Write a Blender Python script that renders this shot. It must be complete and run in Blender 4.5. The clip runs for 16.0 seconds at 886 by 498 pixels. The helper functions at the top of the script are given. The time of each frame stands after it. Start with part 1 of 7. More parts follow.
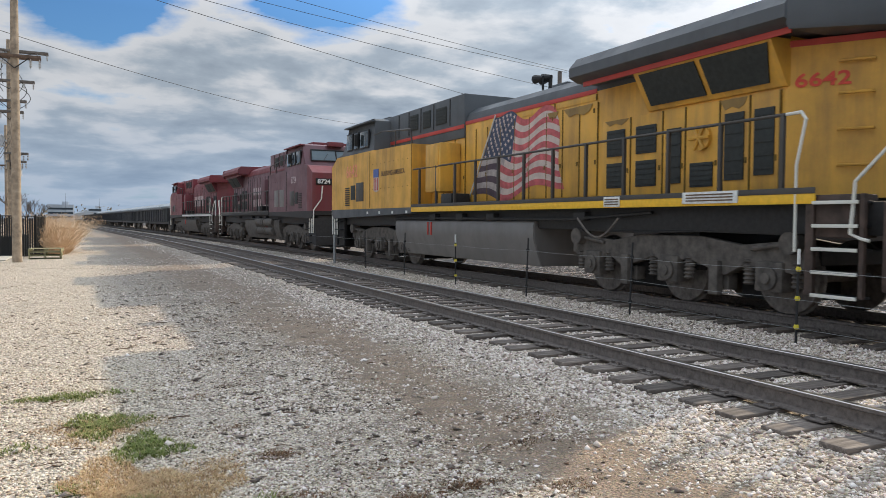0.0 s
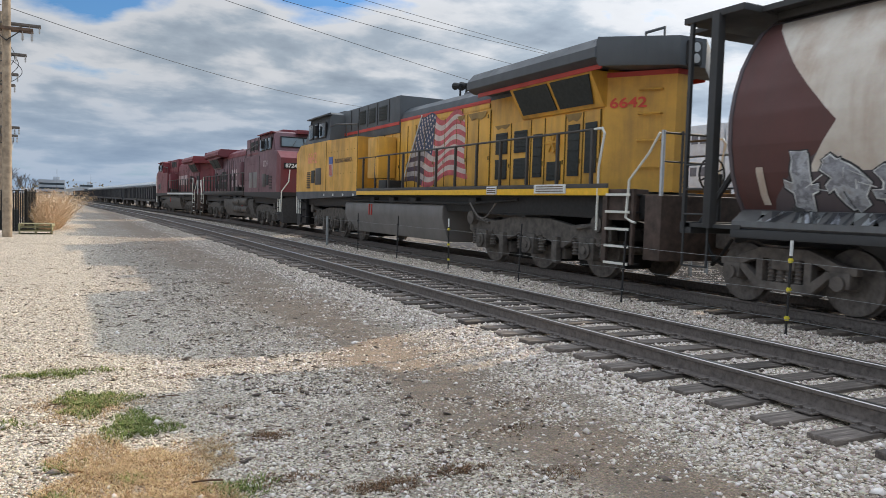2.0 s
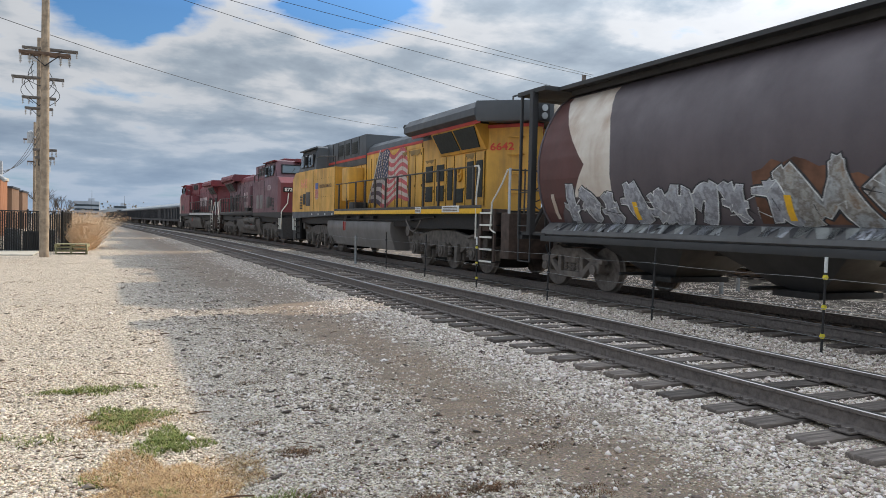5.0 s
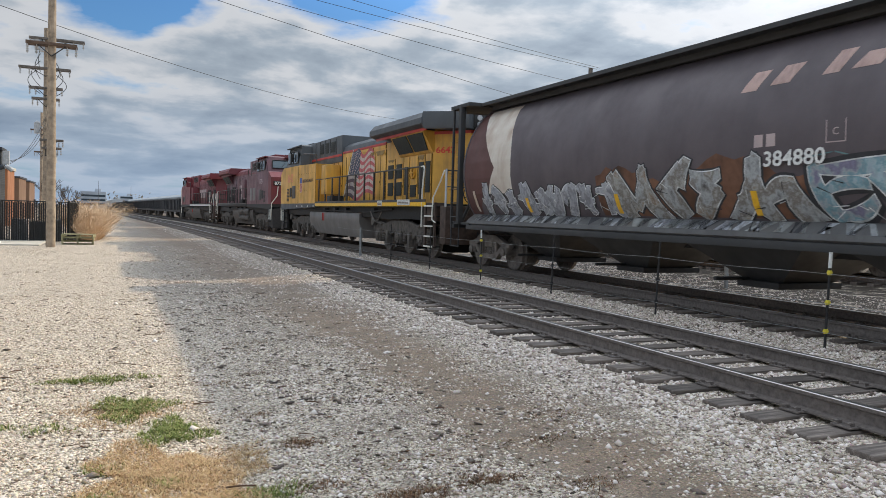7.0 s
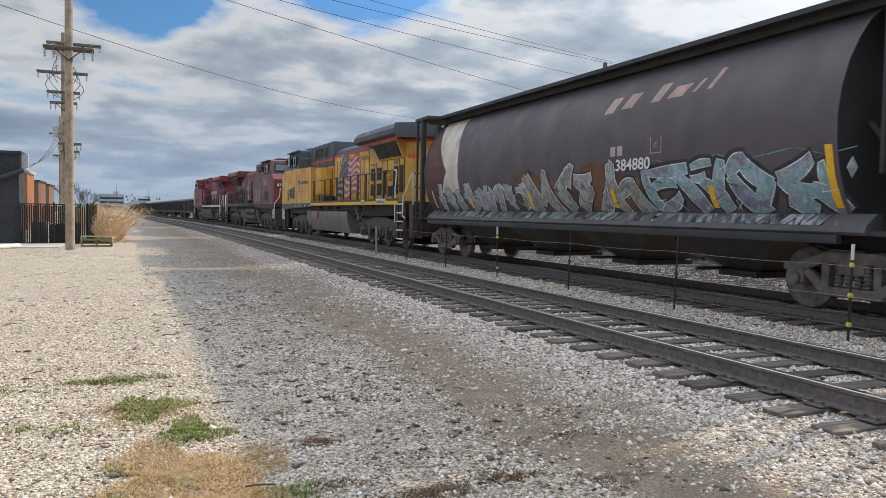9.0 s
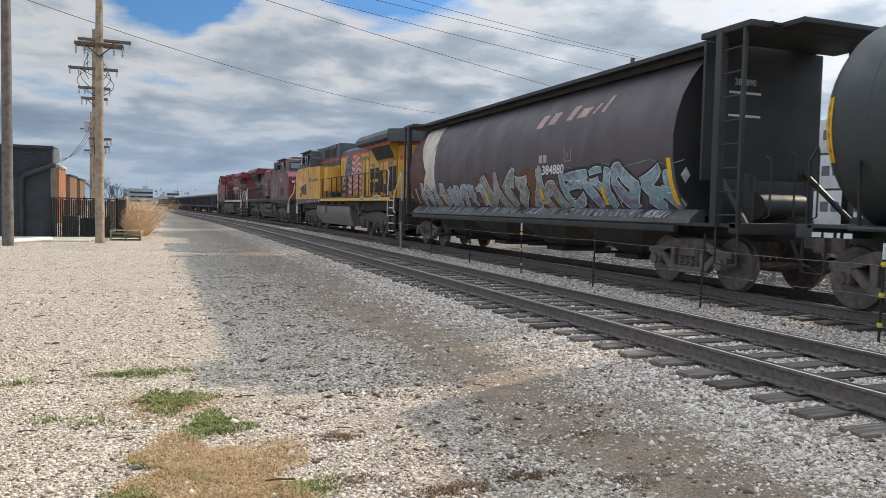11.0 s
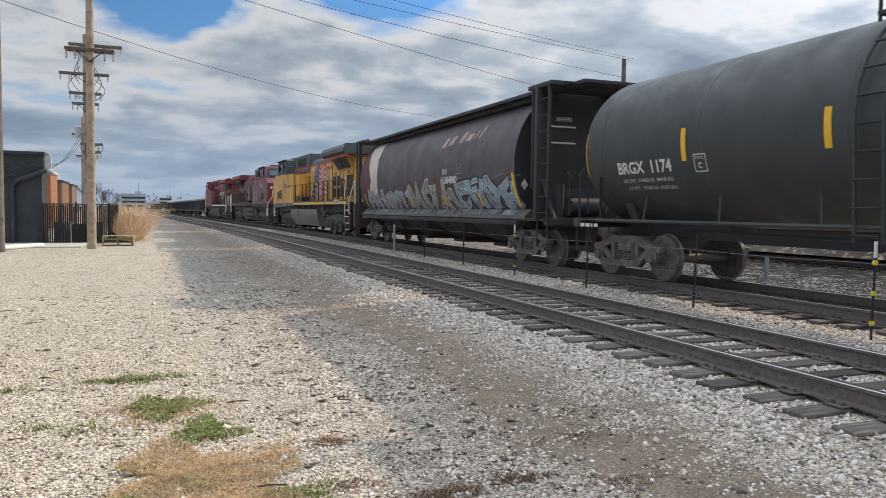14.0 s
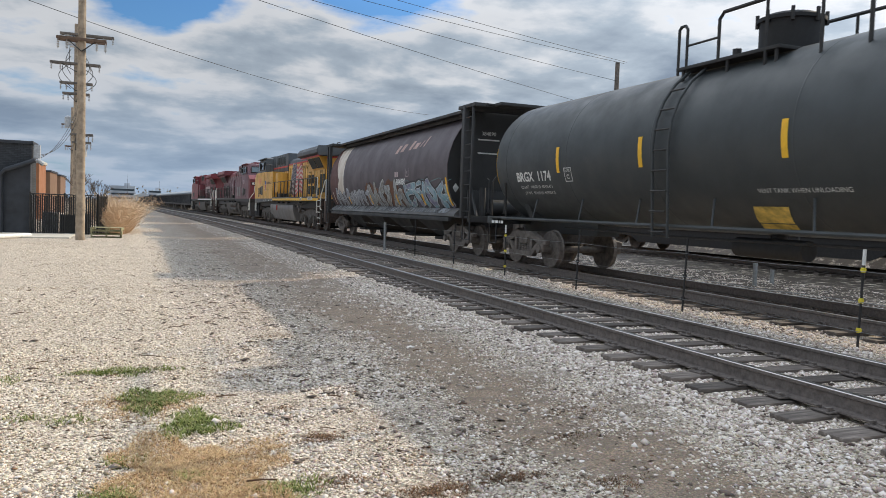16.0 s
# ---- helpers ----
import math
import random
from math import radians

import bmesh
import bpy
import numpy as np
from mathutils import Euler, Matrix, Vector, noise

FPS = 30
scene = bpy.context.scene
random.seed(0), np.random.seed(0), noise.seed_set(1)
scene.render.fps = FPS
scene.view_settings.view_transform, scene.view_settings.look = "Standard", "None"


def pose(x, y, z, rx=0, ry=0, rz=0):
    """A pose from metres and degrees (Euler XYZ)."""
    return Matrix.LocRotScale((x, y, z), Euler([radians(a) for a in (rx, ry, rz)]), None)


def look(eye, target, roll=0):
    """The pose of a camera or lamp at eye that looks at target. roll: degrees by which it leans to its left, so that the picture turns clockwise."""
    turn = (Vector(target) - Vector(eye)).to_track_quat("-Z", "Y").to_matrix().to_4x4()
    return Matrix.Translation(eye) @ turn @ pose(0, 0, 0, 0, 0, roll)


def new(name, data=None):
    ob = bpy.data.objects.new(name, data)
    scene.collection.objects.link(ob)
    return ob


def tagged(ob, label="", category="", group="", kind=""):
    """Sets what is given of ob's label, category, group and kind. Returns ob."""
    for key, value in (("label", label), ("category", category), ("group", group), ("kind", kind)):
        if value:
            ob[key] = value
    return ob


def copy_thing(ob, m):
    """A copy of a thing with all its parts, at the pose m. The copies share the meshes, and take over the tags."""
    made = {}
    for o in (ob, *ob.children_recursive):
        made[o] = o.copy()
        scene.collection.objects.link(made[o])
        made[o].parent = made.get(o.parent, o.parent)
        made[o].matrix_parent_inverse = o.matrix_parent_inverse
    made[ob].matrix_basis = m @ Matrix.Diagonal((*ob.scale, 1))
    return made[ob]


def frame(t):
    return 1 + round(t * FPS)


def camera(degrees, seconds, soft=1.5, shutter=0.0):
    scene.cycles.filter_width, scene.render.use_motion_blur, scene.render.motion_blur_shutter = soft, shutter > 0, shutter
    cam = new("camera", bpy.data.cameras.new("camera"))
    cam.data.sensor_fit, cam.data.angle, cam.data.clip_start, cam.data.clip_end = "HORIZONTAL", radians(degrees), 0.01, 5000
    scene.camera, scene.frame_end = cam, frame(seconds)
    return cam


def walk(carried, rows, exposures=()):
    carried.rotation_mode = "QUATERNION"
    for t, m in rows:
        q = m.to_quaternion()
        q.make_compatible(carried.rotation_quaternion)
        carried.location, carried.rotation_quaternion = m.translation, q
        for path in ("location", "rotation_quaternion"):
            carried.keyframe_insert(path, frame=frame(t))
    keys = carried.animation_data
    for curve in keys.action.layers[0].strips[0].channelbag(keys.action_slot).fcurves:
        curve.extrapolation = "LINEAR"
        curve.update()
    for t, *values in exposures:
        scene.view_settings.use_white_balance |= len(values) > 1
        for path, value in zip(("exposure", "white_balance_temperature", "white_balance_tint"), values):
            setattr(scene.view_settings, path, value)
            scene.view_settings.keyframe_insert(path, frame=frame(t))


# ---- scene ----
cam = camera(61.33, 16.0, soft=0.5, shutter=0.4)
walk(cam, [
    (0, pose(-0.018, -0.026, 1.372, 87.91, -0.46, -25.88)),
    (0.5, pose(-0.015, -0.017, 1.368, 87.71, -0.69, -26.15)),
    (1, pose(-0.013, -0.021, 1.369, 87.44, -1.01, -26.12)),
    (1.5, pose(-0.014, -0.004, 1.365, 87.00, -1.36, -26.17)),
    (2, pose(-0.015, 0.003, 1.374, 86.68, -1.72, -26.39)),
    (2.5, pose(-0.019, -0.009, 1.376, 87.03, -1.73, -26.45)),
    (3, pose(-0.018, 0.004, 1.369, 87.68, -1.70, -26.36)),
    (3.5, pose(-0.025, -0.014, 1.374, 88.10, -1.68, -25.90)),
    (4, pose(-0.036, -0.006, 1.360, 88.29, -1.52, -25.08)),
    (6.5, pose(-0.019, -0.018, 1.359, 87.56, -1.56, -23.95)),
    (7, pose(-0.019, -0.031, 1.365, 87.49, -1.76, -23.86)),
    (7.5, pose(-0.024, -0.019, 1.360, 87.47, -1.70, -23.74)),
    (8, pose(-0.026, -0.016, 1.363, 87.43, -1.41, -23.55)),
    (8.5, pose(-0.025, -0.002, 1.353, 87.36, -1.04, -23.19)),
    (9, pose(-0.009, 0.004, 1.353, 87.29, -0.98, -22.68)),
    (9.5, pose(0.002, 0.019, 1.355, 87.21, -1.26, -22.20)),
    (10, pose(0.013, 0.021, 1.353, 87.01, -1.44, -21.71)),
    (12.5, pose(0.032, 0.002, 1.363, 87.06, -0.83, -19.97)),
    (13, pose(0.040, 0.013, 1.355, 87.35, -0.86, -20.29)),
    (13.5, pose(0.044, 0.029, 1.357, 87.49, -0.84, -20.71)),
    (14, pose(0.044, 0.021, 1.359, 87.12, -0.74, -21.24)),
    (14.5, pose(0.046, 0.016, 1.353, 86.40, -0.82, -21.89)),
    (15, pose(0.039, 0.007, 1.357, 86.09, -1.35, -22.38)),
    (15.5, pose(0.021, 0.013, 1.358, 86.45, -1.95, -22.41)),
    (16, pose(0.015, 0.032, 1.351, 87.07, -2.01, -21.98)),
])

# ---- light ----
SUN_FROM = Vector((8.8, 2.65, 4.97)).normalized()
SUN_EL = math.asin(SUN_FROM.z)
SUN_AZ = math.atan2(SUN_FROM.x, SUN_FROM.y)
sun = new("sun", bpy.data.lights.new("sun", "SUN"))
sun.data.energy, sun.data.angle, sun.data.color = 3.65, radians(0.55), (1.0, 0.85, 0.64)
sun.matrix_world = look(SUN_FROM * 60, (0, 0, 0))


def make_world():
    """Nishita blue with one broken layer of stratocumulus, the same all round."""
    w = bpy.data.worlds.new("sky")
    w.use_nodes = True
    scene.world = w
    nt = w.node_tree
    nt.nodes.clear()
    N, L = nt.nodes.new, nt.links.new

    def math_node(op, a, b=None, c=None):
        n = N("ShaderNodeMath")
        n.operation = op
        for i, v in enumerate((a, b, c)):
            if v is None:
                continue
            if isinstance(v, (int, float)):
                n.inputs[i].default_value = v
            else:
                L(v, n.inputs[i])
        return n.outputs[0]

    def ramp(fac, stops):
        n = N("ShaderNodeValToRGB")
        while len(n.color_ramp.elements) < len(stops):
            n.color_ramp.elements.new(0.5)
        for e, (p, col) in zip(n.color_ramp.elements, stops):
            e.position, e.color = p, (*col, 1)
        L(fac, n.inputs[0])
        return n.outputs[0]

    out, bg = N("ShaderNodeOutputWorld"), N("ShaderNodeBackground")
    sky = N("ShaderNodeTexSky")
    sky.sky_type, sky.sun_disc, sky.sun_elevation, sky.sun_rotation = "NISHITA", False, SUN_EL, SUN_AZ
    sky.air_density, sky.dust_density, sky.ozone_density = 1.2, 0.6, 2.0
    tc, sep = N("ShaderNodeTexCoord"), N("ShaderNodeSeparateXYZ")
    L(tc.outputs["Generated"], sep.inputs[0])
    x, y, z = sep.outputs
    zz = math_node("ADD", math_node("MAXIMUM", z, 0.0), 0.17)
    comb = N("ShaderNodeCombineXYZ")
    L(math_node("DIVIDE", x, zz), comb.inputs[0])
    L(math_node("DIVIDE", y, zz), comb.inputs[1])
    comb.inputs[2].default_value = CLOUD_SEED

    def cloud_noise(scale, detail, rough, warp=0.0, move=(0, 0, 0)):
        m = N("ShaderNodeMapping")
        m.inputs["Location"].default_value = move
        L(comb.outputs[0], m.inputs[0])
        n = N("ShaderNodeTexNoise")
        n.inputs["Scale"].default_value, n.inputs["Detail"].default_value = scale, detail
        n.inputs["Roughness"].default_value, n.inputs["Distortion"].default_value = rough, warp
        L(m.outputs[0], n.inputs["Vector"])
        return n.outputs["Fac"]

    big = cloud_noise(0.55, 3, 0.5, 0.2)
    mid = cloud_noise(2.0, 9, 0.55, 0.12, (3, 1, 0))
    thick = math_node("MULTIPLY_ADD", mid, 0.55, math_node("MULTIPLY", big, 0.6))
    # two clear breaks in the layer, frayed by the same noise
    for gap, size in (((0.01, 0.965, 0.275), 0.9945), ((0.28, 0.90, 0.325), 0.994)):
        dot = N("ShaderNodeVectorMath")
        dot.operation = "DOT_PRODUCT"
        L(tc.outputs["Generated"], dot.inputs[0])
        dot.inputs[1].default_value = Vector(gap).normalized()
        near = ramp(dot.outputs["Value"], [(size, (0, 0, 0)), (1.0, (1, 1, 1))])
        thick = math_node("MULTIPLY_ADD", near, -0.27, thick)
    cover = ramp(thick, [(0.41, (0, 0, 0)), (0.49, (1, 1, 1))])
    # thin edges are white, thick middles grey
    shade = ramp(thick, [(0.44, (0.68, 0.70, 0.73)), (0.52, (0.62, 0.645, 0.685)), (0.575, (0.375, 0.44, 0.515)), (0.68, (0.195, 0.245, 0.32))])
    blue = N("ShaderNodeMix")
    blue.data_type, blue.blend_type = "RGBA", "MULTIPLY"
    blue.inputs[0].default_value = 1.0
    L(sky.outputs[0], blue.inputs[6])
    blue.inputs[7].default_value = (0.052, 0.085, 0.125, 1)
    mix = N("ShaderNodeMix")
    mix.data_type = "RGBA"
    L(cover, mix.inputs[0])
    L(blue.outputs[2], mix.inputs[6])
    L(shade, mix.inputs[7])
    # the layer fades into a pale bluish band at the horizon
    low = ramp(z, [(0.0, (1, 1, 1)), (0.16, (0, 0, 0))])
    hz = N("ShaderNodeMix")
    hz.data_type = "RGBA"
    L(math_node("MULTIPLY", low, 0.8), hz.inputs[0])
    L(mix.outputs[2], hz.inputs[6])
    hz.inputs[7].default_value = (0.345, 0.47, 0.65, 1)
    L(hz.outputs[2], bg.inputs[0])
    # clouds stand brighter towards the sun
    dot = N("ShaderNodeVectorMath")
    dot.operation = "DOT_PRODUCT"
    L(tc.outputs["Generated"], dot.inputs[0])
    dot.inputs[1].default_value = SUN_FROM
    L(math_node("MULTIPLY_ADD", math_node("POWER", math_node("MAXIMUM", dot.outputs["Value"], 0.0), 4.0), 0.9, 0.0), lift := N("ShaderNodeMath").inputs[0])
    lift.node.operation = "ADD"
    L(ramp(z, [(0.25, (0.92, 0.92, 0.92)), (0.65, (2.55, 2.55, 2.55))]), lift.node.inputs[1])
    L(lift.node.outputs[0], bg.inputs[1])
    L(bg.outputs[0], out.inputs[0])


CLOUD_SEED = 4.0
make_world()

# ---- plan ----
RAIL_X, RAIL2_X, GAUGE = 5.336, 9.31, 1.505      # near rails of the two tracks, head to head
RAIL2_Z = 0.06
TRAIN_X = RAIL2_X + GAUGE / 2
SIDE = TRAIN_X - 1.5


def bend(y):
    """Sideways shift of the line: straight, then easing to the left."""
    if y < 25:
        return 0.0
    if y < 80:
        return -(y - 25) ** 2 / 2750
    return -1.1 - 0.04 * (y - 80)


def run(t):
    """Metres that the train has gone at t seconds."""
    return 2.0461 * t - 0.00427 * t * t + 0.0056 * max(0.0, t - 10.0) ** 2


def ground_z(x, y=0.0):
    """Height of the gravel across the line."""
    x -= bend(y)
    # the rise past x = 24 is added to hide sunlit ground behind the train
    pts = ((-400, -0.35), (-3, -0.27), (0, -0.26), (3.2, -0.27), (4.4, -0.245), (4.9, -0.215), (7.5, -0.205), (8.2, -0.17), (8.7, -0.165), (9.0, -0.165), (11.3, -0.165), (12.4, -0.3), (15, -0.3), (24.0, -0.3), (26.0, 1.0), (60, 1.3), (400, 0.5))
    for (a, za), (b, zb) in zip(pts, pts[1:]):
        if x <= b:
            return za + (zb - za) * (x - a) / (b - a)
    return -0.4


def wobble(x, y):
    """Low swells and tyre ruts of the lot, none under the tracks."""
    k = min(1.0, max(0.0, (4.6 - x) / 0.8)) if x < 8 else min(1.0, max(0.0, (x - 12.5) / 0.8))
    if not k or y > 40 or y < -6:
        return 0.0
    return k * (0.022 * noise.noise((x * 0.5, y * 0.5, 0)) + 0.014 * noise.noise((x * 1.5, y * 1.1, 3)) + 0.010 * noise.noise((x * 3.1, y * 2.3, 7)))


# ---- mesh tools ----
def mesh_from(name, verts, faces, material=None, smooth=False):
    me = bpy.data.meshes.new(name)
    me.from_pydata([tuple(v) for v in verts], [], [tuple(f) for f in faces])
    if material:
        me.materials.append(material)
    if smooth:
        me.polygons.foreach_set("use_smooth", [True] * len(me.polygons))
    me.update()
    return me


def thing(name, label, category, group="", kind="", m=None):
    ob = new(name)
    ob.empty_display_size = 0.3
    tagged(ob, label, category, group, kind)
    if m is not None:
        ob.matrix_basis = m
    return ob


def part(name, bm, material, parent=None, label="", smooth=True, m=None):
    """Links a bmesh as one mesh object under a thing or a part."""
    me = bpy.data.meshes.new(name)
    bm.to_mesh(me)
    bm.free()
    for mt in material if isinstance(material, (list, tuple)) else [material]:
        me.materials.append(mt)
    if smooth:
        me.polygons.foreach_set("use_smooth", [True] * len(me.polygons))
        me.set_sharp_from_angle(angle=radians(35))
    ob = new(name, me)
    if parent is not None:
        ob.parent = parent
    if m is not None:
        ob.matrix_basis = m
    if label:
        ob["label"] = label
    return ob


def again(ob, parent, m):
    """Another part on the same mesh."""
    o = new(ob.name.split(".")[0], ob.data)
    o.parent = parent
    o.matrix_basis = m
    return o


def box(bm, x0, x1, y0, y1, z0, z1, bevel=0.0, mat=0, m=None):
    vs = [bm.verts.new(p) for p in ((x0, y0, z0), (x1, y0, z0), (x1, y1, z0), (x0, y1, z0), (x0, y0, z1), (x1, y0, z1), (x1, y1, z1), (x0, y1, z1))]
    fs = [bm.faces.new([vs[i] for i in q]) for q in ((3, 2, 1, 0), (4, 5, 6, 7), (0, 1, 5, 4), (1, 2, 6, 5), (2, 3, 7, 6), (3, 0, 4, 7))]
    for f in fs:
        f.material_index = mat
    if bevel:
        es = list({e for f in fs for e in f.edges})
        r = bmesh.ops.bevel(bm, geom=es, offset=bevel, segments=2, affect="EDGES", profile=0.6)
        for f in r["faces"]:
            f.material_index = mat
        vs = list({v for v in r["verts"]} | {v for v in vs if v.is_valid})
    if m is not None:
        bmesh.ops.transform(bm, matrix=m, verts=[v for v in vs if v.is_valid])
    return bm


def loft(bm, rings, close_ends=True, mat=0, closed=True):
    """Skin over rings of points, each with the same count."""
    vr = [[bm.verts.new(p) for p in r] for r in rings]
    n = len(vr[0])
    for a, b in zip(vr, vr[1:]):
        for i in range(n if closed else n - 1):
            j = (i + 1) % n
            bm.faces.new((a[i], a[j], b[j], b[i])).material_index = mat
    if close_ends:
        bm.faces.new(vr[0][::-1]).material_index = mat
        bm.faces.new(vr[-1]).material_index = mat
    return vr


def rod(bm, a, b, r, n=8, r2=None, mat=0):
    """A round bar from a to b."""
    a, b = Vector(a), Vector(b)
    d = (b - a).normalized()
    u = d.orthogonal().normalized()
    w = d.cross(u)
    ring = lambda c, rr: [c + (u * math.cos(2 * math.pi * i / n) + w * math.sin(2 * math.pi * i / n)) * rr for i in range(n)]
    loft(bm, [ring(a, r), ring(b, r if r2 is None else r2)], mat=mat)
    return bm


def bent(bm, pts, r, n=6):
    """A bar through several points."""
    pts = [Vector(p) for p in pts]
    rings, u = [], None
    for i, p in enumerate(pts):
        d = (pts[min(i + 1, len(pts) - 1)] - pts[max(i - 1, 0)]).normalized()
        u = d.orthogonal().normalized() if u is None else (u - d * u.dot(d)).normalized()
        w = d.cross(u)
        k = 1.0
        if 0 < i < len(pts) - 1:
            k = 1 / max(0.6, math.sqrt(max(0.0, (1 + (pts[i + 1] - p).normalized().dot((p - pts[i - 1]).normalized())) / 2)))
        rings.append([p + (u * math.cos(2 * math.pi * j / n) + w * math.sin(2 * math.pi * j / n)) * r * k for j in range(n)])
    loft(bm, rings)
    return bm


def spring(bm, x, y, z0, z1, r, turns=6, n=10):
    """A coil spring as one ribbed body."""
    rings = []
    for k in range(turns * 3 + 1):
        rr = r * (1.0 if k % 3 == 1 else 0.72)
        rings.append([(x + rr * math.cos(2 * math.pi * j / n), y + rr * math.sin(2 * math.pi * j / n), z0 + (z1 - z0) * k / (turns * 3)) for j in range(n)])
    loft(bm, rings)
    return bm


def prism(bm, outline, axis, a, b, mat=0):
    """An outline in the two other axes, drawn out along axis from a to b."""
    def at(p, v):
        q = [p[0], p[1]]
        q.insert(axis, v)
        return q
    loft(bm, [[at(p, a) for p in outline], [at(p, b) for p in outline]], mat=mat)
    bmesh.ops.recalc_face_normals(bm, faces=bm.faces)
    return bm


def disc_stack(bm, axis_pts, n=24, mat=0):
    """A turned solid about the x axis: (x, radius) pairs."""
    rings = [[(x, r * math.cos(2 * math.pi * i / n), r * math.sin(2 * math.pi * i / n)) for i in range(n)] for x, r in axis_pts]
    loft(bm, rings, mat=mat)
    bmesh.ops.recalc_face_normals(bm, faces=bm.faces)
    return bm


BM = bmesh.new


# ---- materials ----
def material(name, build):
    mt = bpy.data.materials.new(name)
    mt.use_nodes = True
    nt = mt.node_tree
    bsdf = nt.nodes["Principled BSDF"]
    build(nt, bsdf)
    return mt


def tex(nt, kind, scale, detail=4, rough=0.55, coord="Object", stretch=(1, 1, 1), **kw):
    tc, mp = nt.nodes.new("ShaderNodeTexCoord"), nt.nodes.new("ShaderNodeMapping")
    mp.inputs["Scale"].default_value = stretch
    nt.links.new(tc.outputs[coord], mp.inputs[0])
    n = nt.nodes.new(kind)
    n.inputs["Scale"].default_value = scale
    if "Detail" in n.inputs:
        n.inputs["Detail"].default_value = detail
        n.inputs["Roughness"].default_value = rough
    nt.links.new(mp.outputs[0], n.inputs["Vector"])
    return n


def ramp(nt, fac, stops):
    n = nt.nodes.new("ShaderNodeValToRGB")
    while len(n.color_ramp.elements) < len(stops):
        n.color_ramp.elements.new(0.5)
    for e, (p, col) in zip(n.color_ramp.elements, stops):
        e.position, e.color = p, (*col, 1) if len(col) == 3 else col
    nt.links.new(fac, n.inputs[0])
    return n.outputs[0]


def mixc(nt, fac, a, b, mode="MIX"):
    n = nt.nodes.new("ShaderNodeMix")
    n.data_type, n.blend_type = "RGBA", mode
    for i, v in ((0, fac), (6, a), (7, b)):
        if isinstance(v, (int, float)):
            n.inputs[i].default_value = v
        elif isinstance(v, tuple):
            n.inputs[i].default_value = (*v, 1)
        else:
            nt.links.new(v, n.inputs[i])
    return n.outputs[2]


def bump(nt, bsdf, height, strength, dist=0.01):
    b = nt.nodes.new("ShaderNodeBump")
    b.inputs["Strength"].default_value, b.inputs["Distance"].default_value = strength, dist
    nt.links.new(height, b.inputs["Height"])
    nt.links.new(b.outputs[0], bsdf.inputs["Normal"])


def grey(v):
    return (v, v, v)


def paint(name, col, dirt=(0.07, 0.06, 0.05), amount=0.35, rough=0.5, streak=3.0, metal=0.0):
    """Weathered paint on steel: grime in clouds and in runs down the sheet."""
    def build(nt, bsdf):
        n1 = tex(nt, "ShaderNodeTexNoise", 1.3, 6, 0.6)
        n2 = tex(nt, "ShaderNodeTexNoise", streak, 5, 0.6, stretch=(1, 1, 0.12))
        n3 = tex(nt, "ShaderNodeTexNoise", 40, 3, 0.6)
        f1 = ramp(nt, n1.outputs[0], [(0.38, grey(0)), (0.75, grey(1))])
        f2 = ramp(nt, n2.outputs[0], [(0.45, grey(0)), (0.72, grey(1))])
        f = mixc(nt, 0.5, f1, f2)
        f = mixc(nt, 1.0, f, grey(amount), "MULTIPLY")
        c = mixc(nt, f, col, dirt)
        c = mixc(nt, 0.10, c, n3.outputs["Color"], "OVERLAY")
        nt.links.new(c, bsdf.inputs["Base Color"])
        r = ramp(nt, n1.outputs[0], [(0.3, grey(rough - 0.1)), (0.75, grey(min(1, rough + 0.2)))])
        nt.links.new(r, bsdf.inputs["Roughness"])
        bsdf.inputs["Metallic"].default_value = metal
        bump(nt, bsdf, n1.outputs[0], 0.15, 0.01)
    return material(name, build)


def plain(name, col, rough=0.6, metal=0.0, vary=0.25, scale=12):
    def build(nt, bsdf):
        n = tex(nt, "ShaderNodeTexNoise", scale, 5, 0.6)
        c = mixc(nt, ramp(nt, n.outputs[0], [(0.35, grey(0)), (0.7, grey(1))]), tuple(v * (1 + vary) for v in col), tuple(v * (1 - vary) for v in col))
        nt.links.new(c, bsdf.inputs["Base Color"])
        bsdf.inputs["Roughness"].default_value, bsdf.inputs["Metallic"].default_value = rough, metal
        bump(nt, bsdf, n.outputs[0], 0.2, 0.004)
    return material(name, build)


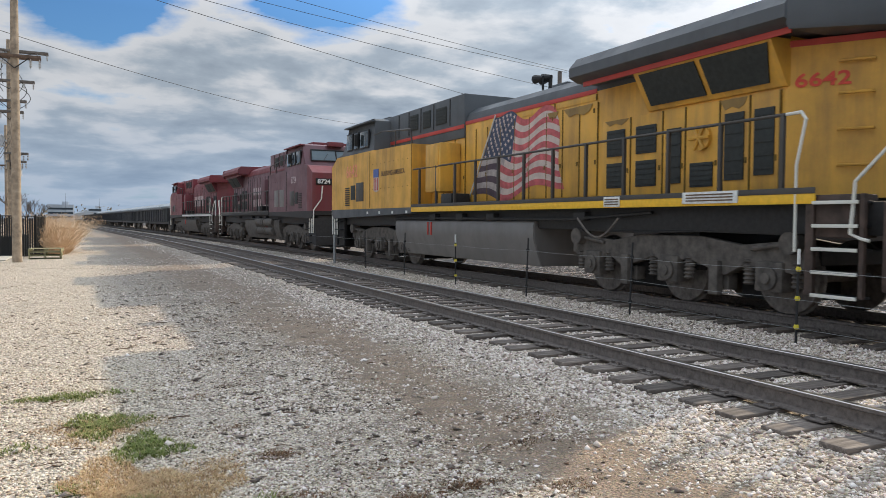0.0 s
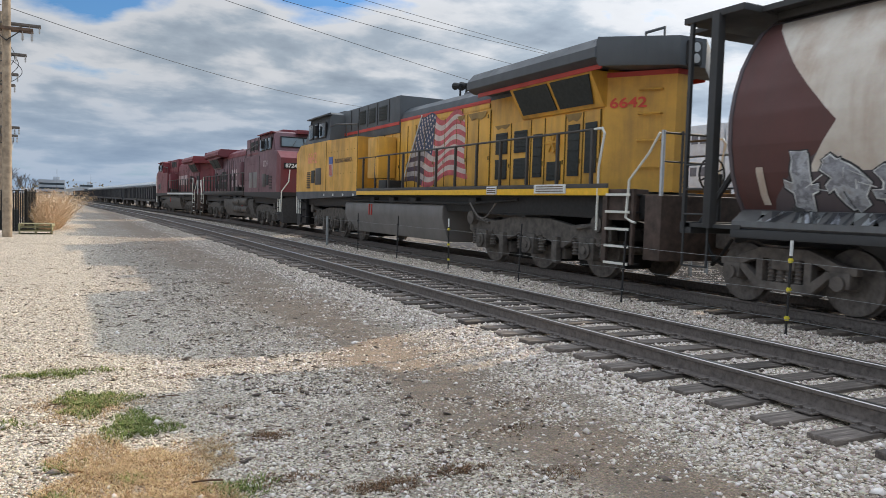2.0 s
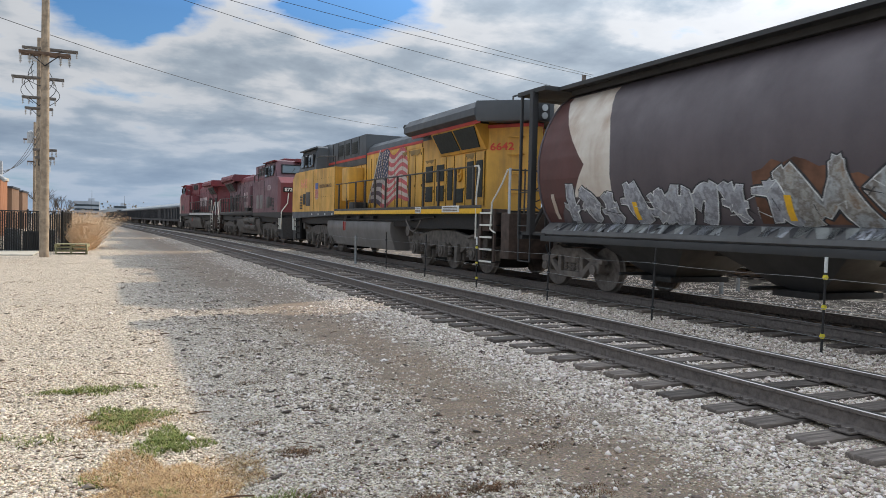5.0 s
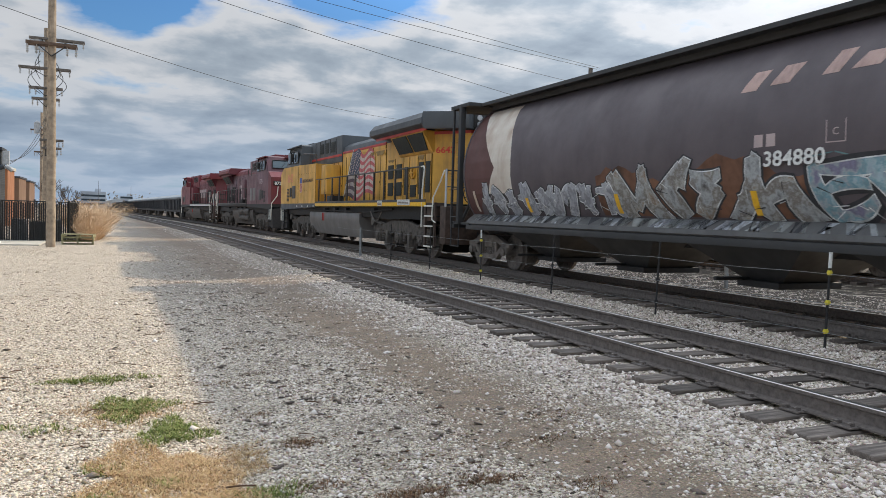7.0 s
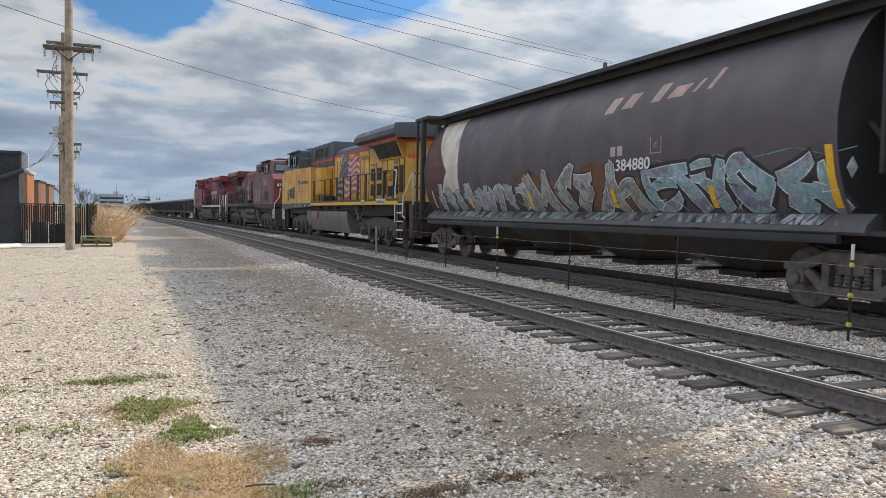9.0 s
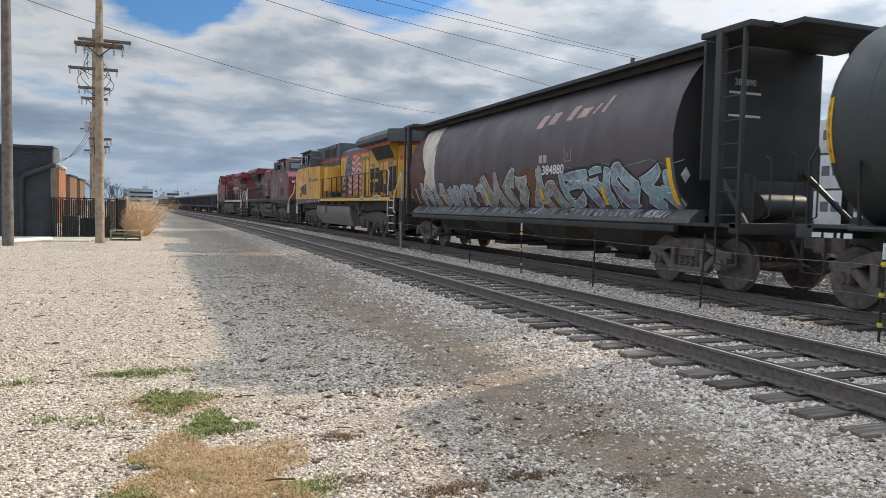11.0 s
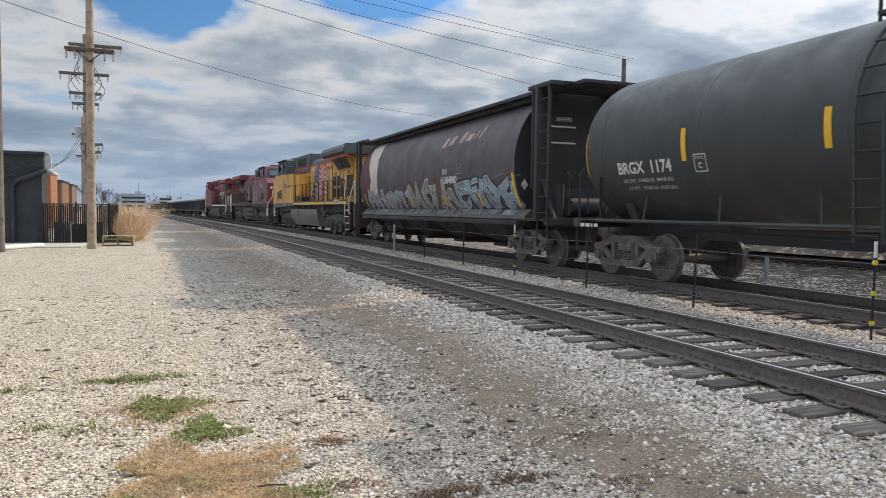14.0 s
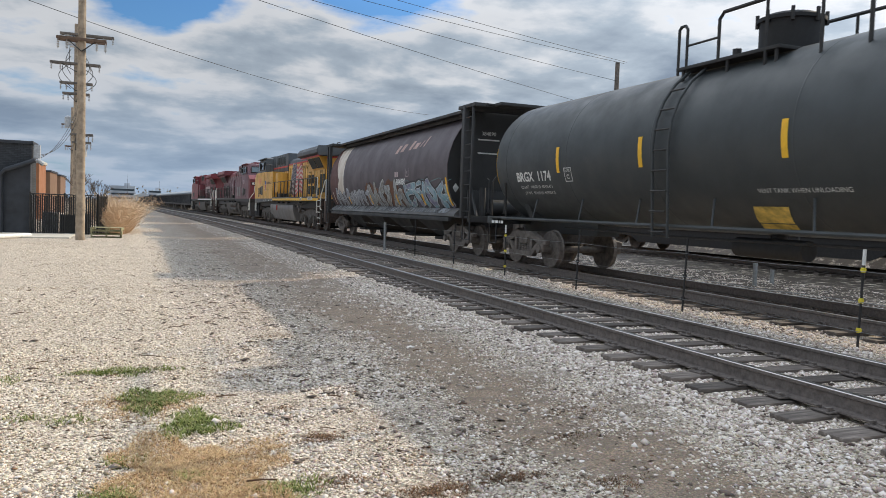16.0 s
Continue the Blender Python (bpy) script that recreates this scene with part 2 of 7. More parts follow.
def gravel_build(nt, bsdf):
    """Crushed limestone, whiter on the lot, browner by the wheel tracks, finer and coarser patches."""
    v1 = tex(nt, "ShaderNodeTexVoronoi", 42, 0)
    v2 = tex(nt, "ShaderNodeTexVoronoi", 85, 0)
    n_big = tex(nt, "ShaderNodeTexNoise", 0.45, 5, 0.6)
    n_mid = tex(nt, "ShaderNodeTexNoise", 2.3, 6, 0.65)
    n_fine = tex(nt, "ShaderNodeTexNoise", 60, 4, 0.7)
    stone = ramp(nt, v1.outputs["Color"], [(0.2, (0.07, 0.054, 0.04)), (0.43, (0.46, 0.395, 0.31)), (0.78, (0.90, 0.82, 0.685))])
    stone2 = ramp(nt, v2.outputs["Color"], [(0.2, (0.08, 0.062, 0.046)), (0.43, (0.46, 0.395, 0.31)), (0.78, (0.90, 0.82, 0.685))])
    n_sort = tex(nt, "ShaderNodeTexNoise", 6, 4, 0.7)
    c = mixc(nt, ramp(nt, n_sort.outputs[0], [(0.47, grey(0.1)), (0.53, grey(0.9))]), stone, stone2)
    dust = mixc(nt, ramp(nt, n_mid.outputs[0], [(0.45, grey(0)), (0.72, grey(0.25))]), c, (0.45, 0.385, 0.295))
    dust = mixc(nt, ramp(nt, n_big.outputs[0], [(0.48, grey(0)), (0.72, grey(0.28))]), dust, (0.38, 0.335, 0.27))
    # a beaten strip of tan dirt along the ballast's foot
    tc, sep = nt.nodes.new("ShaderNodeTexCoord"), nt.nodes.new("ShaderNodeSeparateXYZ")
    nt.links.new(tc.outputs["Object"], sep.inputs[0])
    strip = nt.nodes.new("ShaderNodeMath")
    strip.operation = "MULTIPLY_ADD"
    nt.links.new(n_big.outputs[0], strip.inputs[0])
    strip.inputs[1].default_value = 2.4
    nt.links.new(sep.outputs[0], strip.inputs[2])
    rng = nt.nodes.new("ShaderNodeMapRange")
    rng.inputs["From Min"].default_value, rng.inputs["From Max"].default_value = 0.0, 10.0
    nt.links.new(strip.outputs[0], rng.inputs[0])
    band = ramp(nt, rng.outputs[0], [(0.32, grey(0)), (0.385, grey(0.88)), (0.475, grey(0.88)), (0.53, grey(0))])
    dirt = ramp(nt, n_fine.outputs[0], [(0.3, (0.12, 0.085, 0.058)), (0.5, (0.32, 0.245, 0.178)), (0.68, (0.62, 0.50, 0.38))])
    dust = mixc(nt, band, dust, dirt)
    # beyond the train the ground colour is darkened in patches, standing in for shade
    def calc(op, a, b):
        n = nt.nodes.new("ShaderNodeMath")
        n.operation = op
        for i, q in enumerate((a, b)):
            if isinstance(q, (int, float)):
                n.inputs[i].default_value = q
            else:
                nt.links.new(q, n.inputs[i])
        return n.outputs[0]

    def step(v, a, b):
        n = nt.nodes.new("ShaderNodeMapRange")
        n.interpolation_type = "SMOOTHSTEP"
        n.inputs["From Min"].default_value, n.inputs["From Max"].default_value = a, b
        nt.links.new(v, n.inputs[0])
        return n.outputs[0]

    across = calc("ADD", sep.outputs[0], calc("DIVIDE", calc("POWER", calc("MAXIMUM", calc("SUBTRACT", sep.outputs[1], 25.0), 0.0), 2.0), 2750.0))
    patchy = step(n_mid.outputs[0], 0.36, 0.5)
    dust = mixc(nt, calc("MULTIPLY", step(across, 12.2, 13.4), patchy), dust, (0.085, 0.072, 0.058))
    # down the lot the shoulder and track bed turn darker grey
    along = calc("SUBTRACT", sep.outputs[1], calc("MULTIPLY", step(across, 4.1, 4.8), 9.0))
    far_grey = calc("MULTIPLY", step(across, 0.1, 1.3), step(along, 9.0, 18.0))
    dust = mixc(nt, calc("MULTIPLY", calc("MULTIPLY", far_grey, 0.48), calc("ADD", calc("MULTIPLY", n_mid.outputs[0], 0.8), 0.6)), dust, (0.20, 0.187, 0.172))
    n_soil = tex(nt, "ShaderNodeTexNoise", 3.2, 6, 0.7, stretch=(0.6, 1.5, 1))
    soil = calc("MULTIPLY", calc("MULTIPLY", step(across, 0.6, 2.0), calc("SUBTRACT", 1.0, step(across, 4.4, 4.9))), step(n_soil.outputs[0], 0.40, 0.58))
    dust = mixc(nt, calc("MULTIPLY", soil, 0.62), dust, (0.24, 0.20, 0.158))
    litter = step(tex(nt, "ShaderNodeTexNoise", 11, 5, 0.75, stretch=(0.5, 1.6, 1)).outputs[0], 0.62, 0.68)
    dust = mixc(nt, calc("MULTIPLY", litter, 0.7), dust, (0.10, 0.078, 0.058))
    dust = mixc(nt, 0.35, dust, n_fine.outputs["Color"], "OVERLAY")
    bw = nt.nodes.new("ShaderNodeHueSaturation")
    bw.inputs["Saturation"].default_value = 1.12
    nt.links.new(mixc(nt, 1.0, dust, (1.0, 0.976, 0.99), "MULTIPLY"), bw.inputs["Color"])
    nt.links.new(bw.outputs[0], bsdf.inputs["Base Color"])
    bsdf.inputs["Roughness"].default_value = 0.95
    bsdf.inputs["Specular IOR Level"].default_value = 0.2
    h = mixc(nt, 0.5, v1.outputs["Distance"], n_fine.outputs[0])
    bump(nt, bsdf, h, 0.9, 0.035)


def island_stone(name, stops, sat=1.12):
    def build(nt, bsdf):
        g = nt.nodes.new("ShaderNodeNewGeometry")
        n = tex(nt, "ShaderNodeTexNoise", 55, 4, 0.65)
        c = ramp(nt, g.outputs["Random Per Island"], stops)
        c = mixc(nt, 0.4, c, n.outputs["Color"], "OVERLAY")
        hs = nt.nodes.new("ShaderNodeHueSaturation")
        hs.inputs["Saturation"].default_value = sat
        nt.links.new(mixc(nt, 1.0, c, (1.0, 0.976, 0.99), "MULTIPLY"), hs.inputs["Color"])
        nt.links.new(hs.outputs[0], bsdf.inputs["Base Color"])
        bsdf.inputs["Roughness"].default_value = 0.9
        bump(nt, bsdf, n.outputs[0], 0.4, 0.01)
    return material(name, build)


def tie_build(nt, bsdf):
    info = nt.nodes.new("ShaderNodeObjectInfo")
    n = tex(nt, "ShaderNodeTexNoise", 9, 6, 0.6, stretch=(0.25, 3, 3))
    c = ramp(nt, n.outputs[0], [(0.3, (0.055, 0.044, 0.038)), (0.55, (0.145, 0.118, 0.10)), (0.75, (0.30, 0.25, 0.21))])
    v = ramp(nt, info.outputs["Random"], [(0, grey(0.65)), (1, grey(1.35))])
    nt.links.new(mixc(nt, 1.0, c, v, "MULTIPLY"), bsdf.inputs["Base Color"])
    bsdf.inputs["Roughness"].default_value = 0.85
    bump(nt, bsdf, n.outputs[0], 0.6, 0.01)


M_GRAVEL = material("limestone_gravel", gravel_build)
M_BALLAST = island_stone("ballast_stone", [(0.0, (0.07, 0.052, 0.042)), (0.10, (0.34, 0.28, 0.235)), (0.45, (0.68, 0.595, 0.515)), (0.8, (0.84, 0.765, 0.68)), (1.0, (0.96, 0.90, 0.83))])
M_TIE = material("creosoted_oak", tie_build)
M_RAIL = plain("rail_steel_brown", (0.16, 0.135, 0.12), 0.6, 0.2, 0.35, 20)
M_RAILTOP = plain("rail_head_polished", (0.42, 0.41, 0.40), 0.28, 1.0, 0.15, 30)
M_STEEL_DARK = plain("dark_steel", (0.026, 0.025, 0.025), 0.6, 0.1)
M_TRUCK = plain("truck_grime", (0.135, 0.115, 0.10), 0.75, 0.0, 0.4, 6)
M_BLACK = plain("black_void", (0.012, 0.012, 0.013), 0.7)
M_CHIPS = island_stone("limestone_chip", [(0.0, (0.07, 0.052, 0.038)), (0.14, (0.36, 0.295, 0.215)), (0.4, (0.62, 0.535, 0.415)), (0.75, (0.80, 0.72, 0.59)), (1.0, (0.95, 0.89, 0.765))])


# ---- ground and track ----
def make_ground():
    xs = [-900, -300, -120, -60, -35, -20, -12, -8] + [x * 0.2 - 6 for x in range(54)] + [x * 0.4 + 4.8 for x in range(40)] + [21.2, 22.2, 23.2, 24, 24.7, 25.4, 26, 27, 35, 60, 120, 300, 900]
    ys = [-400, -100, -30, -10] + [y * 0.5 - 6 for y in range(16)] + [2 + y * 0.2 for y in range(60)] + [14 + y * 0.5 for y in range(24)] + [28, 32, 36, 42, 50, 60, 70, 80, 95, 110, 130, 160, 200, 260, 340, 500, 800, 1500, 3000]
    verts, faces = [], []
    for y in ys:
        for x in xs:
            far = -bend(y) if abs(x) < 40 else 0
            verts.append((x - far, y, ground_z(x - far, y) + wobble(x, y)))
    n = len(xs)
    for j in range(len(ys) - 1):
        for i in range(n - 1):
            faces.append((j * n + i, j * n + i + 1, (j + 1) * n + i + 1, (j + 1) * n + i))
    ob = new("ground", mesh_from("ground", verts, faces, M_GRAVEL, True))
    tagged(ob, "pale crushed limestone gravel lot with dusty patches", "ground", kind="structure")


def rail_mesh(y0, y1, x, z, step):
    """One rail: foot, web and worn head, following the line."""
    prof = [(-0.07, -0.172), (0.07, -0.172), (0.07, -0.158), (0.012, -0.14), (0.012, -0.045), (0.036, -0.035), (0.037, -0.006), (0.030, 0.0), (-0.030, 0.0), (-0.037, -0.006), (-0.036, -0.035), (-0.012, -0.045), (-0.012, -0.14), (-0.07, -0.158)]
    ys, y = [], y0
    while y < y1:
        ys.append(y)
        y += step if y < 90 else step * 6
    ys.append(y1)
    bm = BM()
    vr = loft(bm, [[(x + bend(y) + px, y, z + pz) for px, pz in prof] for y in ys])
    bm.faces.ensure_lookup_table()
    for f in bm.faces:
        if all(v.co.z > z - 0.008 for v in f.verts):
            f.material_index = 1
    bmesh.ops.recalc_face_normals(bm, faces=bm.faces)
    return bm


def make_track(name, label, x, z, parent_kind="structure"):
    tr = thing(name, label, "railway track", kind=parent_kind)
    for k in (0, 1):
        part("rail", rail_mesh(-15, 420, x + k * GAUGE, z, 2.5), [M_RAIL, M_RAILTOP], tr, "worn steel rail with rusty sides")
    return tr


# ---- the train ----
M_YELLOW = paint("loco_yellow", (0.80, 0.425, 0.062), (0.21, 0.125, 0.055), 0.8, 0.45)
M_ROOFGREY = paint("loco_roof_grey", (0.095, 0.103, 0.112), (0.045, 0.045, 0.047), 0.5, 0.55)
M_STRIPE = paint("signal_red", (0.52, 0.055, 0.04), (0.2, 0.06, 0.05), 0.4)
M_TANKGREY = paint("fuel_tank_grey", (0.20, 0.185, 0.175), (0.12, 0.11, 0.10), 0.6, 0.5)
M_SOOT = paint("sooty_yellow", (0.36, 0.22, 0.06), (0.10, 0.07, 0.04), 0.9, 0.6)
M_PILOT = plain("pilot_rust_brown", (0.072, 0.048, 0.038), 0.75, 0, 0.45, 5)
M_GRILLE = plain("grille_black", (0.03, 0.034, 0.032), 0.7, 0.0)
M_WHITE = paint("handrail_white", (0.78, 0.76, 0.68), (0.4, 0.38, 0.33), 0.4)
M_RAILGREY = paint("handrail_grey", (0.07, 0.062, 0.055), (0.03, 0.028, 0.026), 0.5)
M_SEAM = plain("door_seam", (0.16, 0.095, 0.012), 0.7)
M_OXRED = paint("oxide_red_faded", (0.20, 0.034, 0.044), (0.13, 0.07, 0.07), 0.75, 0.55)
M_CLEANRED = paint("clean_red", (0.20, 0.02, 0.03), (0.12, 0.05, 0.05), 0.6)
M_WASHEDRED = paint("washed_red_side", (0.175, 0.075, 0.088), (0.08, 0.055, 0.06), 0.75, 0.5)
M_BLUE = plain("flag_blue", (0.04, 0.055, 0.10), 0.6, 0, 0.3, 5)
M_FLAGRED = plain("flag_red", (0.50, 0.105, 0.11), 0.6, 0, 0.3, 5)
M_FLAGDARK = plain("flag_fold_navy", (0.07, 0.045, 0.06), 0.6, 0, 0.4, 5)
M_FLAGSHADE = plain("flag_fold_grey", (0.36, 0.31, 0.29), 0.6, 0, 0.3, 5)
M_FLAGWHITE = plain("flag_white", (0.58, 0.47, 0.41), 0.6, 0, 0.15, 5)
M_NUMRED = plain("number_red", (0.66, 0.07, 0.04), 0.6, 0, 0.2)
M_NUMPINK = plain("number_sunfaded", (0.80, 0.30, 0.17), 0.6, 0, 0.2)
M_DECALBLUE = plain("shield_blue", (0.07, 0.12, 0.35), 0.5, 0, 0.2)
M_DECALDARK = plain("lettering_dark", (0.13, 0.075, 0.04), 0.6)
M_DECALWHITE = plain("lettering_white", (0.72, 0.72, 0.69), 0.6, 0, 0.15)
M_REFLECT = plain("yellow_reflector", (0.88, 0.50, 0.03), 0.4, 0, 0.1)
M_RUBBER = plain("hose_rubber", (0.02, 0.02, 0.02), 0.7)


def glass_build(nt, bsdf):
    bsdf.inputs["Base Color"].default_value = (0.03, 0.04, 0.045, 1)
    bsdf.inputs["Roughness"].default_value = 0.04
    bsdf.inputs["Specular IOR Level"].default_value = 0.9


M_GLASS = material("tinted_cab_glass", glass_build)
# paler and bluer than the side panes: reflected sky put into the base colour
M_WINDSHIELD_SKY = plain("windshield_glass", (0.13, 0.17, 0.19), 0.08, 0.0, 0.1, 2)
M_LENS = plain("lamp_lens", (0.55, 0.56, 0.56), 0.15, 0.3, 0.05)


def letters(text, size, material, parent, m, name="lettering", wide=1.0, bold=0.0, label=""):
    """Painted lettering, a few millimetres proud of its sheet."""
    cu = bpy.data.curves.new(name, "FONT")
    cu.body, cu.size, cu.align_x, cu.align_y = text, size, "CENTER", "CENTER"
    cu.offset, cu.resolution_u = bold, 3
    tmp = bpy.data.objects.new(name, cu)
    scene.collection.objects.link(tmp)
    me = bpy.data.meshes.new_from_object(tmp.evaluated_get(bpy.context.evaluated_depsgraph_get()))
    bpy.data.objects.remove(tmp)
    bpy.data.curves.remove(cu)
    me.name = name
    me.materials.clear()
    me.materials.append(material)
    me.transform(Matrix.Diagonal((wide, 1, 1, 1)))
    ob = new(name, me)
    ob.parent, ob.matrix_basis = parent, m
    if label:
        ob["label"] = label
    return ob


def on_side(x, y, z, s=-1, lean=0.0):
    """Pose of lettering on a side: s -1 is the side towards -x."""
    r = Matrix(((0, 0, s), (s, 0, 0), (0, 1, 0))).to_4x4()
    return Matrix.Translation((x, y, z)) @ r @ pose(0, 0, 0, lean)


def on_rear(x, y, z):
    return Matrix.Translation((x, y, z)) @ Matrix(((1, 0, 0), (0, 0, -1), (0, 1, 0))).to_4x4()


def wheelset_mesh(r):
    bm = BM()
    for s in (-1, 1):
        g = s * GAUGE / 2
        disc_stack(bm, [(g + s * 0.07, r * 0.30), (g + s * 0.075, r * 0.62), (g + s * 0.07, r * 0.86), (g + s * 0.075, r * 0.90), (g + s * 0.065, r * 0.985), (g - s * 0.02, r), (g - s * 0.045, r + 0.028), (g - s * 0.06, r + 0.02), (g - s * 0.06, r * 0.85), (g - s * 0.03, r * 0.3)], 28)
        disc_stack(bm, [(g + s * 0.06, r * 0.3), (g + s * 0.26, r * 0.2), (g + s * 0.27, r * 0.12), (g + s * 0.06, 0.02)], 14)
        for k in range(3):
            a = k * 2 * math.pi / 3
            box(bm, g + s * 0.27 - 0.01, g + s * 0.27 + 0.012, -0.02 + r * 0.1 * math.cos(a), 0.02 + r * 0.1 * math.cos(a), -0.02 + r * 0.1 * math.sin(a), 0.02 + r * 0.1 * math.sin(a))
    disc_stack(bm, [(-0.7, 0.085), (0.7, 0.085)], 12)
    me = bpy.data.meshes.new("wheelset")
    bm.to_mesh(me)
    bm.free()
    me.materials.append(M_WHEEL)
    me.polygons.foreach_set("use_smooth", [True] * len(me.polygons))
    me.set_sharp_from_angle(angle=radians(35))
    return me


M_WHEEL = plain("wheel_steel", (0.15, 0.13, 0.115), 0.6, 0.2, 0.4, 9)
WHEEL_LOCO, WHEEL_CAR = wheelset_mesh(0.53), wheelset_mesh(0.45)
WHEELS, CARS = [], []       # (wheelset, pose at rest, radius, way) and (vehicle, its middle, half truck base, turned)


def wheels(parent, ys, r, me, way=1, rolls=True):
    for y in ys:
        w = new("wheelset", me)
        w.parent = parent
        w.matrix_basis = pose(0, y, r)
        if rolls:
            WHEELS.append((w, y, r, way))


def loco_truck(parent, yc, way=1):
    """Three-axle truck: a cast frame each side with boxes, springs and brake gear."""
    for s in (-1, 1):
        bm = BM()
        x0, x1 = (s * 1.02, s * 1.17) if s > 0 else (-1.17, -1.02)
        out = [(-2.75, 0.75), (-2.7, 1.02), (-2.3, 1.08), (-1.5, 1.0), (-0.7, 1.12), (0.7, 1.12), (1.5, 1.0), (2.3, 1.08), (2.7, 1.02), (2.75, 0.75), (2.4, 0.62), (1.55, 0.70), (1.2, 0.52), (0.5, 0.72), (-0.5, 0.72), (-1.2, 0.52), (-1.55, 0.70), (-2.4, 0.62)]
        prism(bm, out, 0, x0, x1)
        bmesh.ops.bevel(bm, geom=list(bm.edges), offset=0.012, segments=1, affect="EDGES")
        bmesh.ops.transform(bm, matrix=Matrix.Translation((0, yc, 0)), verts=bm.verts)
        fr = part("truck_frame", bm, M_TRUCKDARK, parent, "grimy cast steel truck side frame")
        for y in (-2.05, 0, 2.05):
            bm = BM()
            box(bm, x0 - 0.06, x1 + 0.06, yc + y - 0.24, yc + y + 0.24, 0.34, 0.78, 0.04)
            disc_stack_at(bm, s * 1.16, s * 1.27, 0.17, yc + y, 0.54)
            disc_stack_at(bm, s * 1.26, s * 1.30, 0.08, yc + y, 0.54)
            part("journal_box", bm, M_TRUCKDARK, parent)
            for k in (-0.42, 0.42):
                bm = BM()
                spring(bm, s * 1.12, yc + y + k, 0.42, 0.80, 0.10)
                part("coil_spring", bm, M_TRUCKDARK, parent)
        for y in (-1.05, 1.05):
            bm = BM()
            box(bm, s * 1.2 - 0.07, s * 1.2 + 0.07, yc + y - 0.09, yc + y + 0.09, 0.22, 0.75, 0.02)
            box(bm, s * 1.0 - 0.1, s * 1.0 + 0.1, yc + y - 0.16, yc + y + 0.16, 0.3, 0.55, 0.02)
            part("brake_hanger", bm, M_TRUCKDARK, parent)
        for y in (-2.45, 2.45):
            bm = BM()
            disc_stack_at(bm, s * 1.05, s * 1.32, 0.16, yc + y, 1.05)
            rod(bm, (s * 1.2, yc + y, 1.05), (s * 1.2, yc + y * 0.7, 0.95), 0.035)
            part("brake_cylinder", bm, M_TRUCKDARK, parent)
        bm = BM()
        bent(bm, [(s * 1.22, yc - 2.4, 1.18), (s * 1.24, yc - 0.8, 1.20), (s * 1.24, yc + 0.8, 1.16), (s * 1.22, yc + 2.4, 1.18)], 0.022)
        part("brake_pipe", bm, M_STEEL_DARK, parent)
    bm = BM()
    box(bm, -1.0, 1.0, yc - 0.5, yc + 0.5, 0.55, 1.25, 0.03)
    box(bm, -0.95, 0.95, yc - 2.7, yc + 2.7, 0.75, 0.95)
    part("bolster", bm, M_STEEL_DARK, parent)
    # unseen motor boxes, added to keep sunlit ground from showing between the wheels
    for y in (-1.45, 0.6, 1.45):
        bm = BM()
        box(bm, -0.6, 0.6, yc + y - 0.45, yc + y + 0.45, 0.14, 0.78, 0.08)
        part("traction_motor", bm, M_BLACK, parent)
    wheels(parent, (yc - 2.05, yc, yc + 2.05), 0.53, WHEEL_LOCO, way)


def disc_stack_at(bm, xa, xb, r, y, z, n=14):
    rod(bm, (xa, y, z), (xb, y, z), r, n)
    return bm


def car_truck(parent, yc, mat, rolls=True):
    """Two-axle freight truck with the spring window in each side frame."""
    for s in (-1, 1):
        bm = BM()
        x = s * 1.03
        w = 0.07
        top = [(-1.12, 0.56), (-1.12, 0.66), (-0.85, 0.70), (-0.4, 0.86), (0.4, 0.86), (0.85, 0.70), (1.12, 0.66), (1.12, 0.56), (0.8, 0.56), (0.42, 0.70), (-0.42, 0.70), (-0.8, 0.56)]
        prism(bm, top, 0, x - w, x + w)
        low = [(-0.8, 0.56), (-0.45, 0.24), (0.45, 0.24), (0.8, 0.56), (0.68, 0.60), (0.38, 0.37), (-0.38, 0.37), (-0.68, 0.60)]
        prism(bm, low, 0, x - w, x + w)
        for k in (-1, 1):
            box(bm, x - w, x + w, k * 0.40 - 0.06, k * 0.40 + 0.06, 0.36, 0.72)
        bmesh.ops.bevel(bm, geom=list(bm.edges), offset=0.01, segments=1, affect="EDGES")
        bmesh.ops.transform(bm, matrix=Matrix.Translation((0, yc, 0)), verts=bm.verts)
        part("side_frame", bm, mat, parent, "grey-brown cast steel truck side frame")
        for k in (-0.22, -0.07, 0.08, 0.23):
            bm = BM()
            spring(bm, x, yc + k, 0.37, 0.70, 0.065)
            part("coil_spring", bm, mat, parent)
        for k in (-0.89, 0.89):
            bm = BM()
            box(bm, x - 0.09, x + 0.09, yc + k - 0.15, yc + k + 0.15, 0.38, 0.60, 0.03)
            disc_stack_at(bm, x + s * 0.08, x + s * 0.14, 0.10, yc + k, 0.45)
            part("bearing_adapter", bm, mat, parent)
    bm = BM()
    box(bm, -1.1, 1.1, yc - 0.2, yc + 0.2, 0.55, 0.85, 0.03)
    part("bolster", bm, mat, parent)
    wheels(parent, (yc - 0.89, yc + 0.89), 0.45, WHEEL_CAR, 1, rolls)


def coupler(parent, y, way):
    bm = BM()
    box(bm, -0.09, 0.09, min(y, y + way * 0.45), max(y, y + way * 0.45), 0.78, 0.98, 0.02)
    box(bm, -0.17, 0.17, y + way * 0.4 - 0.14, y + way * 0.4 + 0.14, 0.72, 1.04, 0.05)
    part("coupler", bm, M_TRUCK, parent, "cast steel knuckle coupler")
    bm = BM()
    bent(bm, [(-0.35, y, 0.9), (-0.38, y + way * 0.25, 0.55), (-0.3, y + way * 0.45, 0.45), (-0.15, y + way * 0.55, 0.6)], 0.028)
    part("air_hose", bm, M_RUBBER, parent)


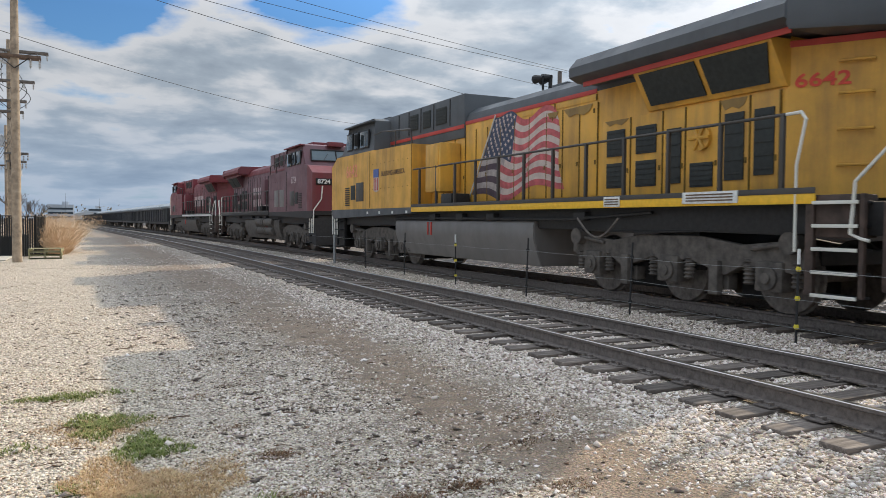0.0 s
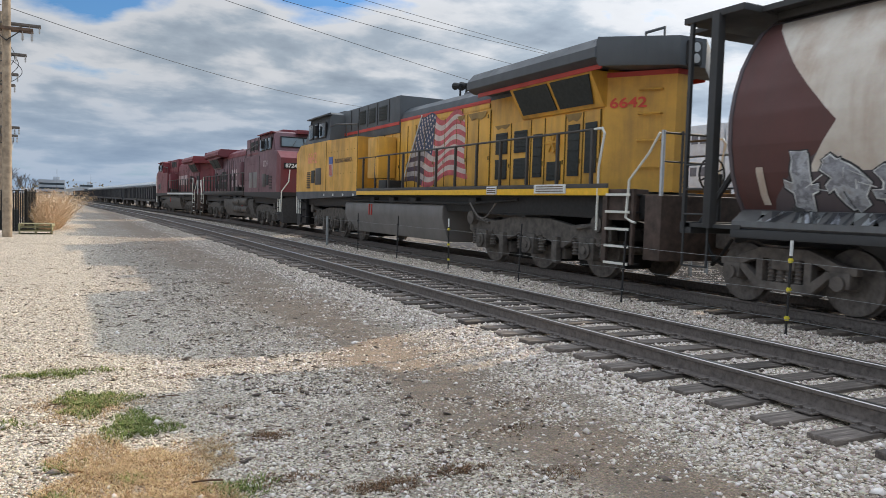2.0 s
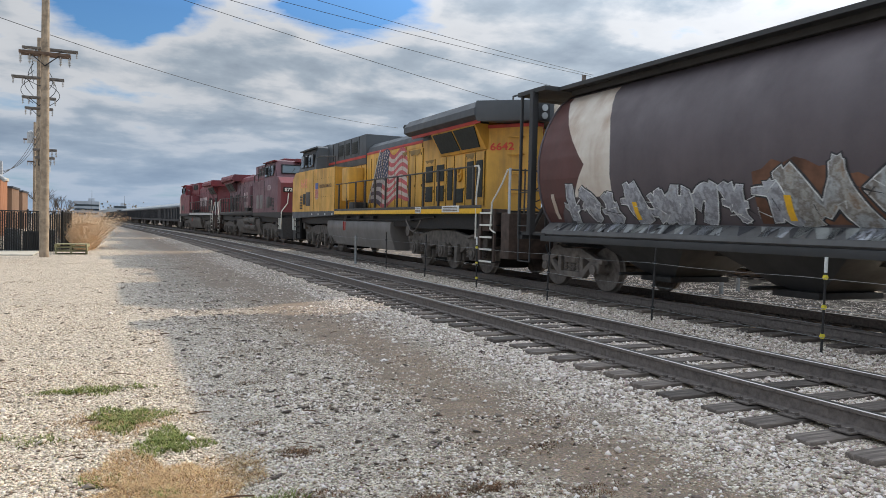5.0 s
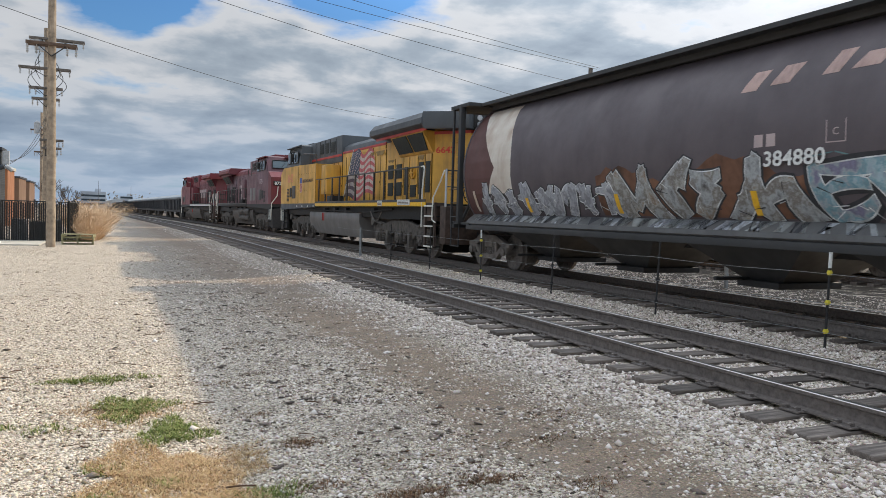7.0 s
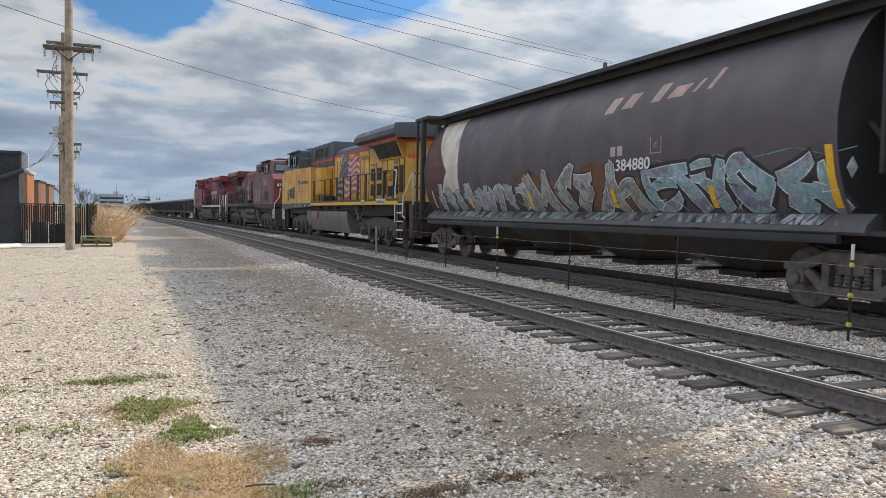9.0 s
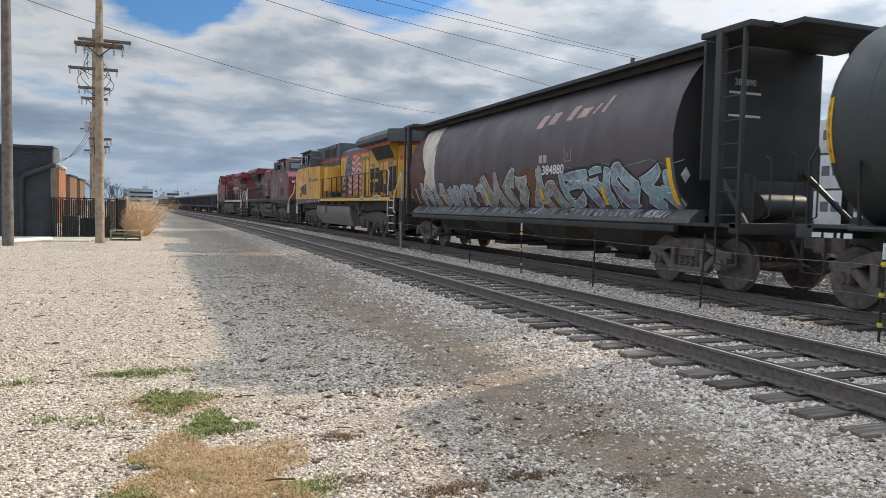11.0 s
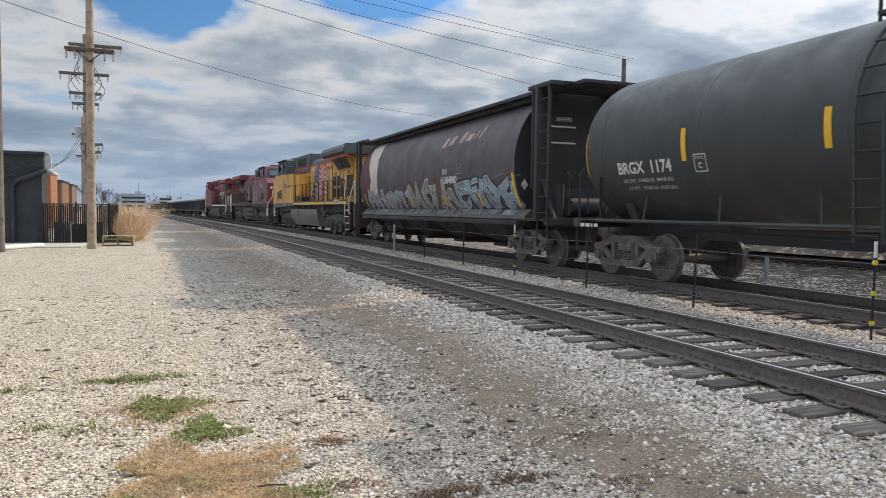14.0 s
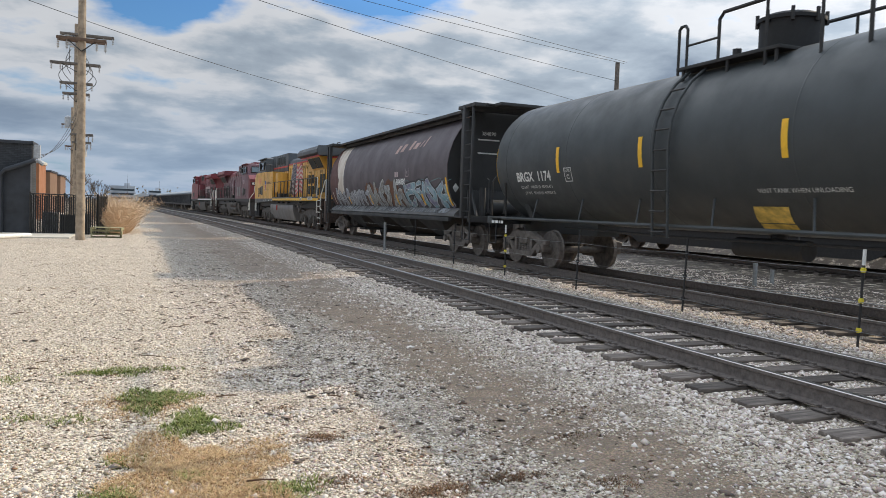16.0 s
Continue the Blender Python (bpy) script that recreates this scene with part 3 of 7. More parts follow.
M_TRUCKDARK = plain("loco_truck_grime", (0.10, 0.086, 0.074), 0.75, 0.0, 0.45, 6)


def hood_doors(lo, spans, z0, z1, xs, mat):
    for s in (-1, 1):
        for a, b in spans:
            bm = BM()
            box(bm, s * (xs + 0.012) - 0.012, s * (xs + 0.012) + 0.012, a - 0.011, a + 0.011, z0, z1)
            part("door_seam", bm, M_SEAM if mat is M_YELLOW else M_STEEL_DARK, lo)
        for a, b in spans:
            bm = BM()
            box(bm, s * xs - 0.012, s * xs + 0.012, a + 0.018, b - 0.018, z0, z1, 0.006)
            d = part("hood_door", bm, mat, lo)
            bm = BM()
            for zz in ((z0 + z1) / 2 - 0.3,):
                box(bm, s * (xs + 0.012) - 0.014, s * (xs + 0.012) + 0.014, a + 0.05, a + 0.09, zz, zz + 0.09)
            part("latch", bm, M_SEAM if mat is M_YELLOW else M_STEEL_DARK, d)


def locomotive(name, label, C):
    """A wide-cab, six-axle road locomotive; its front points to +y."""
    lo = thing(name, label, "locomotive", "locomotives of the train")
    body, roof, cabm, sill, nose, hrail = C["body"], C["roof"], C["cab"], C["sill"], C["nose"], C["rail"]
    w = C.get("way", 1)
    # frame and walkway
    bm = BM()
    box(bm, -1.5, 1.5, -9.6, 3.4, 1.60, 1.69, 0.01)
    box(bm, -1.25, 1.25, -10.9, 10.9, 1.18, 1.61, 0.03)
    part("frame", bm, M_STEEL_DARK, lo, "sooty black underframe")
    for s in (-1, 1):
        bm = BM()
        box(bm, s * 1.505 - 0.012, s * 1.505 + 0.012, -9.75, 3.4, 1.585, 1.72, 0.004)
        part("sill_stripe", bm, sill, lo, C["sill_label"])
        bm = BM()
        box(bm, s * 1.515 - 0.012, s * 1.515 + 0.012, -9.75, 3.4, 1.72, 1.80, 0.004)
        part("walkway_edge", bm, hrail, lo)
    # long hood, middle
    bm = BM()
    prof = [(-0.85, 1.69), (-0.85, 3.92), (-0.78, 4.16), (-0.55, 4.33), (0.55, 4.33), (0.78, 4.16), (0.85, 3.92), (0.85, 1.69)]
    loft(bm, [[(x, y, z) for x, z in prof] for y in (-8.76, 1.3)])
    bmesh.ops.recalc_face_normals(bm, faces=bm.faces)
    for f in bm.faces:
        f.material_index = 1 if f.calc_center_median().z > 3.97 and abs(f.normal.y) < 0.5 else 0
    part("long_hood", bm, [body, roof], lo, C["hood_label"])
    for s in (-1, 1):
        bm = BM()
        box(bm, s * 0.857 - 0.008, s * 0.857 + 0.008, -4.3, 1.3, 3.88, 3.97, 0.003)
        part("hood_stripe", bm, C["stripe"], lo)
    hood_doors(lo, [(-4.35, -3.75), (-3.75, -3.15), (-3.15, -2.55), (-2.55, -1.85), (-1.85, -1.2), (-1.2, -0.55), (-0.55, 0.1), (0.1, 0.7), (0.7, 1.25)], 1.85, 3.70, 0.85, body)
    hood_doors(lo, [(-4.3, -2.9), (-2.85, -1.5)], 3.74, 3.86, 0.85, body)
    # radiator compartment: doors, screens, flared grilles and wings
    hood_doors(lo, [(-5.35, -4.5), (-6.2, -5.35), (-6.75, -6.2), (-7.5, -6.75), (-8.1, -7.5), (-8.65, -8.1)], 1.82, 3.28, 0.86, body)
    for s in (-1, 1):
        for a, b, z0, z1 in ((-5.2, -4.68, 2.58, 3.08), (-5.2, -4.68, 1.98, 2.45), (-6.05, -5.52, 2.58, 3.08), (-6.05, -5.52, 1.98, 2.45), (-6.66, -6.32, 2.0, 2.95), (-7.38, -6.88, 1.92, 2.32), (-8.0, -7.62, 2.0, 3.05), (-8.56, -8.2, 2.05, 3.05)):
            bm = BM()
            box(bm, s * 0.885 - 0.012, s * 0.885 + 0.012, a, b, z0, z1, 0.004)
            for k in range(5):
                zz = z0 + (z1 - z0) * (k + 0.5) / 5
                box(bm, s * 0.9 - 0.008, s * 0.9 + 0.008, a + 0.02, b - 0.02, zz - 0.012, zz + 0.012)
            part("door_screen", bm, M_GRILLE, lo, "black wire-mesh screen")
        bm = BM()
        disc_stack_at(bm, s * 0.88, s * 0.93, 0.21, -7.13, 2.72, 20)
        part("fan_boss", bm, body, lo)
        for a in range(6):
            bm = BM()
            c, d = math.cos(a * math.pi / 3), math.sin(a * math.pi / 3)
            rod(bm, (s * 0.95, -7.13, 2.72), (s * 0.95, -7.13 + 0.22 * c, 2.72 + 0.22 * d), 0.03, 6)
            part("boss_rib", bm, body, lo)
        # flare
        bm = BM()
        prism(bm, [(s * 0.80, 3.30), (s * 0.90, 3.32), (s * 1.28, 3.98), (s * 0.80, 3.98)], 1, -8.78, -5.85)
        part("radiator_flare", bm, body, lo)
        for a, b in ((-7.3, -6.0), (-8.62, -7.42)):
            bm = BM()
            nrm = Vector((s * 0.66, 0, -0.38)).normalized()
            p = [Vector((s * (0.90 + 0.38 * f), y, 3.32 + 0.66 * f)) + nrm * 0.012 for f, y in ((0.12, a + 0.1 * (a < -8)), (0.12, b), (0.9, b), (0.9, a - 0.1 * (a < -8)))]
            loft(bm, [p, [q + nrm * 0.02 for q in p]])
            bmesh.ops.recalc_face_normals(bm, faces=bm.faces)
            part("radiator_grille", bm, M_GRILLE, lo, "dark slanted radiator intake grille")
        bm = BM()
        box(bm, s * 1.29 - 0.015, s * 1.29 + 0.015, -9.15, -4.45, 3.94, 4.03, 0.004)
        part("wing_stripe", bm, C["stripe"], lo)
    bm = BM()
    wing = [(-1.30, 4.03), (-1.5, 4.12), (-1.5, 4.30), (-1.32, 4.50), (1.32, 4.50), (1.5, 4.30), (1.5, 4.12), (1.30, 4.03)]
    loft(bm, [[(x * f, y, z - dz) for x, z in wing] for y, f, dz in ((-9.2, 1, 0.0), (-4.25, 1, 0.0))])
    bmesh.ops.recalc_face_normals(bm, faces=bm.faces)
    part("radiator_wing", bm, roof if C.get("wing") is None else C["wing"], lo, C["wing_label"])
    for y in (-9.0, -8.2, -7.2, -6.2, -5.2, -4.5):
        bm = BM()
        rod(bm, (-1.45, y, 4.31), (-1.34, y, 4.46), 0.02, 5)
        part("lifting_lug", bm, roof, lo)
    bm = BM()
    bent(bm, [(-0.45, -9.85, 4.45), (-0.45, -9.85, 4.66), (-0.45, -9.35, 4.66), (-0.45, -9.35, 4.45)], 0.02)
    part("roof_grab", bm, roof, lo)
    # tapered rear end
    bm = BM()
    tail = [(-0.86, -8.75), (-0.14, -9.9), (0.14, -9.9), (0.86, -8.75)]
    loft(bm, [[(x, y, z) for x, y in tail] for z in (1.69, 3.95)])
    bmesh.ops.recalc_face_normals(bm, faces=bm.faces)
    part("hood_end", bm, body, lo, C["hood_label"])
    bm = BM()
    tail = [(-1.47, -9.19), (-0.32, -10.12), (0.32, -10.12), (1.47, -9.19)]
    loft(bm, [[(x * f, y, z) for x, y in tail] for z, f in ((3.97, 0.95), (4.03, 0.985), (4.40, 1.0), (4.49, 0.975))])
    bmesh.ops.recalc_face_normals(bm, faces=bm.faces)
    part("end_cowl", bm, roof if C.get("wing") is None else C["wing"], lo)
    bm = BM()
    tail2 = [(-0.88, -8.76), (-0.15, -9.92), (0.15, -9.92), (0.88, -8.76)]
    loft(bm, [[(x, y, z) for x, y in tail2] for z in (3.86, 3.95)])
    bmesh.ops.recalc_face_normals(bm, faces=bm.faces)
    part("end_stripe", bm, C["stripe"], lo)
    bm = BM()
    box(bm, -0.17, 0.17, -10.18, -9.9, 3.98, 4.42, 0.03)
    hl = part("headlight_box", bm, M_STEEL_DARK, lo)
    for z in (4.1, 4.3):
        bm = BM()
        rod(bm, (0, -10.17, z), (0, -10.21, z), 0.085, 16)
        part("headlight", bm, M_LENS, hl, "unlit round headlight")
    for z in (2.15, 2.65, 3.15, 3.6):
        bm = BM()
        a, b = Vector((-0.50, -9.31, z)), Vector((-0.27, -9.68, z))
        o = Vector((-0.06, -0.038, 0))
        bent(bm, [a, a + o, b + o, b], 0.015)
        part("grab_iron", bm, body, lo)
    if C.get("number"):
        ang = math.degrees(math.atan2(0.72, 1.15))
        letters(C["number"], 0.27, C["num_mat"], lo, Matrix.Translation((-0.632, -9.145, 3.36)) @ pose(0, 0, 0, 0, 0, ang) @ on_side(0, 0, 0), "road_number", 1.35, 0.006)
    # roof gear
    bm = BM()
    box(bm, -0.45, 0.45, -2.7, -2.1, 4.3, 4.42, 0.03)
    part("exhaust_stack", bm, roof, lo)
    bm = BM()
    for x, y in ((-0.12, -1.25), (0.10, -1.2), (-0.02, -1.45)):
        rod(bm, (x, y, 4.76), (x, y + 0.34, 4.78), 0.05, 10, 0.11)
        rod(bm, (x, y, 4.35), (x, y, 4.76), 0.03, 6)
    part("air_horn", bm, M_BLACK, lo, "black cluster of air horns")
    # equipment cabinets behind the cab
    bm = BM()
    box(bm, -0.9, 0.9, 1.3, 6.9, 3.55, 4.72, 0.03)
    part("upper_cabinet", bm, roof if C.get("cabinet") is None else C["cabinet"], lo, C["cabinet_label"])
    for s in (-1, 1):
        for a, b, z0, z1 in ((2.35, 3.05, 4.05, 4.52), (3.4, 3.95, 4.05, 4.55), (4.3, 4.9, 4.08, 4.55)):
            bm = BM()
            box(bm, s * 0.905 - 0.012, s * 0.905 + 0.012, a, b, z0, z1, 0.004)
            for k in range(5):
                zz = z0 + (z1 - z0) * (k + 0.5) / 5
                box(bm, s * 0.92 - 0.01, s * 0.92 + 0.01, a + 0.03, b - 0.03, zz - 0.015, zz + 0.01)
            part("louvre", bm, M_GRILLE, lo, "black louvred vent")
        bm = BM()
        box(bm, s * 0.908 - 0.008, s * 0.908 + 0.008, 1.3, 6.6, 3.80, 3.90, 0.003)
        part("hood_stripe", bm, C["stripe"], lo)
        for y in (2.15, 3.2, 4.1, 5.0, 5.8):
            bm = BM()
            box(bm, s * 0.905 - 0.012, s * 0.905 + 0.012, y - 0.015, y + 0.015, 3.95, 4.68)
            part("cabinet_seam", bm, M_STEEL_DARK, lo)
    bm = BM()
    box(bm, -0.85, 0.85, 1.25, 3.4, 1.69, 3.9, 0.02)
    part("blower_housing", bm, body, lo)
    hood_doors(lo, [(1.3, 1.9), (1.9, 2.6), (2.6, 3.38)], 1.95, 3.55, 0.85, body)
    for s in (-1, 1):
        bm = BM()
        box(bm, s * 1.18 - 0.3, s * 1.18 + 0.3, 1.55, 2.5, 2.12, 3.42, 0.03)
        bx = part("side_locker", bm, body, lo)
        bm = BM()
        box(bm, s * 1.485 - 0.012, s * 1.485 + 0.012, 1.65, 2.4, 2.2, 2.75, 0.006)
        box(bm, s * 1.485 - 0.012, s * 1.485 + 0.012, 1.65, 2.4, 2.8, 3.35, 0.006)
        part("locker_door", bm, body, bx)
        bm = BM()
        box(bm, s * 1.2 - 0.28, s * 1.2 + 0.28, 0.9, 1.5, 1.7, 2.05, 0.03)
        part("battery_box", bm, M_STEEL_DARK, lo)
    # full-width lower body, cab and nose
    bm = BM()
    side = [(3.4, 1.55), (10.75, 1.40), (10.95, 1.55), (10.95, 3.30), (10.35, 3.62), (9.7, 3.70), (9.2, 4.58), (8.9, 4.66), (6.7, 4.66), (6.55, 4.58), (6.5, 3.6), (3.4, 3.55)]
    rings = []
    for x, sh in ((-1.5, 0.0), (-1.42, -0.03), (1.42, -0.03), (1.5, 0.0)):
        rings.append([(x * (0.9 if z > 4.5 and abs(x) > 1.45 else 1.0), y, z - (0.04 if z > 4.5 and abs(x) > 1.45 else 0)) for y, z in side])
    loft(bm, rings)
    bmesh.ops.recalc_face_normals(bm, faces=bm.faces)
    for f in bm.faces:
        c = f.calc_center_median()
        f.material_index = 0
    # split the cab sides at the waist
    geom = list(bm.verts) + list(bm.edges) + list(bm.faces)
    bmesh.ops.bisect_plane(bm, geom=geom, plane_co=(0, 0, 3.62), plane_no=(0, 0, 1))
    geom = list(bm.verts) + list(bm.edges) + list(bm.faces)
    bmesh.ops.bisect_plane(bm, geom=geom, plane_co=(0, 10.2, 0), plane_no=(0, 1, 0))
    geom = list(bm.verts) + list(bm.edges) + list(bm.faces)
    bmesh.ops.bisect_plane(bm, geom=geom, plane_co=(0, 0, 1.72), plane_no=(0, 0, 1))
    for f in bm.faces:
        c = f.calc_center_median()
        f.material_index = 1 if c.z > 3.63 and c.y < 10.1 and c.y > 6.45 else (2 if c.z < 1.72 else (3 if c.y > 8.9 and C.get("nose") else 0))
    part("cab", bm, [cabm, C["cabtop"], C["cablow"], nose], lo, C["cab_label"])
    for s in (-1, 1):
        for a, b, z0, z1, nm in ((7.0, 7.75, 3.78, 4.30, "side_window"), (8.0, 8.35, 3.80, 4.32, "side_window"), (8.6, 9.15, 3.80, 4.32, "side_window")):
            bm = BM()
            box(bm, s * 1.49 - 0.025, s * 1.49 + 0.025, a - 0.04, b + 0.04, z0 - 0.04, z1 + 0.04, 0.01)
            fr = part("window_frame", bm, M_STEEL_DARK, lo)
            bm = BM()
            box(bm, s * 1.512 - 0.012, s * 1.512 + 0.012, a, b, z0, z1, 0.004)
            part("window_pane", bm, M_GLASS, fr)
        bm = BM()
        box(bm, s * 1.62 - 0.07, s * 1.62 + 0.07, 7.82, 7.90, 3.85, 4.25, 0.02)
        rod(bm, (s * 1.5, 7.86, 4.05), (s * 1.6, 7.86, 4.05), 0.02)
        part("mirror", bm, M_STEEL_DARK, lo)
        bm = BM()
        box(bm, s * 1.45 - 0.12, s * 1.45 + 0.12, 6.6, 9.3, 4.55, 4.60, 0.01)
        part("drip_rail", bm, roof, lo)
        # vents and small door in the nose side
        bm = BM()
        box(bm, s * 1.505 - 0.012, s * 1.505 + 0.012, 8.3, 8.75, 2.05, 2.55, 0.01)
        part("side_hatch", bm, M_GRILLE, lo)
        bm = BM()
        box(bm, s * 1.505 - 0.01, s * 1.505 + 0.01, 7.45, 8.2, 1.98, 2.62, 0.01)
        part("hatch_frame", bm, hrail, lo)
        bm = BM()
        for k in range(9):
            box(bm, s * 1.507 - 0.012, s * 1.507 + 0.012, 8.9, 9.35, 1.85 + k * 0.075, 1.89 + k * 0.075)
        part("side_vent", bm, M_STEEL_DARK, lo)
        bm = BM()
        bent(bm, [(s * 1.45, 3.5, 3.55), (s * 1.45, 3.6, 3.98), (s * 1.45, 5.9, 4.15), (s * 1.48, 6.5, 4.1)], 0.022)
        rod(bm, (s * 1.45, 4.75, 3.55), (s * 1.45, 4.75, 4.06), 0.02)
        part("top_rail", bm, hrail, lo)
        for a in (3.42, 6.85):
            bm = BM()
            box(bm, s * 1.504 - 0.006, s * 1.504 + 0.006, a - 0.012, a + 0.012, 1.75, 3.55)
            part("panel_seam", bm, M_SEAM if body is M_YELLOW else M_STEEL_DARK, lo)
        for zz in (2.35, 3.15):
            for k in range(9):
                bm = BM()
                rod(bm, (s * 1.495, 3.7 + k * 0.36, zz), (s * 1.512, 3.7 + k * 0.36, zz), 0.012, 5)
                part("bolt", bm, M_SEAM if body is M_YELLOW else M_STEEL_DARK, lo)
    bm = BM()
    box(bm, -0.8, 0.8, 6.9, 8.6, 4.66, 4.80, 0.04)
    part("air_conditioner", bm, roof, lo)
    bm = BM()
    q = [Vector((x, y, z)) for x, y, z in ((-1.12, 9.60, 3.92), (1.12, 9.60, 3.92), (1.08, 9.36, 4.36), (-1.08, 9.36, 4.36))]
    n = Vector((0, 0.88, 0.47)) * 0.012
    loft(bm, [[v for v in q], [v + n for v in q]])
    bmesh.ops.recalc_face_normals(bm, faces=bm.faces)
    part("windshield", bm, M_WINDSHIELD_SKY, lo, "wide windshield with sky reflection in its colour")
    bm = BM()
    for x in (-1.14, 0, 1.14):
        rod(bm, (x, 9.64, 3.90), (x * 0.96, 9.38, 4.38), 0.03, 6)
    rod(bm, (-1.16, 9.64, 3.90), (1.16, 9.64, 3.90), 0.03, 6)
    rod(bm, (-1.12, 9.38, 4.38), (1.12, 9.38, 4.38), 0.03, 6)
    part("windshield_frame", bm, M_STEEL_DARK, lo)
    for x in (-0.55, 0.6):
        bm = BM()
        rod(bm, (x, 9.66, 3.93), (x - 0.22, 9.5, 4.22), 0.012, 5)
        part("wiper", bm, M_STEEL_DARK, lo)
    bm = BM()
    box(bm, -0.35, 0.35, 9.2, 9.5, 4.55, 4.75, 0.03)
    part("roof_beacon", bm, roof, lo)
    # front number board, plates, door
    bm = BM()
    box(bm, 0.68, 1.36, 10.93, 11.0, 2.80, 3.06, 0.02)
    nb = part("number_board", bm, M_BLACK, lo, "black number board with white figures")
    if C.get("number"):
        letters(C["number"], 0.24, M_DECALWHITE, nb, Matrix.Translation((1.02, 11.004, 2.93)) @ pose(0, 0, 0, 0, 0, 180) @ on_rear(0, 0, 0), "figures", 1.15, 0.008)
    bm = BM()
    box(bm, -0.4, 0.4, 10.94, 10.975, 1.7, 3.2, 0.02)
    part("nose_door", bm, nose, lo)
    bm = BM()
    prism(bm, [(10.6, 0.35), (11.15, 0.30), (11.0, 1.42), (10.6, 1.42)], 0, -1.4, 1.4)
    part("pilot_plow", bm, M_STEEL_DARK, lo, "dark snow plough pilot")
    bm = BM()
    box(bm, -1.4, 1.4, -11.0, -10.6, 0.5, 1.6, 0.02)
    part("rear_pilot", bm, M_PILOT, lo, "rust-brown pilot plate")
    # fuel tank
    bm = BM()
    prism(bm, [(-1.32, 1.34), (-1.36, 1.28), (-1.36, 0.95), (-1.15, 0.36), (1.15, 0.36), (1.36, 0.95), (1.36, 1.28), (1.32, 1.34)], 1, -2.85, 4.95)
    bmesh.ops.bevel(bm, geom=list(bm.edges), offset=0.02, segments=2, affect="EDGES")
    part("fuel_tank", bm, C.get("tank", M_TANKGREY), lo, "grey fuel tank with dirty streaks")
    for s in (-1, 1):
        bm = BM()
        box(bm, s * 1.37 - 0.02, s * 1.37 + 0.02, 2.30, 2.36, 0.95, 1.3, 0.005)
        box(bm, s * 1.37 - 0.02, s * 1.37 + 0.02, 2.52, 2.56, 0.95, 1.3, 0.005)
        part("sight_glass", bm, M_STRIPE, lo, "red fuel gauge strip")
        bm = BM()
        for a in (-4.5, -1.0, 0.6, 2.2):
            box(bm, s * 1.3 - 0.1, s * 1.3 + 0.1, a - 0.18, a + 0.18, 1.36, 1.52, 0.02)
        bent(bm, [(s * 1.35, -6.5, 1.5), (s * 1.38, -4.2, 1.38), (s * 1.36, 4.9, 1.42)], 0.03)
        part("underframe_piping", bm, M_STEEL_DARK, lo)
        # handrail and posts
        pts = [(s * 1.47, -9.25, 2.80), (s * 1.47, 3.35, 2.80)]
        bm = BM()
        rod(bm, pts[0], pts[1], 0.024, 8)
        hr = part("handrail", bm, hrail, lo)
        for k in range(12):
            y = -9.2 + k * 1.10
            bm = BM()
            box(bm, s * 1.47 - 0.03, s * 1.47 + 0.03, y - 0.03, y + 0.03, 1.72, 2.82, 0.008)
            part("handrail_post", bm, hrail, hr)
        bm = BM()
        bent(bm, [(s * 1.47, -9.25, 2.80), (s * 1.49, -9.5, 2.80), (s * 1.5, -9.58, 2.7), (s * 1.5, -9.45, 2.1), (s * 1.5, -9.45, 0.95)], 0.023)
        part("step_rail", bm, M_WHITE, lo, "white painted step handrail")
        bm = BM()
        bent(bm, [(s * 1.45, -10.95, 2.62), (s * 1.48, -10.75, 2.3), (s * 1.5, -10.3, 1.85), (s * 1.5, -10.25, 1.2), (s * 1.5, -10.4, 1.14), (s * 1.5, -10.5, 1.12)], 0.022)
        part("corner_rail", bm, M_WHITE, lo, "white painted corner handrail")
        for x, y in ((1.4, -10.98), (1.0, -11.0), (0.45, -11.0)):
            bm = BM()
            rod(bm, (s * x, y, 1.58), (s * x, y, 2.66), 0.035 if x > 1.2 else 0.022, 8)
            part("end_post", bm, M_LENS if x > 1.2 else hrail, lo, "bare steel end platform post" if x > 1.2 else "")
        bm = BM()
        rod(bm, (s * 1.4, -10.98, 2.62), (s * 0.45, -11.0, 2.62), 0.02, 6)
        rod(bm, (s * 1.4, -10.98, 2.15), (s * 0.45, -11.0, 2.15), 0.016, 6)
        part("end_rail", bm, hrail, lo)
        bm = BM()
        box(bm, s * 1.25 - 0.2, s * 1.25 + 0.2, -10.3, -9.62, 1.15, 1.7, 0.02)
        box(bm, s * 1.46 - 0.03, s * 1.46 + 0.03, -9.72, -9.6, 0.4, 1.7)
        box(bm, s * 1.46 - 0.03, s * 1.46 + 0.03, -10.42, -10.36, 0.4, 1.7)
        part("step_well", bm, M_PILOT, lo)
        for k in range(5):
            bm = BM()
            z = 0.40 + k * 0.30
            box(bm, s * 1.38 - 0.14, s * 1.38 + 0.14, -10.36, -9.72, z - 0.02, z + 0.015, 0.005)
            st = part("step", bm, M_STEEL_DARK, lo)
            bm = BM()
            box(bm, s * 1.52 - 0.012, s * 1.52 + 0.012, -10.36, -9.72, z - 0.025, z + 0.02, 0.004)
            part("step_edge", bm, M_WHITE, st, "white painted step edge")
        # front steps
        bm = BM()
        for k in range(4):
            z = 0.40 + k * 0.30
            box(bm, s * 1.36 - 0.14, s * 1.36 + 0.14, 10.0, 10.55, z - 0.02, z + 0.015)
        box(bm, s * 1.3 - 0.05, s * 1.3 + 0.05, 9.92, 10.62, 0.4, 1.55)
        part("front_steps", bm, M_STEEL_DARK, lo)
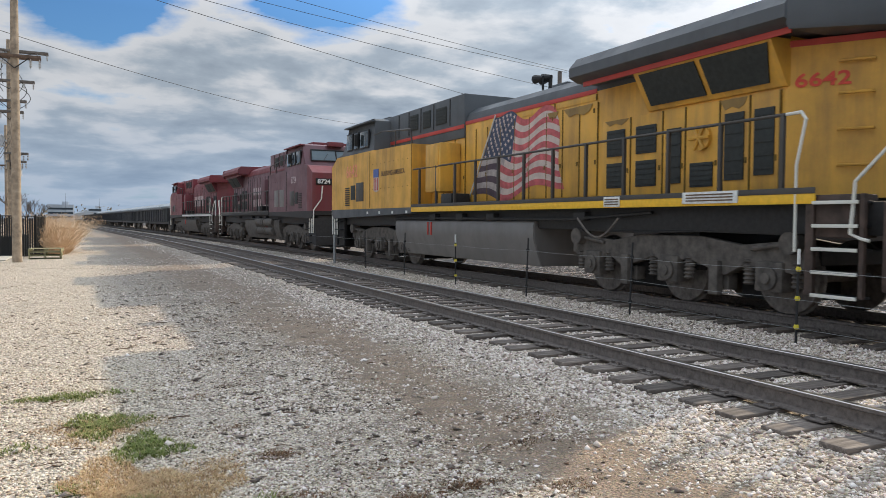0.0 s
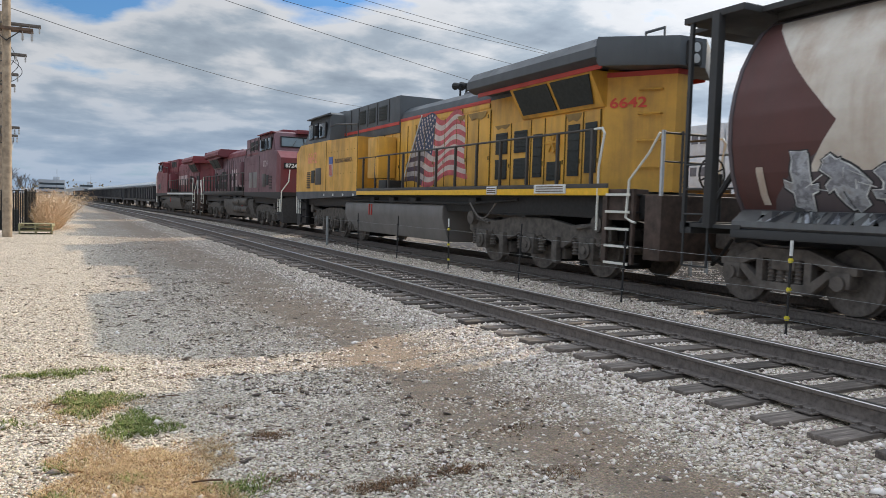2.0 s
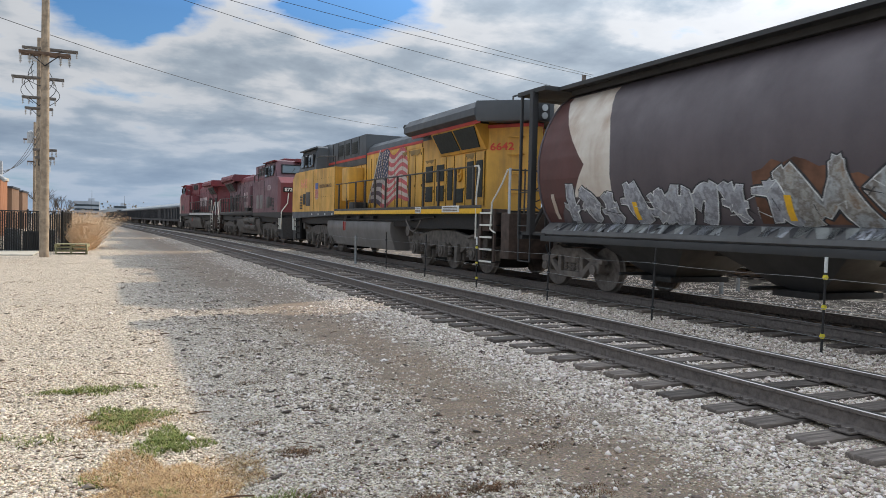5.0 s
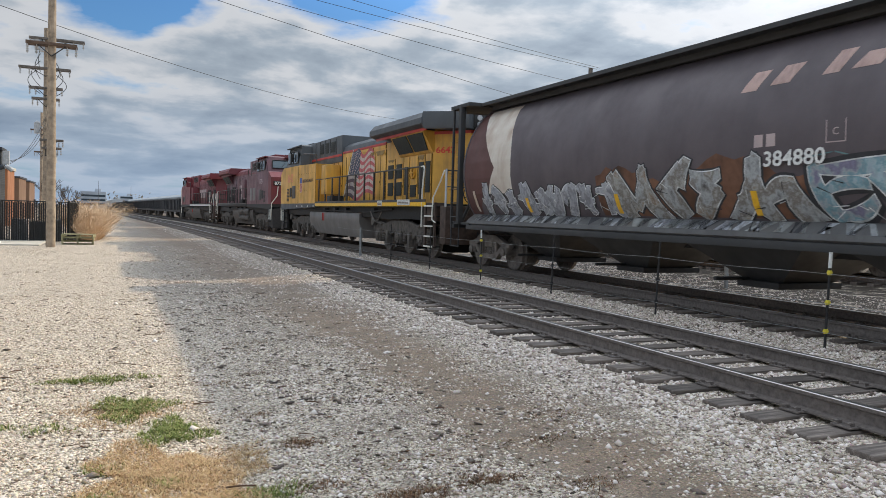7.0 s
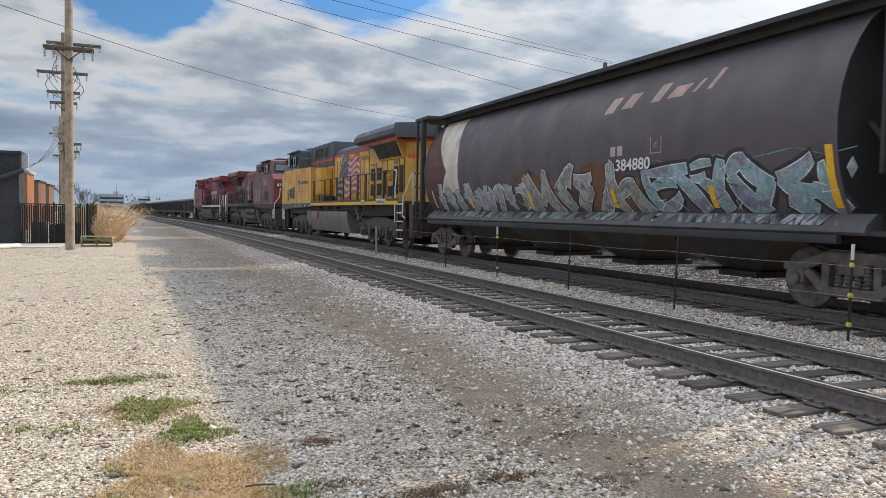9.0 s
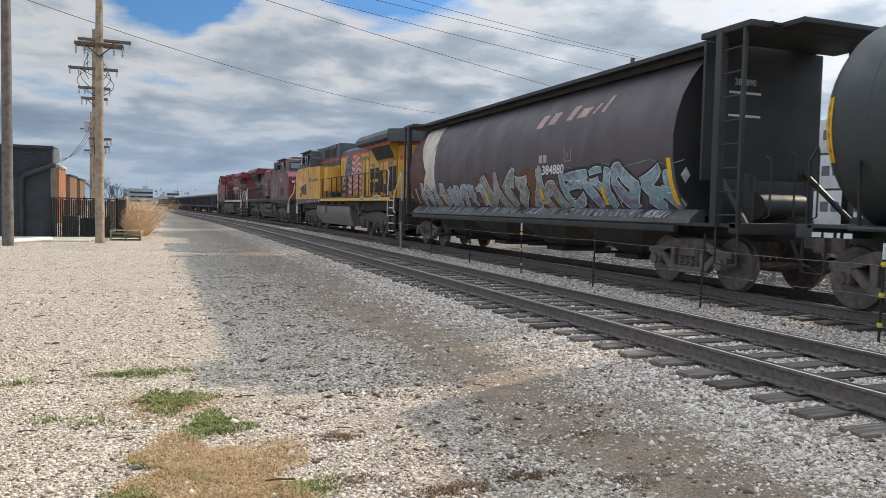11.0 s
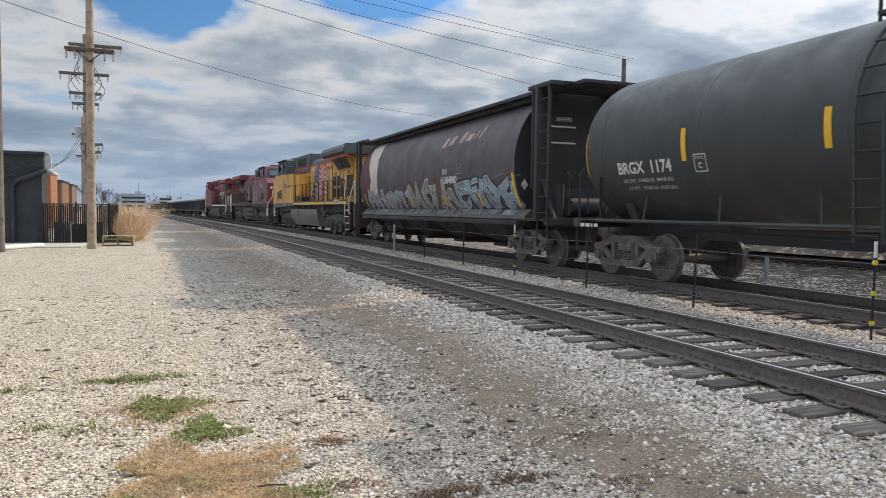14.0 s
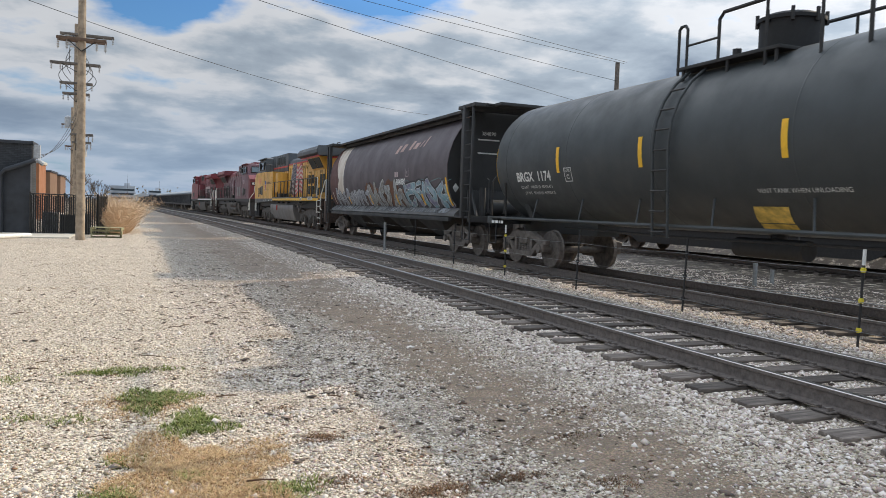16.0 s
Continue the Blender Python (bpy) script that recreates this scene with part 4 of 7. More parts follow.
        for y in (10.45, 10.75, 11.0):
            bm = BM()
            bent(bm, [(s * 1.46, y - 0.05, 0.8), (s * 1.46, y, 1.75), (s * 1.15, y + 0.06, 2.2), (s * 1.1, y + 0.06, 2.75)], 0.028)
            part("front_grab", bm, M_WHITE, lo, "white painted grab rail")
    for yc in (-6.75, 6.75):
        loco_truck(lo, yc, w)
    coupler(lo, -10.95, -1)
    coupler(lo, 10.95, 1)
    return lo


def flag(lo):
    """Painted waving flag on the hood: thirteen stripes, a canton and fifty stars."""
    def at(a, b, d):
        y = (16.05 + (17.25 - 16.05) * b) * (1 - a) + (13.45 - 0.3 * b) * a - 16.35
        z = (3.94 - 1.86 * b) * (1 - a) + (3.80 - 1.60 * b) * a - 0.06
        z += 0.13 * math.sin(a * 10.0 - 0.9 + b * 1.5) * min(1, a * 3) - 0.30 * math.sin(math.pi * a) * b * 0.4
        y += 0.08 * math.sin(b * 7 + a * 3) * a
        return (-0.864 - d, y, z)
    n = 28
    verts, faces, mats = [], [], []
    for k in range(13):
        for i in range(n):
            c = 0.40 if k < 7 else 0.0
            a0, a1 = c + (1 - c) * i / n, c + (1 - c) * (i + 1) / n
            v = len(verts)
            verts += [at(a0, k / 13, 0.006), at(a1, k / 13, 0.006), at(a1, (k + 1) / 13, 0.006), at(a0, (k + 1) / 13, 0.006)]
            faces.append((v + 3, v + 2, v + 1, v))
            mats.append(k % 2 if a0 > 0.3 + 0.05 * math.sin(k * 1.3) else 2 + k % 2)
    me = mesh_from("flag_mural", verts, faces, M_FLAGRED)
    for mt in (M_FLAGWHITE, M_FLAGDARK, M_FLAGSHADE):
        me.materials.append(mt)
    me.polygons.foreach_set("material_index", mats)
    fl = new("flag_mural", me)
    fl.parent = lo
    fl["label"] = "faded painted stars and stripes flag"
    verts, faces = [], []
    for i in range(14):
        for j in range(7):
            v = len(verts)
            verts += [at(0.4 * (i + p) / 14, 7 / 13 * (j + q) / 7, 0.006) for p, q in ((0, 0), (1, 0), (1, 1), (0, 1))]
            faces.append((v + 3, v + 2, v + 1, v))
    c = new("canton", mesh_from("canton", verts, faces, M_BLUE))
    c.parent = fl
    verts, faces = [], []
    for r in range(9):
        for k in range(6 if r % 2 == 0 else 5):
            a, b = 0.4 * ((k + (0.5 if r % 2 == 0 else 1.0)) / 6), 7 / 13 * (r + 0.7) / 9.4
            cx = at(a, b, 0.009)
            v = len(verts)
            for m in range(10):
                rr = 0.062 if m % 2 == 0 else 0.026
                verts.append((cx[0], cx[1] + rr * math.sin(m * math.pi / 5), cx[2] + rr * math.cos(m * math.pi / 5)))
            faces.append(tuple(range(v, v + 10)))
    st = new("star_print", mesh_from("star_print", verts, faces, M_FLAGWHITE))
    st.parent = fl
    bm = BM()
    rod(bm, at(-0.01, -0.03, 0.01), at(-0.02, 1.12, 0.01), 0.018, 6)
    part("flag_staff", bm, M_DECALWHITE, fl)


def yellow_locomotive():
    C = dict(body=M_YELLOW, roof=M_ROOFGREY, cab=M_YELLOW, cabtop=M_ROOFGREY, cablow=M_ROOFGREY, sill=M_REFLECT, nose=M_YELLOW, rail=M_RAILGREY, stripe=M_STRIPE, number="6642", num_mat=M_NUMRED,
             sill_label="yellow reflective stripe", hood_label="weathered yellow hood under a grey roof", wing_label="overhanging grey radiator wing", cabinet_label="grey equipment cabinet with louvres", cab_label="yellow and grey driving cab")
    lo = locomotive("yellow_locomotive", "weathered yellow and grey diesel locomotive with painted flag", C)
    flag(lo)
    letters("6642", 0.60, M_NUMPINK, lo, on_side(-1.508, 25.0 - 16.35, 3.02), "road_number", 1.0, 0.012, "sun-faded red cab number")
    letters("BUILDING AMERICA", 0.21, M_DECALDARK, lo, on_side(-1.508, 21.2 - 16.35, 2.80), "slogan", 1.0, 0.004, "small dark painted slogan")
    bm = BM()
    prism(bm, [(6.02, 2.30), (6.25, 2.24), (6.48, 2.30), (6.48, 2.72), (6.02, 2.72)], 0, -1.512, -1.500)
    sh = part("shield_emblem", bm, M_FLAGWHITE, lo, "plain red, white and blue shield")
    bm = BM()
    box(bm, -1.518, -1.508, 6.02, 6.48, 2.72, 2.98)
    part("emblem_field", bm, M_DECALBLUE, sh)
    for k in range(3):
        bm = BM()
        box(bm, -1.518, -1.508, 6.08 + k * 0.15, 6.14 + k * 0.15, 2.3, 2.70)
        part("emblem_bar", bm, M_STRIPE, sh)
    for y, wd, z0, z1 in ((-7.95, 0.55, 1.62, 1.80), (-5.65, 0.22, 1.60, 1.78)):
        bm = BM()
        box(bm, -1.54, -1.518, y - wd, y + wd, z0, z1, 0.004)
        pl = part("notice_plate", bm, M_DECALWHITE, lo, "small white notice plate")
        for k in range(3):
            bm = BM()
            box(bm, -1.545, -1.54, y - wd * 0.85, y + wd * 0.85, z0 + 0.035 + k * 0.045, z0 + 0.055 + k * 0.045)
            part("text_bar", bm, M_DECALDARK, pl)
    for k in range(4):
        bm = BM()
        box(bm, -1.512, -1.50, 3.7 + k * 1.1, 3.82 + k * 1.1, 1.55, 1.63)
        part("reflector", bm, M_DECALWHITE, lo)
    for k, (y0, y1, z0, z1) in enumerate(((-4.2, -3.2, 3.5, 3.69), (-3.0, -2.6, 3.55, 3.69), (-5.3, -4.6, 3.16, 3.27), (-8.05, -7.5, 3.10, 3.27))):
        bm = BM()
        w = y1 - y0
        out = [(y0, z1), (y0 + w * 0.1, z0 + 0.06), (y0 + w * 0.3, z0), (y0 + w * 0.55, z0 + 0.05), (y0 + w * 0.8, z0 + 0.01), (y1, z1)]
        prism(bm, out, 0, -0.881, -0.875)
        part("soot_stain", bm, M_SOOT, lo, "brown soot stain")
    bm = BM()
    for i in range(15):
        a, b = i / 15, (i + 1) / 15
        f = lambda q: (-1.5, -4.6 - 1.2 * q, 1.25 - 0.35 * math.sin(math.pi * q) + 0.15)
        rod(bm, f(a), f(b), 0.022, 5)
    part("safety_chain", bm, M_TRUCK, lo, "slack steel chain")
    CARS.append((lo, 16.35, 6.75, False))


M_FADED = paint("faded_white_lettering", (0.55, 0.45, 0.44), (0.3, 0.2, 0.2), 0.7)


def red_locomotives():
    C = dict(body=M_WASHEDRED, roof=M_OXRED, cab=M_WASHEDRED, cabtop=M_WASHEDRED, cablow=M_STEEL_DARK, sill=M_STEEL_DARK, nose=M_OXRED, rail=M_RAILGREY, stripe=M_OXRED, number="8724", num_mat=M_DECALWHITE, wing=M_OXRED, cabinet=M_WASHEDRED, tank=M_TRUCKDARK, way=-1,
             sill_label="dirty white stripe", hood_label="washed-out dusty red hood", wing_label="red radiator wing", cabinet_label="dusty red equipment cabinet", cab_label="dusty red driving cab")
    a = locomotive("red_locomotive", "dusty faded red diesel locomotive coupled nose to yellow one", C)
    letters("8724", 0.42, M_FADED, a, on_side(1.508, 8.1, 3.1, 1), "road_number", 1.0, 0.006)
    for k, (y, n) in enumerate(((-0.6, 1.9), (2.0, 1.9))):
        for j in range(7):
            bm = BM()
            box(bm, 0.865, 0.874, -2.9 + j * 0.55, -2.6 + j * 0.55, 2.75 - k * 0.65, 3.15 - k * 0.65)
            part("lettering_bar", bm, M_FADED, a, "worn lettering reduced to a pale bar")
    for y in (5.0, 6.0):
        bm = BM()
        box(bm, 1.497, 1.512, y - 0.4, y + 0.4, 1.95, 2.75, 0.01)
        part("louvred_panel", bm, M_TANKGREY, a)
    for y in (0.2, 2.1):
        for z, r in ((1.2, 0.23), (0.78, 0.2)):
            bm = BM()
            rod(bm, (1.28, y, z), (1.28, y + 1.75, z), r, 14)
            for k in (0.3, 1.4):
                rod(bm, (1.28, y + k, z), (1.28, y + k + 0.06, z), r + 0.015, 14)
            part("air_reservoir", bm, M_TRUCKDARK, a, "dark cylindrical air reservoir")
    CARS.append((a, 41.0, 6.75, True))
    C2 = dict(C, number="", sill=M_DECALWHITE, body=M_OXRED, cab=M_OXRED, cabtop=M_CLEANRED, nose=M_FLAGWHITE, roof=M_CLEANRED, wing=M_CLEANRED, cabinet=M_CLEANRED, way=1, cab_label="red driving cab with pale nose")
    b = locomotive("red_locomotive", "brighter red diesel locomotive leading with pale nose", C2)
    for j in range(6):
        bm = BM()
        box(bm, -0.874, -0.865, -3.2 + j * 0.7, -2.7 + j * 0.7, 2.4, 3.2)
        part("lettering_bar", bm, M_FADED, b, "large pale lettering reduced to a bar")
    CARS.append((b, 64.4, 6.75, False))




M_HOPPER = paint("hopper_dusty_brown", (0.118, 0.096, 0.104), (0.066, 0.056, 0.062), 0.7, 0.6, 1.5)
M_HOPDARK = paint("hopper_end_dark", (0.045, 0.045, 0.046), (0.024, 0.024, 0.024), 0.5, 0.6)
M_MAROON = paint("hopper_maroon_patch", (0.115, 0.045, 0.04), (0.075, 0.05, 0.045), 0.6, 0.6)
M_CREAM = paint("hopper_white_patch", (0.70, 0.645, 0.565), (0.34, 0.19, 0.11), 0.9, 0.6, 2.6)
M_SILL = paint("hopper_sill_sprayed", (0.12, 0.118, 0.116), (0.06, 0.052, 0.05), 0.8, 0.45, 5.0)
M_TANKBLK = paint("tank_black", (0.052, 0.058, 0.060), (0.032, 0.035, 0.036), 0.5, 0.5, 1.2)
M_GONDOLA = paint("gondola_black", (0.022, 0.024, 0.03), (0.045, 0.043, 0.042), 0.5, 0.6)
M_PALE = paint("pale_car_grey", (0.55, 0.57, 0.58), (0.35, 0.34, 0.33), 0.5, 0.6)
SPRAY = [plain("spray_" + n, c, 0.6, 0, 0.4, 3) for n, c in (("pale", (0.30, 0.31, 0.31)), ("grey", (0.22, 0.225, 0.215)), ("blue", (0.20, 0.30, 0.37)), ("violet", (0.20, 0.19, 0.26)), ("teal", (0.13, 0.25, 0.26)), ("tan", (0.30, 0.22, 0.13)))]
M_SPRAYLINE = plain("spray_outline_white", (0.62, 0.64, 0.63), 0.6, 0, 0.5, 4)
M_SPRAYDARK = plain("spray_outline_dark", (0.035, 0.035, 0.04), 0.6, 0, 0.3, 4)
M_SPRAYRUST = plain("spray_rust_halo", (0.15, 0.07, 0.04), 0.7, 0, 0.6, 1.5)

SHELL = ((1.30, 1.14), (1.6, 1.33), (1.9, 1.45), (2.3, 1.53), (2.7, 1.54), (3.05, 1.48), (3.4, 1.36), (3.7, 1.19), (3.95, 1.0), (4.14, 0.76), (4.24, 0.5))


def shell_x(z):
    if z <= SHELL[0][0]:
        return SHELL[0][1]
    for (a, xa), (b, xb) in zip(SHELL, SHELL[1:]):
        if z <= b:
            return xa + (xb - xa) * (z - a) / (b - a)
    return SHELL[-1][1]


def sheet(name, outline, off, mat, parent, fx, label=""):
    """A painted patch that lies on the curved side: outline in (y, z), cut to the curve, off metres proud."""
    bm = BM()
    f = bm.faces.new([bm.verts.new((0, y, z)) for y, z in outline])
    zs = [z for _, z in outline]
    k = math.floor(min(zs) / 0.12) + 1
    while k * 0.12 < max(zs):
        bmesh.ops.bisect_plane(bm, geom=list(bm.verts) + list(bm.edges) + list(bm.faces), plane_co=(0, 0, k * 0.12), plane_no=(0, 0, 1))
        k += 1
    for zc, _ in SHELL if fx is shell_x else ():
        if min(zs) < zc < max(zs):
            bmesh.ops.bisect_plane(bm, geom=list(bm.verts) + list(bm.edges) + list(bm.faces), plane_co=(0, 0, zc), plane_no=(0, 0, 1))
    for v in bm.verts:
        v.co.x = -fx(v.co.z) - off
    for f in bm.faces:
        f.normal_update()
        if f.normal.x > 0:
            f.normal_flip()
    return part(name, bm, mat, parent, label)


def stroke(a, b, wa, wb, bow=0.0):
    """A brush stroke from a to b, with its width at either end, bent sideways by bow of its length."""
    a, b = Vector(a), Vector(b)
    d = (b - a).normalized()
    n = Vector((-d.y, d.x))
    a, b = a - d * wa * 0.35, b + d * wb * 0.35
    steps = 6 if bow else 1
    one, two = [], []
    for i in range(steps + 1):
        q = i / steps
        c = a.lerp(b, q) + n * (bow * (b - a).length * 4 * q * (1 - q))
        w = (wa + (wb - wa) * q) * (0.5 if not bow else 0.42 + 0.16 * math.sin(math.pi * q))
        one.append(c + n * w)
        two.append(c - n * w)
    return [(p.x, max(p.y, 1.375)) for p in one + two[::-1]]


def spray_build(stops):
    def build(nt, bsdf):
        n = tex(nt, "ShaderNodeTexNoise", 2.2, 5, 0.65)
        m = tex(nt, "ShaderNodeTexNoise", 14, 4, 0.7, stretch=(1, 1, 0.3))
        c = mixc(nt, 0.45, ramp(nt, n.outputs[0], stops), m.outputs[0], "OVERLAY")
        nt.links.new(c, bsdf.inputs["Base Color"])
        bsdf.inputs["Roughness"].default_value = 0.65
    return build


M_SPRAYCOOL = material("spray_lavender_to_teal", spray_build([(0.32, (0.30, 0.28, 0.40)), (0.42, (0.20, 0.19, 0.28)), (0.48, (0.36, 0.40, 0.43)), (0.54, (0.17, 0.32, 0.38)), (0.60, (0.38, 0.50, 0.54)), (0.74, (0.28, 0.26, 0.38))]))
M_SPRAYPALE = material("spray_silver", spray_build([(0.3, (0.12, 0.115, 0.11)), (0.42, (0.42, 0.44, 0.45)), (0.5, (0.20, 0.175, 0.15)), (0.56, (0.40, 0.40, 0.38)), (0.64, (0.26, 0.18, 0.12)), (0.75, (0.50, 0.53, 0.55))]))
M_SPRAYSMOKE = material("spray_smoke", spray_build([(0.3, (0.14, 0.14, 0.15)), (0.42, (0.40, 0.41, 0.45)), (0.5, (0.22, 0.22, 0.24)), (0.56, (0.46, 0.48, 0.52)), (0.7, (0.24, 0.21, 0.18))]))
# strokes of the two larger pieces: y and z of both ends, width at both ends
PIECE_COOL = ((-6.95, 2.1, -7.25, 1.45, .16, .22), (-7.05, 2.08, -8.0, 2.12, .12, .2), (-7.15, 1.8, -7.7, 1.86, .13, .15), (-7.3, 1.5, -7.75, 1.66, .14, .16), (-7.85, 1.95, -8.3, 1.45, .2, .28), (-8.2, 2.13, -8.6, 2.18, .09, .11), (-8.18, 1.96, -8.45, 2.0, .1, .1),
              (-8.42, 1.85, -8.8, 1.45, .18, .3))
PIECE_COOL_END = ((-8.85, 2.15, -8.75, 1.75, .18, .2), (-9.08, 1.92, -9.55, 1.43, .22, .3), (-9.05, 2.0, -9.32, 2.17, .2, .22), (-9.32, 2.17, -9.75, 1.86, .22, .24), (-9.75, 1.82, -9.5, 1.5, .24, .2), (-10.5, 2.12, -10.02, 1.92, .18, .2), (-10.02, 1.86, -10.5, 1.72, .2, .2),
                  (-10.55, 1.7, -10.9, 1.43, .2, .26), (-10.12, 1.55, -10.42, 1.43, .2, .24), (-10.72, 2.05, -10.8, 1.8, .1, .14))
PIECE_SILVER = ((-2.5, 2.12, -2.9, 1.44, .15, .2), (-2.66, 2.16, -3.05, 1.62, .13, .18), (-3.4, 2.22, -3.12, 1.6, .14, .14), (-3.42, 2.2, -3.8, 1.44, .16, .24), (-4.35, 2.2, -3.92, 1.86, .16, .2), (-3.92, 1.86, -4.3, 1.46, .2, .22), (-4.55, 2.3, -4.4, 1.95, .14, .12),
                (-5.2, 2.1, -4.7, 2.08, .12, .16))
PIECE_SILVER_END = ((-4.7, 2.02, -5.12, 1.82, .16, .18), (-5.15, 1.8, -4.75, 1.46, .18, .22), (-5.95, 2.28, -5.42, 1.44, .14, .2), (-5.92, 2.24, -6.15, 1.46, .16, .2), (-5.62, 1.7, -6.05, 1.74, .1, .1), (-6.2, 1.74, -6.55, 1.86, .16, .18), (-6.58, 1.86, -6.88, 1.43, .18, .22))


def graffiti(car):
    """Bands of angular sprayed shapes that spell nothing."""
    rnd = random.Random(7)
    base = 3.85
    pts = [(-2.0 - 4.9 * i / 26 + base, 2.16 + 0.14 * math.sin(i * 0.45) + rnd.uniform(-0.04, 0.12)) for i in range(27)]
    sheet("spray_halo", [(-7.1 + base, 1.42), (-2.0 + base, 1.42)] + pts, 0.003, M_SPRAYRUST, car, shell_x, "rusty orange sprayed halo")
    small, u = [], 2.95
    while u > -2.2:
        top, lean = 2.08 + rnd.uniform(-0.14, 0.1), rnd.uniform(-0.15, 0.2)
        for _ in range(3):
            x0, x1 = u - rnd.uniform(0, 0.45), u - rnd.uniform(0.1, 0.5)
            small.append((x0, top - rnd.uniform(0, 0.12), x1 - lean, rnd.choice((1.46, 1.5, 1.7)), rnd.uniform(0.13, 0.22), rnd.uniform(0.16, 0.28)))
        small.append((u, rnd.uniform(1.6, 1.9), u - 0.42, rnd.uniform(1.6, 1.9), 0.1, 0.1))
        u -= 0.62
    for strokes, fill, dark in ((small, M_SPRAYSMOKE, 0.085), ([(a, b, c, d, e * 1.45, f * 1.45) for a, b, c, d, e, f in PIECE_SILVER + PIECE_SILVER_END], M_SPRAYPALE, 0.10), (PIECE_COOL + PIECE_COOL_END, M_SPRAYCOOL, 0.15)):
        for li, (grow, mt) in enumerate(((dark, M_SPRAYDARK), (0.036, M_SPRAYLINE), (0.0, fill))):
            for si, (ya, za, yb, zb, wa, wb) in enumerate(strokes):
                sheet("spray_stroke", stroke((ya + base, za), (yb + base, zb), wa + grow, wb + grow, 0.13 * math.sin(si * 2.3 + 0.7)), 0.006 + 0.004 * li + 0.00012 * si, mt, car, shell_x)
    # loose thin lines drawn round and over the shapes
    for k in range(64):
        y = rnd.uniform(-10.9, 2.6)
        z = rnd.uniform(1.5, 2.2 if y < -2.3 else 1.95)
        sheet("spray_line", stroke((y + base, z), (y + base + rnd.uniform(-0.3, 0.3), z + rnd.uniform(-0.2, 0.12)), 0.016, 0.008), 0.019 + 0.0001 * k, M_SPRAYLINE if k % 3 else M_SPRAYDARK, car, shell_x)
    for k in range(9):
        y = -6.8 - 0.5 * k
        sheet("spray_line", stroke((y + base, 2.24 + 0.07 * math.sin(k * 2.1)), (y - 0.46 + base, 2.24 + 0.07 * math.sin(k * 2.1 + 2.1)), 0.02, 0.014), 0.0052, SPRAY[4], car, shell_x)


